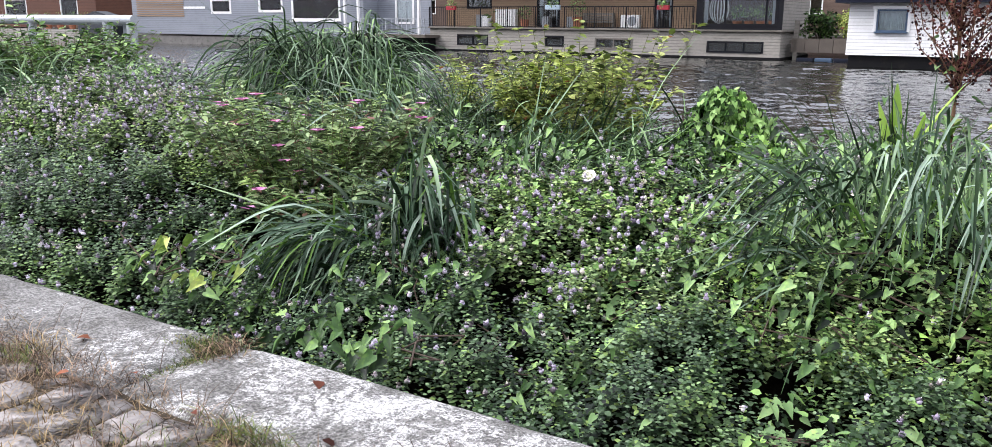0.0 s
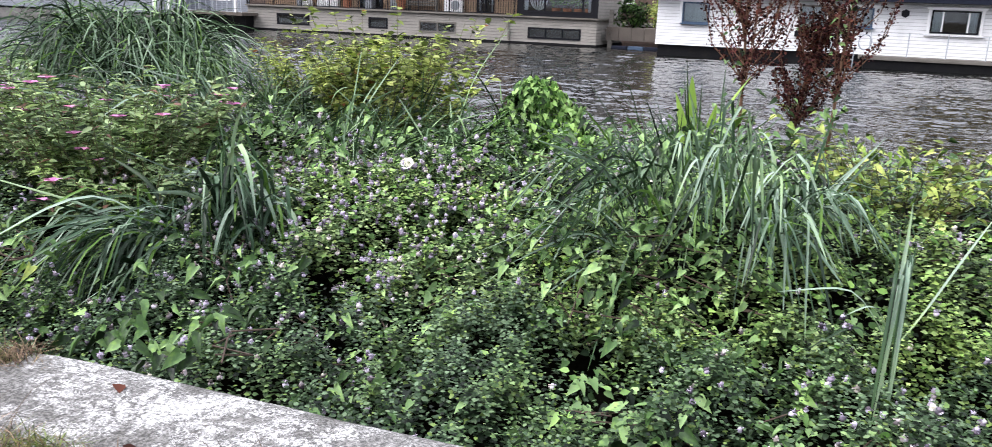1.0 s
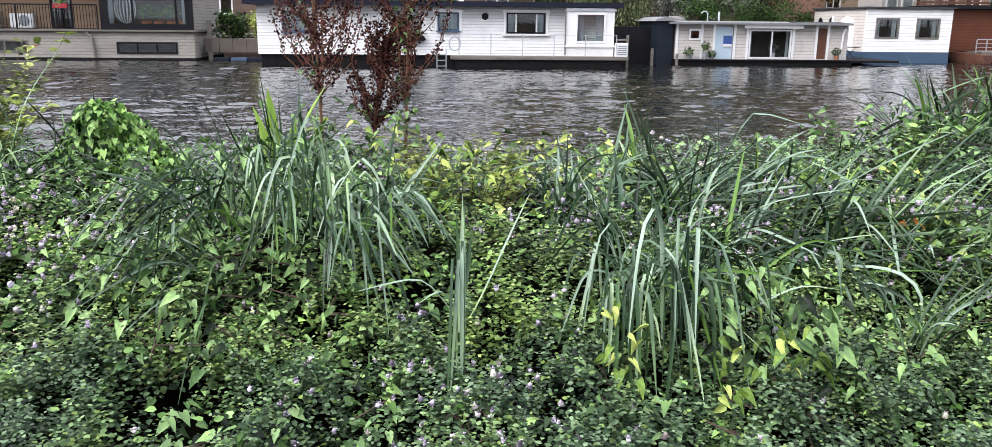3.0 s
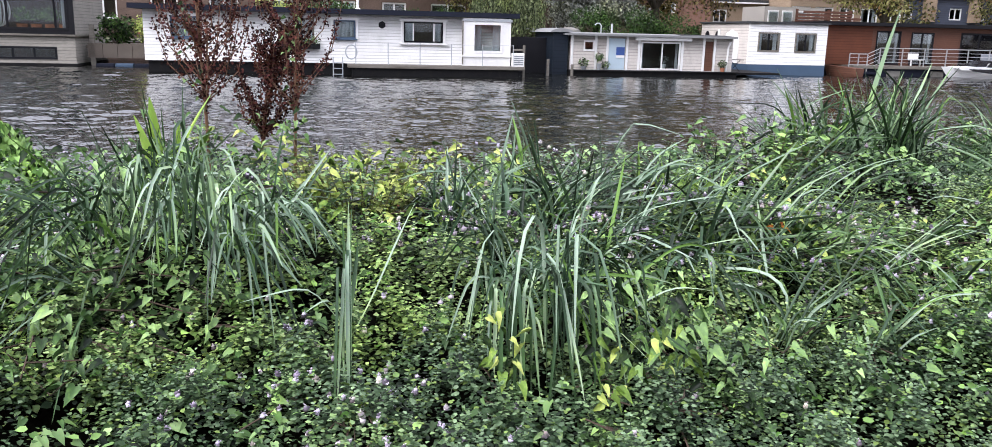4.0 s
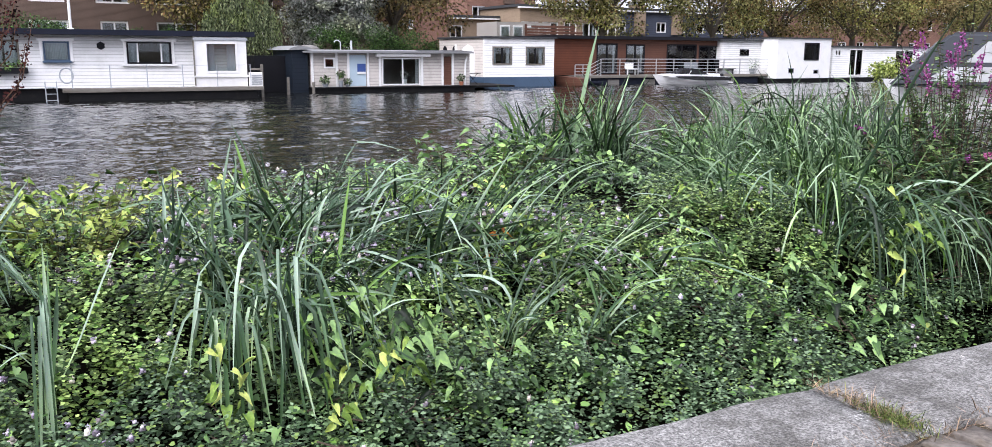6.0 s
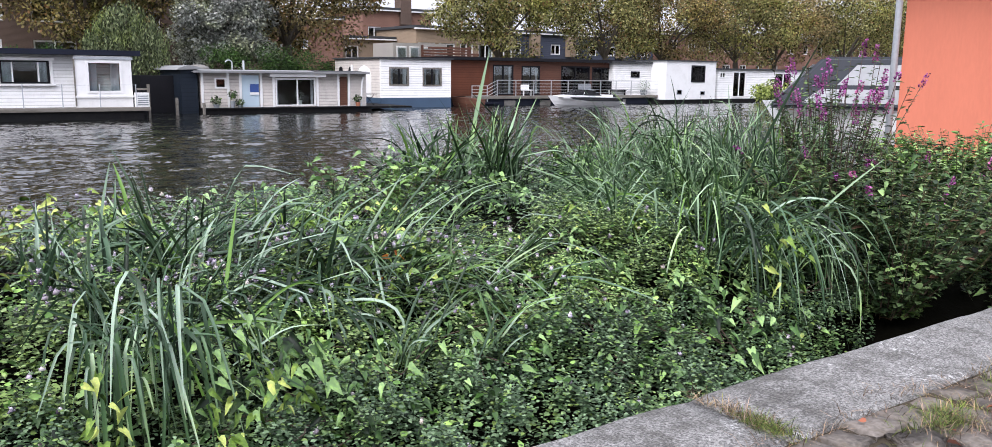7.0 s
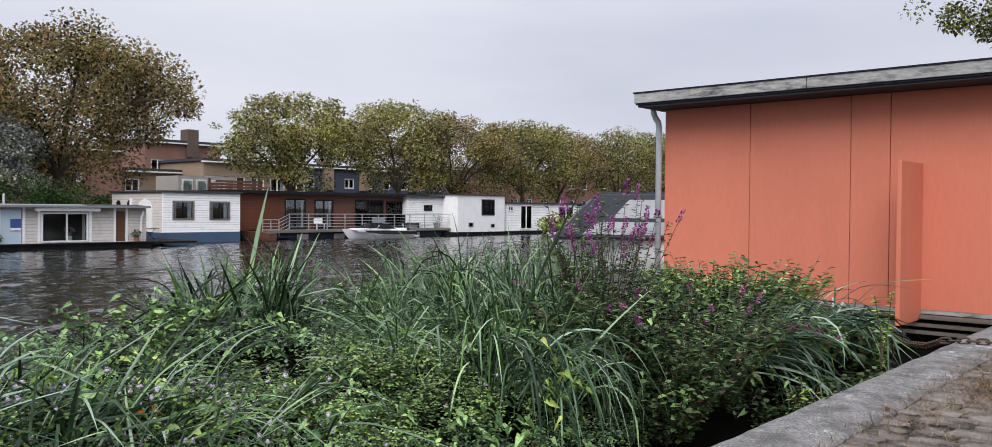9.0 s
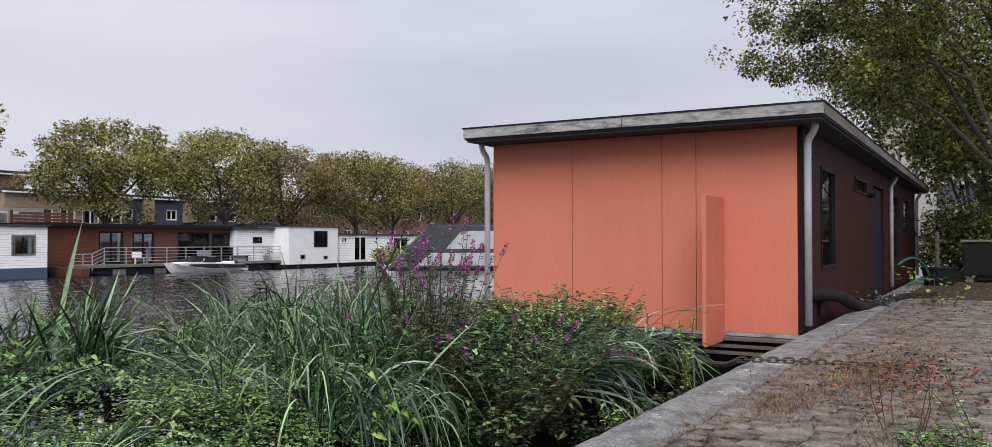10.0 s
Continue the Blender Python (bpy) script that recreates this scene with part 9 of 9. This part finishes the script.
rng = np.random.default_rng(31)
paving = thing("pavement", (0, -2, 0), "uneven granite sett paving with mossy joints", "pavement", kind="structure")
rest_v, rest_f, off, near_count = ([], []), ([], []), [0, 0], 0
quad_f = [[q for q in f] for _, f in SETTS]
x, row = -4.5, 0
while x < 19.0:
    big = 0.95 if x < 2.0 else 1.0
    depth = 0.140 * big * (0.8 + 0.45 * rng.random())
    y = -0.412 - rng.random() * 0.008
    first = True
    while y > -4.6:
        w = (0.17 if x < 2.0 else 0.205) * (0.7 + 0.6 * rng.random()) * (0.5 + 0.5 * rng.random() if first else 1)
        first = False
        cx, cy = x + depth / 2 + rng.normal() * 0.008 + 0.05 * math.sin(y * 0.9 + 0.3 * row), y - w / 2
        zz = -0.004 + rng.normal() * (0.0025 if cx > 2.0 else 0.0035) + 0.003 * math.sin(cx * 1.1) * math.cos(cy * 1.7)
        k = int(rng.integers(8))
        sx, sy, an = (depth, w, rng.normal() * 0.10) if cx > 2.0 else (depth * 0.97, w * 0.97, rng.normal() * 0.15)
        earthy = cx + rng.normal() * 0.7 > 2.2
        near = (-2.3 < cx < 0.3 and cy > -1.05) or (3.4 < cx < 6.4 and cy > -1.25)
        if near and near_count < 300:
            o = new("sett", (BROWN_MESHES if earthy else SETT_MESHES)[k])
            o.parent = paving
            o.matrix_basis = Matrix.Translation((cx, cy + 2, zz)) @ Matrix.Rotation(an, 4, "Z") @ Matrix.Diagonal((sx, sy, 1, 1))
            near_count += 1
        else:
            v = SETTS[k][0] * np.array([sx, sy, 0.03])
            c, s = math.cos(an), math.sin(an)
            v = np.stack([v[:, 0] * c - v[:, 1] * s + cx, v[:, 0] * s + v[:, 1] * c + cy, v[:, 2] + zz], 1)
            rest_v[earthy].append(v)
            rest_f[earthy].extend([tuple(i + off[earthy] for i in q) for q in quad_f[k]])
            off[earthy] += len(v)
        y -= w
    x += depth
    row += 1
for v, f, mat in zip(rest_v, rest_f, (SETT, SETTBROWN)):
    tagged(arrays("setts_beyond", np.concatenate(v), np.array(f), mat, paving, smooth=True), "granite setts further along the quay", kind="stuff")


def grass(name, label, material, seed, patches, length=(0.03, 0.09), width=(0.0006, 0.0014)):
    rng = np.random.default_rng(seed)
    vs, fs, off = [], [], 0
    for x, y, rx, ry, n in patches:
        n = int(n * 1.9)
        px, py = x + rng.normal(size=n) * rx * 0.55, y + rng.normal(size=n) * ry * 0.55
        ok = (py < -0.03) | (np.abs(px - 3.53) < 0.06) | (np.abs(px + 0.72) < 0.08)
        px, py = px[ok], np.minimum(py[ok], -0.015)
        n = len(px)
        if not n:
            continue
        ln, w, a = rng.uniform(*length, n), rng.uniform(*width, n), rng.random(n) * 6.28
        e = np.radians(rng.uniform(4, 62, n))
        root = np.stack([px, py, np.full(n, -0.016) + np.where(py > -0.4, 0.012, 0)], 1)
        d = np.stack([np.cos(e) * np.cos(a), np.cos(e) * np.sin(a), np.sin(e)], 1)
        d2 = d * np.array([1.2, 1.2, 0.35])
        side = np.stack([-np.sin(a), np.cos(a), np.zeros(n)], 1)
        m = root + d * (ln * 0.55)[:, None]
        t = m + d2 * (ln * 0.45)[:, None]
        v = np.stack([root - side * w[:, None], root + side * w[:, None], m + side * w[:, None] * 0.8, m - side * w[:, None] * 0.8, t], 1).reshape(-1, 3)
        f = np.array([(0, 1, 2), (0, 2, 3), (3, 2, 4)])[None] + (np.arange(n) * 5)[:, None, None] + off
        vs.append(v)
        fs.append(f.reshape(-1, 3))
        off += len(v)
    tagged(arrays(name, np.concatenate(vs), np.concatenate(fs), material), label, "grass", kind="stuff")


rng = np.random.default_rng(63)
joints = [(x, -0.42 + rng.normal() * 0.03, 0.10, 0.03, 16) for x in np.arange(-4, 12, 0.12)]
loose = [(rng.uniform(-4, 16), rng.uniform(-3.5, -0.45), 0.10, 0.06, 14) for _ in range(520)]
grass("dry_grass", "dry straw-coloured grass in the paving joints", DRYGRASS, 71,
      joints + loose[:360] + [(-1.75, -0.35, 0.4, 0.10, 420), (-1.15, -0.38, 0.16, 0.10, 200), (-0.80, -0.42, 0.25, 0.08, 160), (-0.28, -0.45, 0.22, 0.06, 180), (-1.2, -0.47, 0.35, 0.14, 420), (-0.5, -0.62, 0.4, 0.12, 480), (-1.35, -0.44, 0.35, 0.10, 260), (-0.85, -0.60, 0.3, 0.14, 300), (4.1, -0.62, 0.25, 0.12, 260), (5.0, -0.5, 0.3, 0.08, 240), (6.2, -0.55, 0.5, 0.15, 700), (7.2, -0.7, 0.6, 0.25, 2600), (8.2, -1.2, 1.0, 0.5, 2600), (5.4, -0.8, 0.8, 0.3, 900), (6.6, -1.3, 0.9, 0.4, 1100), (12.5, -0.9, 1.2, 0.5, 1500),
                              (7.6, -0.72, 0.5, 0.18, 2200), (8.9, -1.0, 0.6, 0.2, 3200), (8.4, -0.75, 0.7, 0.35, 3200), (9.4, -1.1, 0.8, 0.5, 3200), (10.4, -1.1, 0.7, 0.5, 2600), (11.6, -1.3, 0.8, 0.5, 1700), (3.55, -0.2, 0.03, 0.18, 120), (-0.68, -0.1, 0.06, 0.08, 160)])
grass("green_grass", "short green grass tufts in the paving joints", GREENGRASS, 72,
      loose[360:] + [(4.05, -0.56, 0.16, 0.07, 520), (4.55, -0.52, 0.14, 0.05, 260), (3.55, -0.30, 0.03, 0.10, 160), (9.2, -1.0, 0.5, 0.22, 1500), (-0.35, -0.55, 0.2, 0.05, 160), (-0.25, -0.40, 0.14, 0.03, 200), (-1.12, -0.42, 0.10, 0.04, 160), (0.0, -0.43, 0.2, 0.04, 160), (10.2, -1.3, 0.4, 0.2, 300)],
      (0.025, 0.075), (0.0006, 0.0014))
grass("moss_grass", "low mossy grass cushion in the joint of the coping", GREENGRASS, 74, [(-0.78, -0.10, 0.10, 0.05, 900), (-0.70, -0.2, 0.03, 0.10, 200), (3.55, -0.28, 0.03, 0.10, 200)], (0.010, 0.030), (0.0007, 0.0016))
grass("grass_stalks", "thin dark dead grass stalks on the quay", TWIG, 73, [(rng.uniform(-2.2, 0.2), rng.uniform(-0.75, -0.25), 0.08, 0.06, 3) for _ in range(70)] + [(rng.uniform(3.6, 11), rng.uniform(-1.6, -0.4), 0.1, 0.06, 3) for _ in range(50)], (0.08, 0.20), (0.0008, 0.0014))

rng = np.random.default_rng(81)
n = 2420
cx = np.concatenate([rng.uniform(-2.5, 12, 120), rng.normal(9.0, 0.8, 1000), rng.normal(15.5, 2.2, 300), rng.uniform(17.5, 29, 1000)])
cy = np.concatenate([rng.uniform(-2.2, -0.05, 120), rng.normal(-1.28, 0.28, 1000), rng.normal(-1.1, 0.5, 300), rng.uniform(-2.8, -0.3, 1000)])
a = rng.random(n) * 6.28
A = np.stack([np.cos(a), np.sin(a), rng.normal(size=n) * 0.2], 1)
N = np.tile([0, 0, 1.0], (n, 1)) + rng.normal(size=(n, 3)) * 0.35
v, f = spread(LEAF7_V * np.array([1.3, 1, 1.6]), LEAF7_F, np.stack([cx, np.minimum(cy, -0.04), np.full(n, 0.014)], 1), A, N, 0.028 * (0.5 + 1.0 * rng.random(n)))
tagged(arrays("fallen_leaves", v, f, LITTER), "brown and rust-coloured fallen leaves on the paving", "leaves", kind="stuff")

# Weeds along the landward side of the quay.
herb("roadside_weed", "straggly yellow-green weed with thin dark twigs", "weed", 6.9, -1.95, 0.40, 0.50, 11, WILLOWHERB, TWIG, 230, 0.040, 20, None, None, 0.45, z=-0.04, stem_r=0.003)
herb("roadside_weed", "low green weed growing on the paving", "weed", 6.15, -1.80, 0.30, 0.20, 130, HERB, TWIG, 231, 0.034, 22, NARROW_V * np.array([1.3, 1, 1]), LEAF7_F, 0.7, z=-0.04, stem_r=0.0025)
herb("roadside_weed", "thin dark twigs standing in the paving", "weed", 6.3, -1.50, 0.20, 0.22, 12, GREENGRASS, TWIG, 234, 0.02, 6, NARROW_V, LEAF7_F, 0.5, z=-0.04, stem_r=0.0022)
herb("roadside_weed", "straggly weed with pale leaves by the tub", "weed", 17.5, -1.1, 0.4, 0.7, 12, YELLOWHERB, TWIG, 232, 0.09, 9, None, None, 0.5, z=-0.04)
herb("roadside_weed", "small green weed beside the drain hose", "weed", 16.8, -0.25, 0.25, 0.3, 16, SILVER, TWIG, 233, 0.06, 10, None, None, 0.6, z=-0.04)
herb("roadside_weed", "bare thin weed stalks on the paving", "weed", 6.9, -1.45, 0.2, 0.42, 6, DRYGRASS, TWIG, 234, 0.02, 5, NARROW_V, LEAF7_F, 0.2, z=-0.04)

# ---- trees and buildings past the end of the quay ----
t = tree("lime_tree", 29.0, -2.6, -0.04, 11.5, 6.4, NEARTREE, 5100, "large lime tree with dark green leaves over the quay", 54000, 0.09, 0.21, 0.22, clumps=60, lean=(-1.5, 1.2))
rng = np.random.default_rng(5200)
limb_c, limb_r = [], []
bm = bmesh.new()
for k in range(9):
    s = (27.5, -1.4, 5.0 + 0.35 * k)
    e = (23.0 + 1.2 * rng.random(), 0.2 + 3.6 * rng.random(), 4.9 + 0.42 * k)
    m = ((s[0] + e[0]) / 2, (s[1] + e[1]) / 2, (s[2] + e[2]) / 2 + 0.5)
    pipe(bm, [s, (s[0] * 0.7 + e[0] * 0.3, s[1] * 0.72 + e[1] * 0.28, s[2] * 0.7 + e[2] * 0.3 + 0.42 + 0.2 * rng.random()), m, e], 0.042, 6, taper=0.010)
    for u in (0.55, 0.75, 0.92, 1.03):
        limb_c.append((s[0] + (e[0] - s[0]) * u + rng.normal() * 0.25, s[1] + (e[1] - s[1]) * u + rng.normal() * 0.25, s[2] + (e[2] - s[2]) * u + 0.4 * (1 - u) + rng.normal() * 0.15))
        limb_r.append(0.22 + 0.30 * rng.random())
part("limb", bm, BARK, t)
leaf_cloud("hanging_bough", limb_c, limb_r, 24000, 0.078, NEARTREE, 5300, t)
tree("lime_tree", 33.5, -4.6, -0.04, 12.0, 5.6, NEARTREE, 5400, "lime tree with dense dark foliage behind the houseboat", 26000, 0.13, 0.28, 0.2, clumps=50)
tree("lime_tree", 40.0, -1.8, -0.04, 11.0, 5.0, NEARTREE, 5500, "lime tree further along the quay", 14000, 0.2, 0.3, 0.2, clumps=30)
for k, (x, y, rx, rz) in enumerate(((30.2, -1.6, 1.3, 1.3), (31.8, -3.2, 1.8, 1.7), (34.5, -0.8, 1.4, 1.2), (37.5, -3.5, 2.4, 2.2), (28.5, -4.2, 1.5, 1.5))):
    shrub("quay_shrub", x, y, -0.04, rx, rz, HEDGE if k % 2 else NEARTREE, 5600 + k, "tangled dark shrub at the end of the quay", 7000, 0.09)
tree("lime_tree", 32.2, -1.4, -0.04, 7.5, 3.2, NEARTREE, 5450, "young lime tree with low dense foliage by the fence", 16000, 0.14, 0.12, 0.12, clumps=40)
fence = thing("garden_fence", (29.6, -0.5, 0), "leaning dark wooden fence posts with a rail", "fence")
for x, y in ((29.0, -0.5), (30.6, -0.9), (32.0, -1.3)):
    bm = bmesh.new()
    rod(bm, (x, y, -0.05), (x - 0.12, y, 1.3), 0.06, sides=8)
    part("post", bm, GREYWOODX, fence)
bm = bmesh.new()
rod(bm, (28.9, -0.5, 1.05), (31.9, -1.3, 1.0), 0.04, sides=8)
part("rail", bm, GREYWOODX, fence)

tower = thing("office_building", (95, 0, 0), "pale grey office building with bands of windows beyond the trees", "building")
part("wall", boxed((90, -12, -0.04, 108, 7.5, 16)), RENDERWALL, tower)
for k in range(5):
    part("window_band", boxed((89.9, -11.5, 1.5 + 3 * k, 89.99, 2.6, 3.2 + 3 * k)), SLATE, tower)
part("roof", boxed((89.8, -12.2, 16.004, 108.2, 7.7, 16.4)), ROOFING, tower)
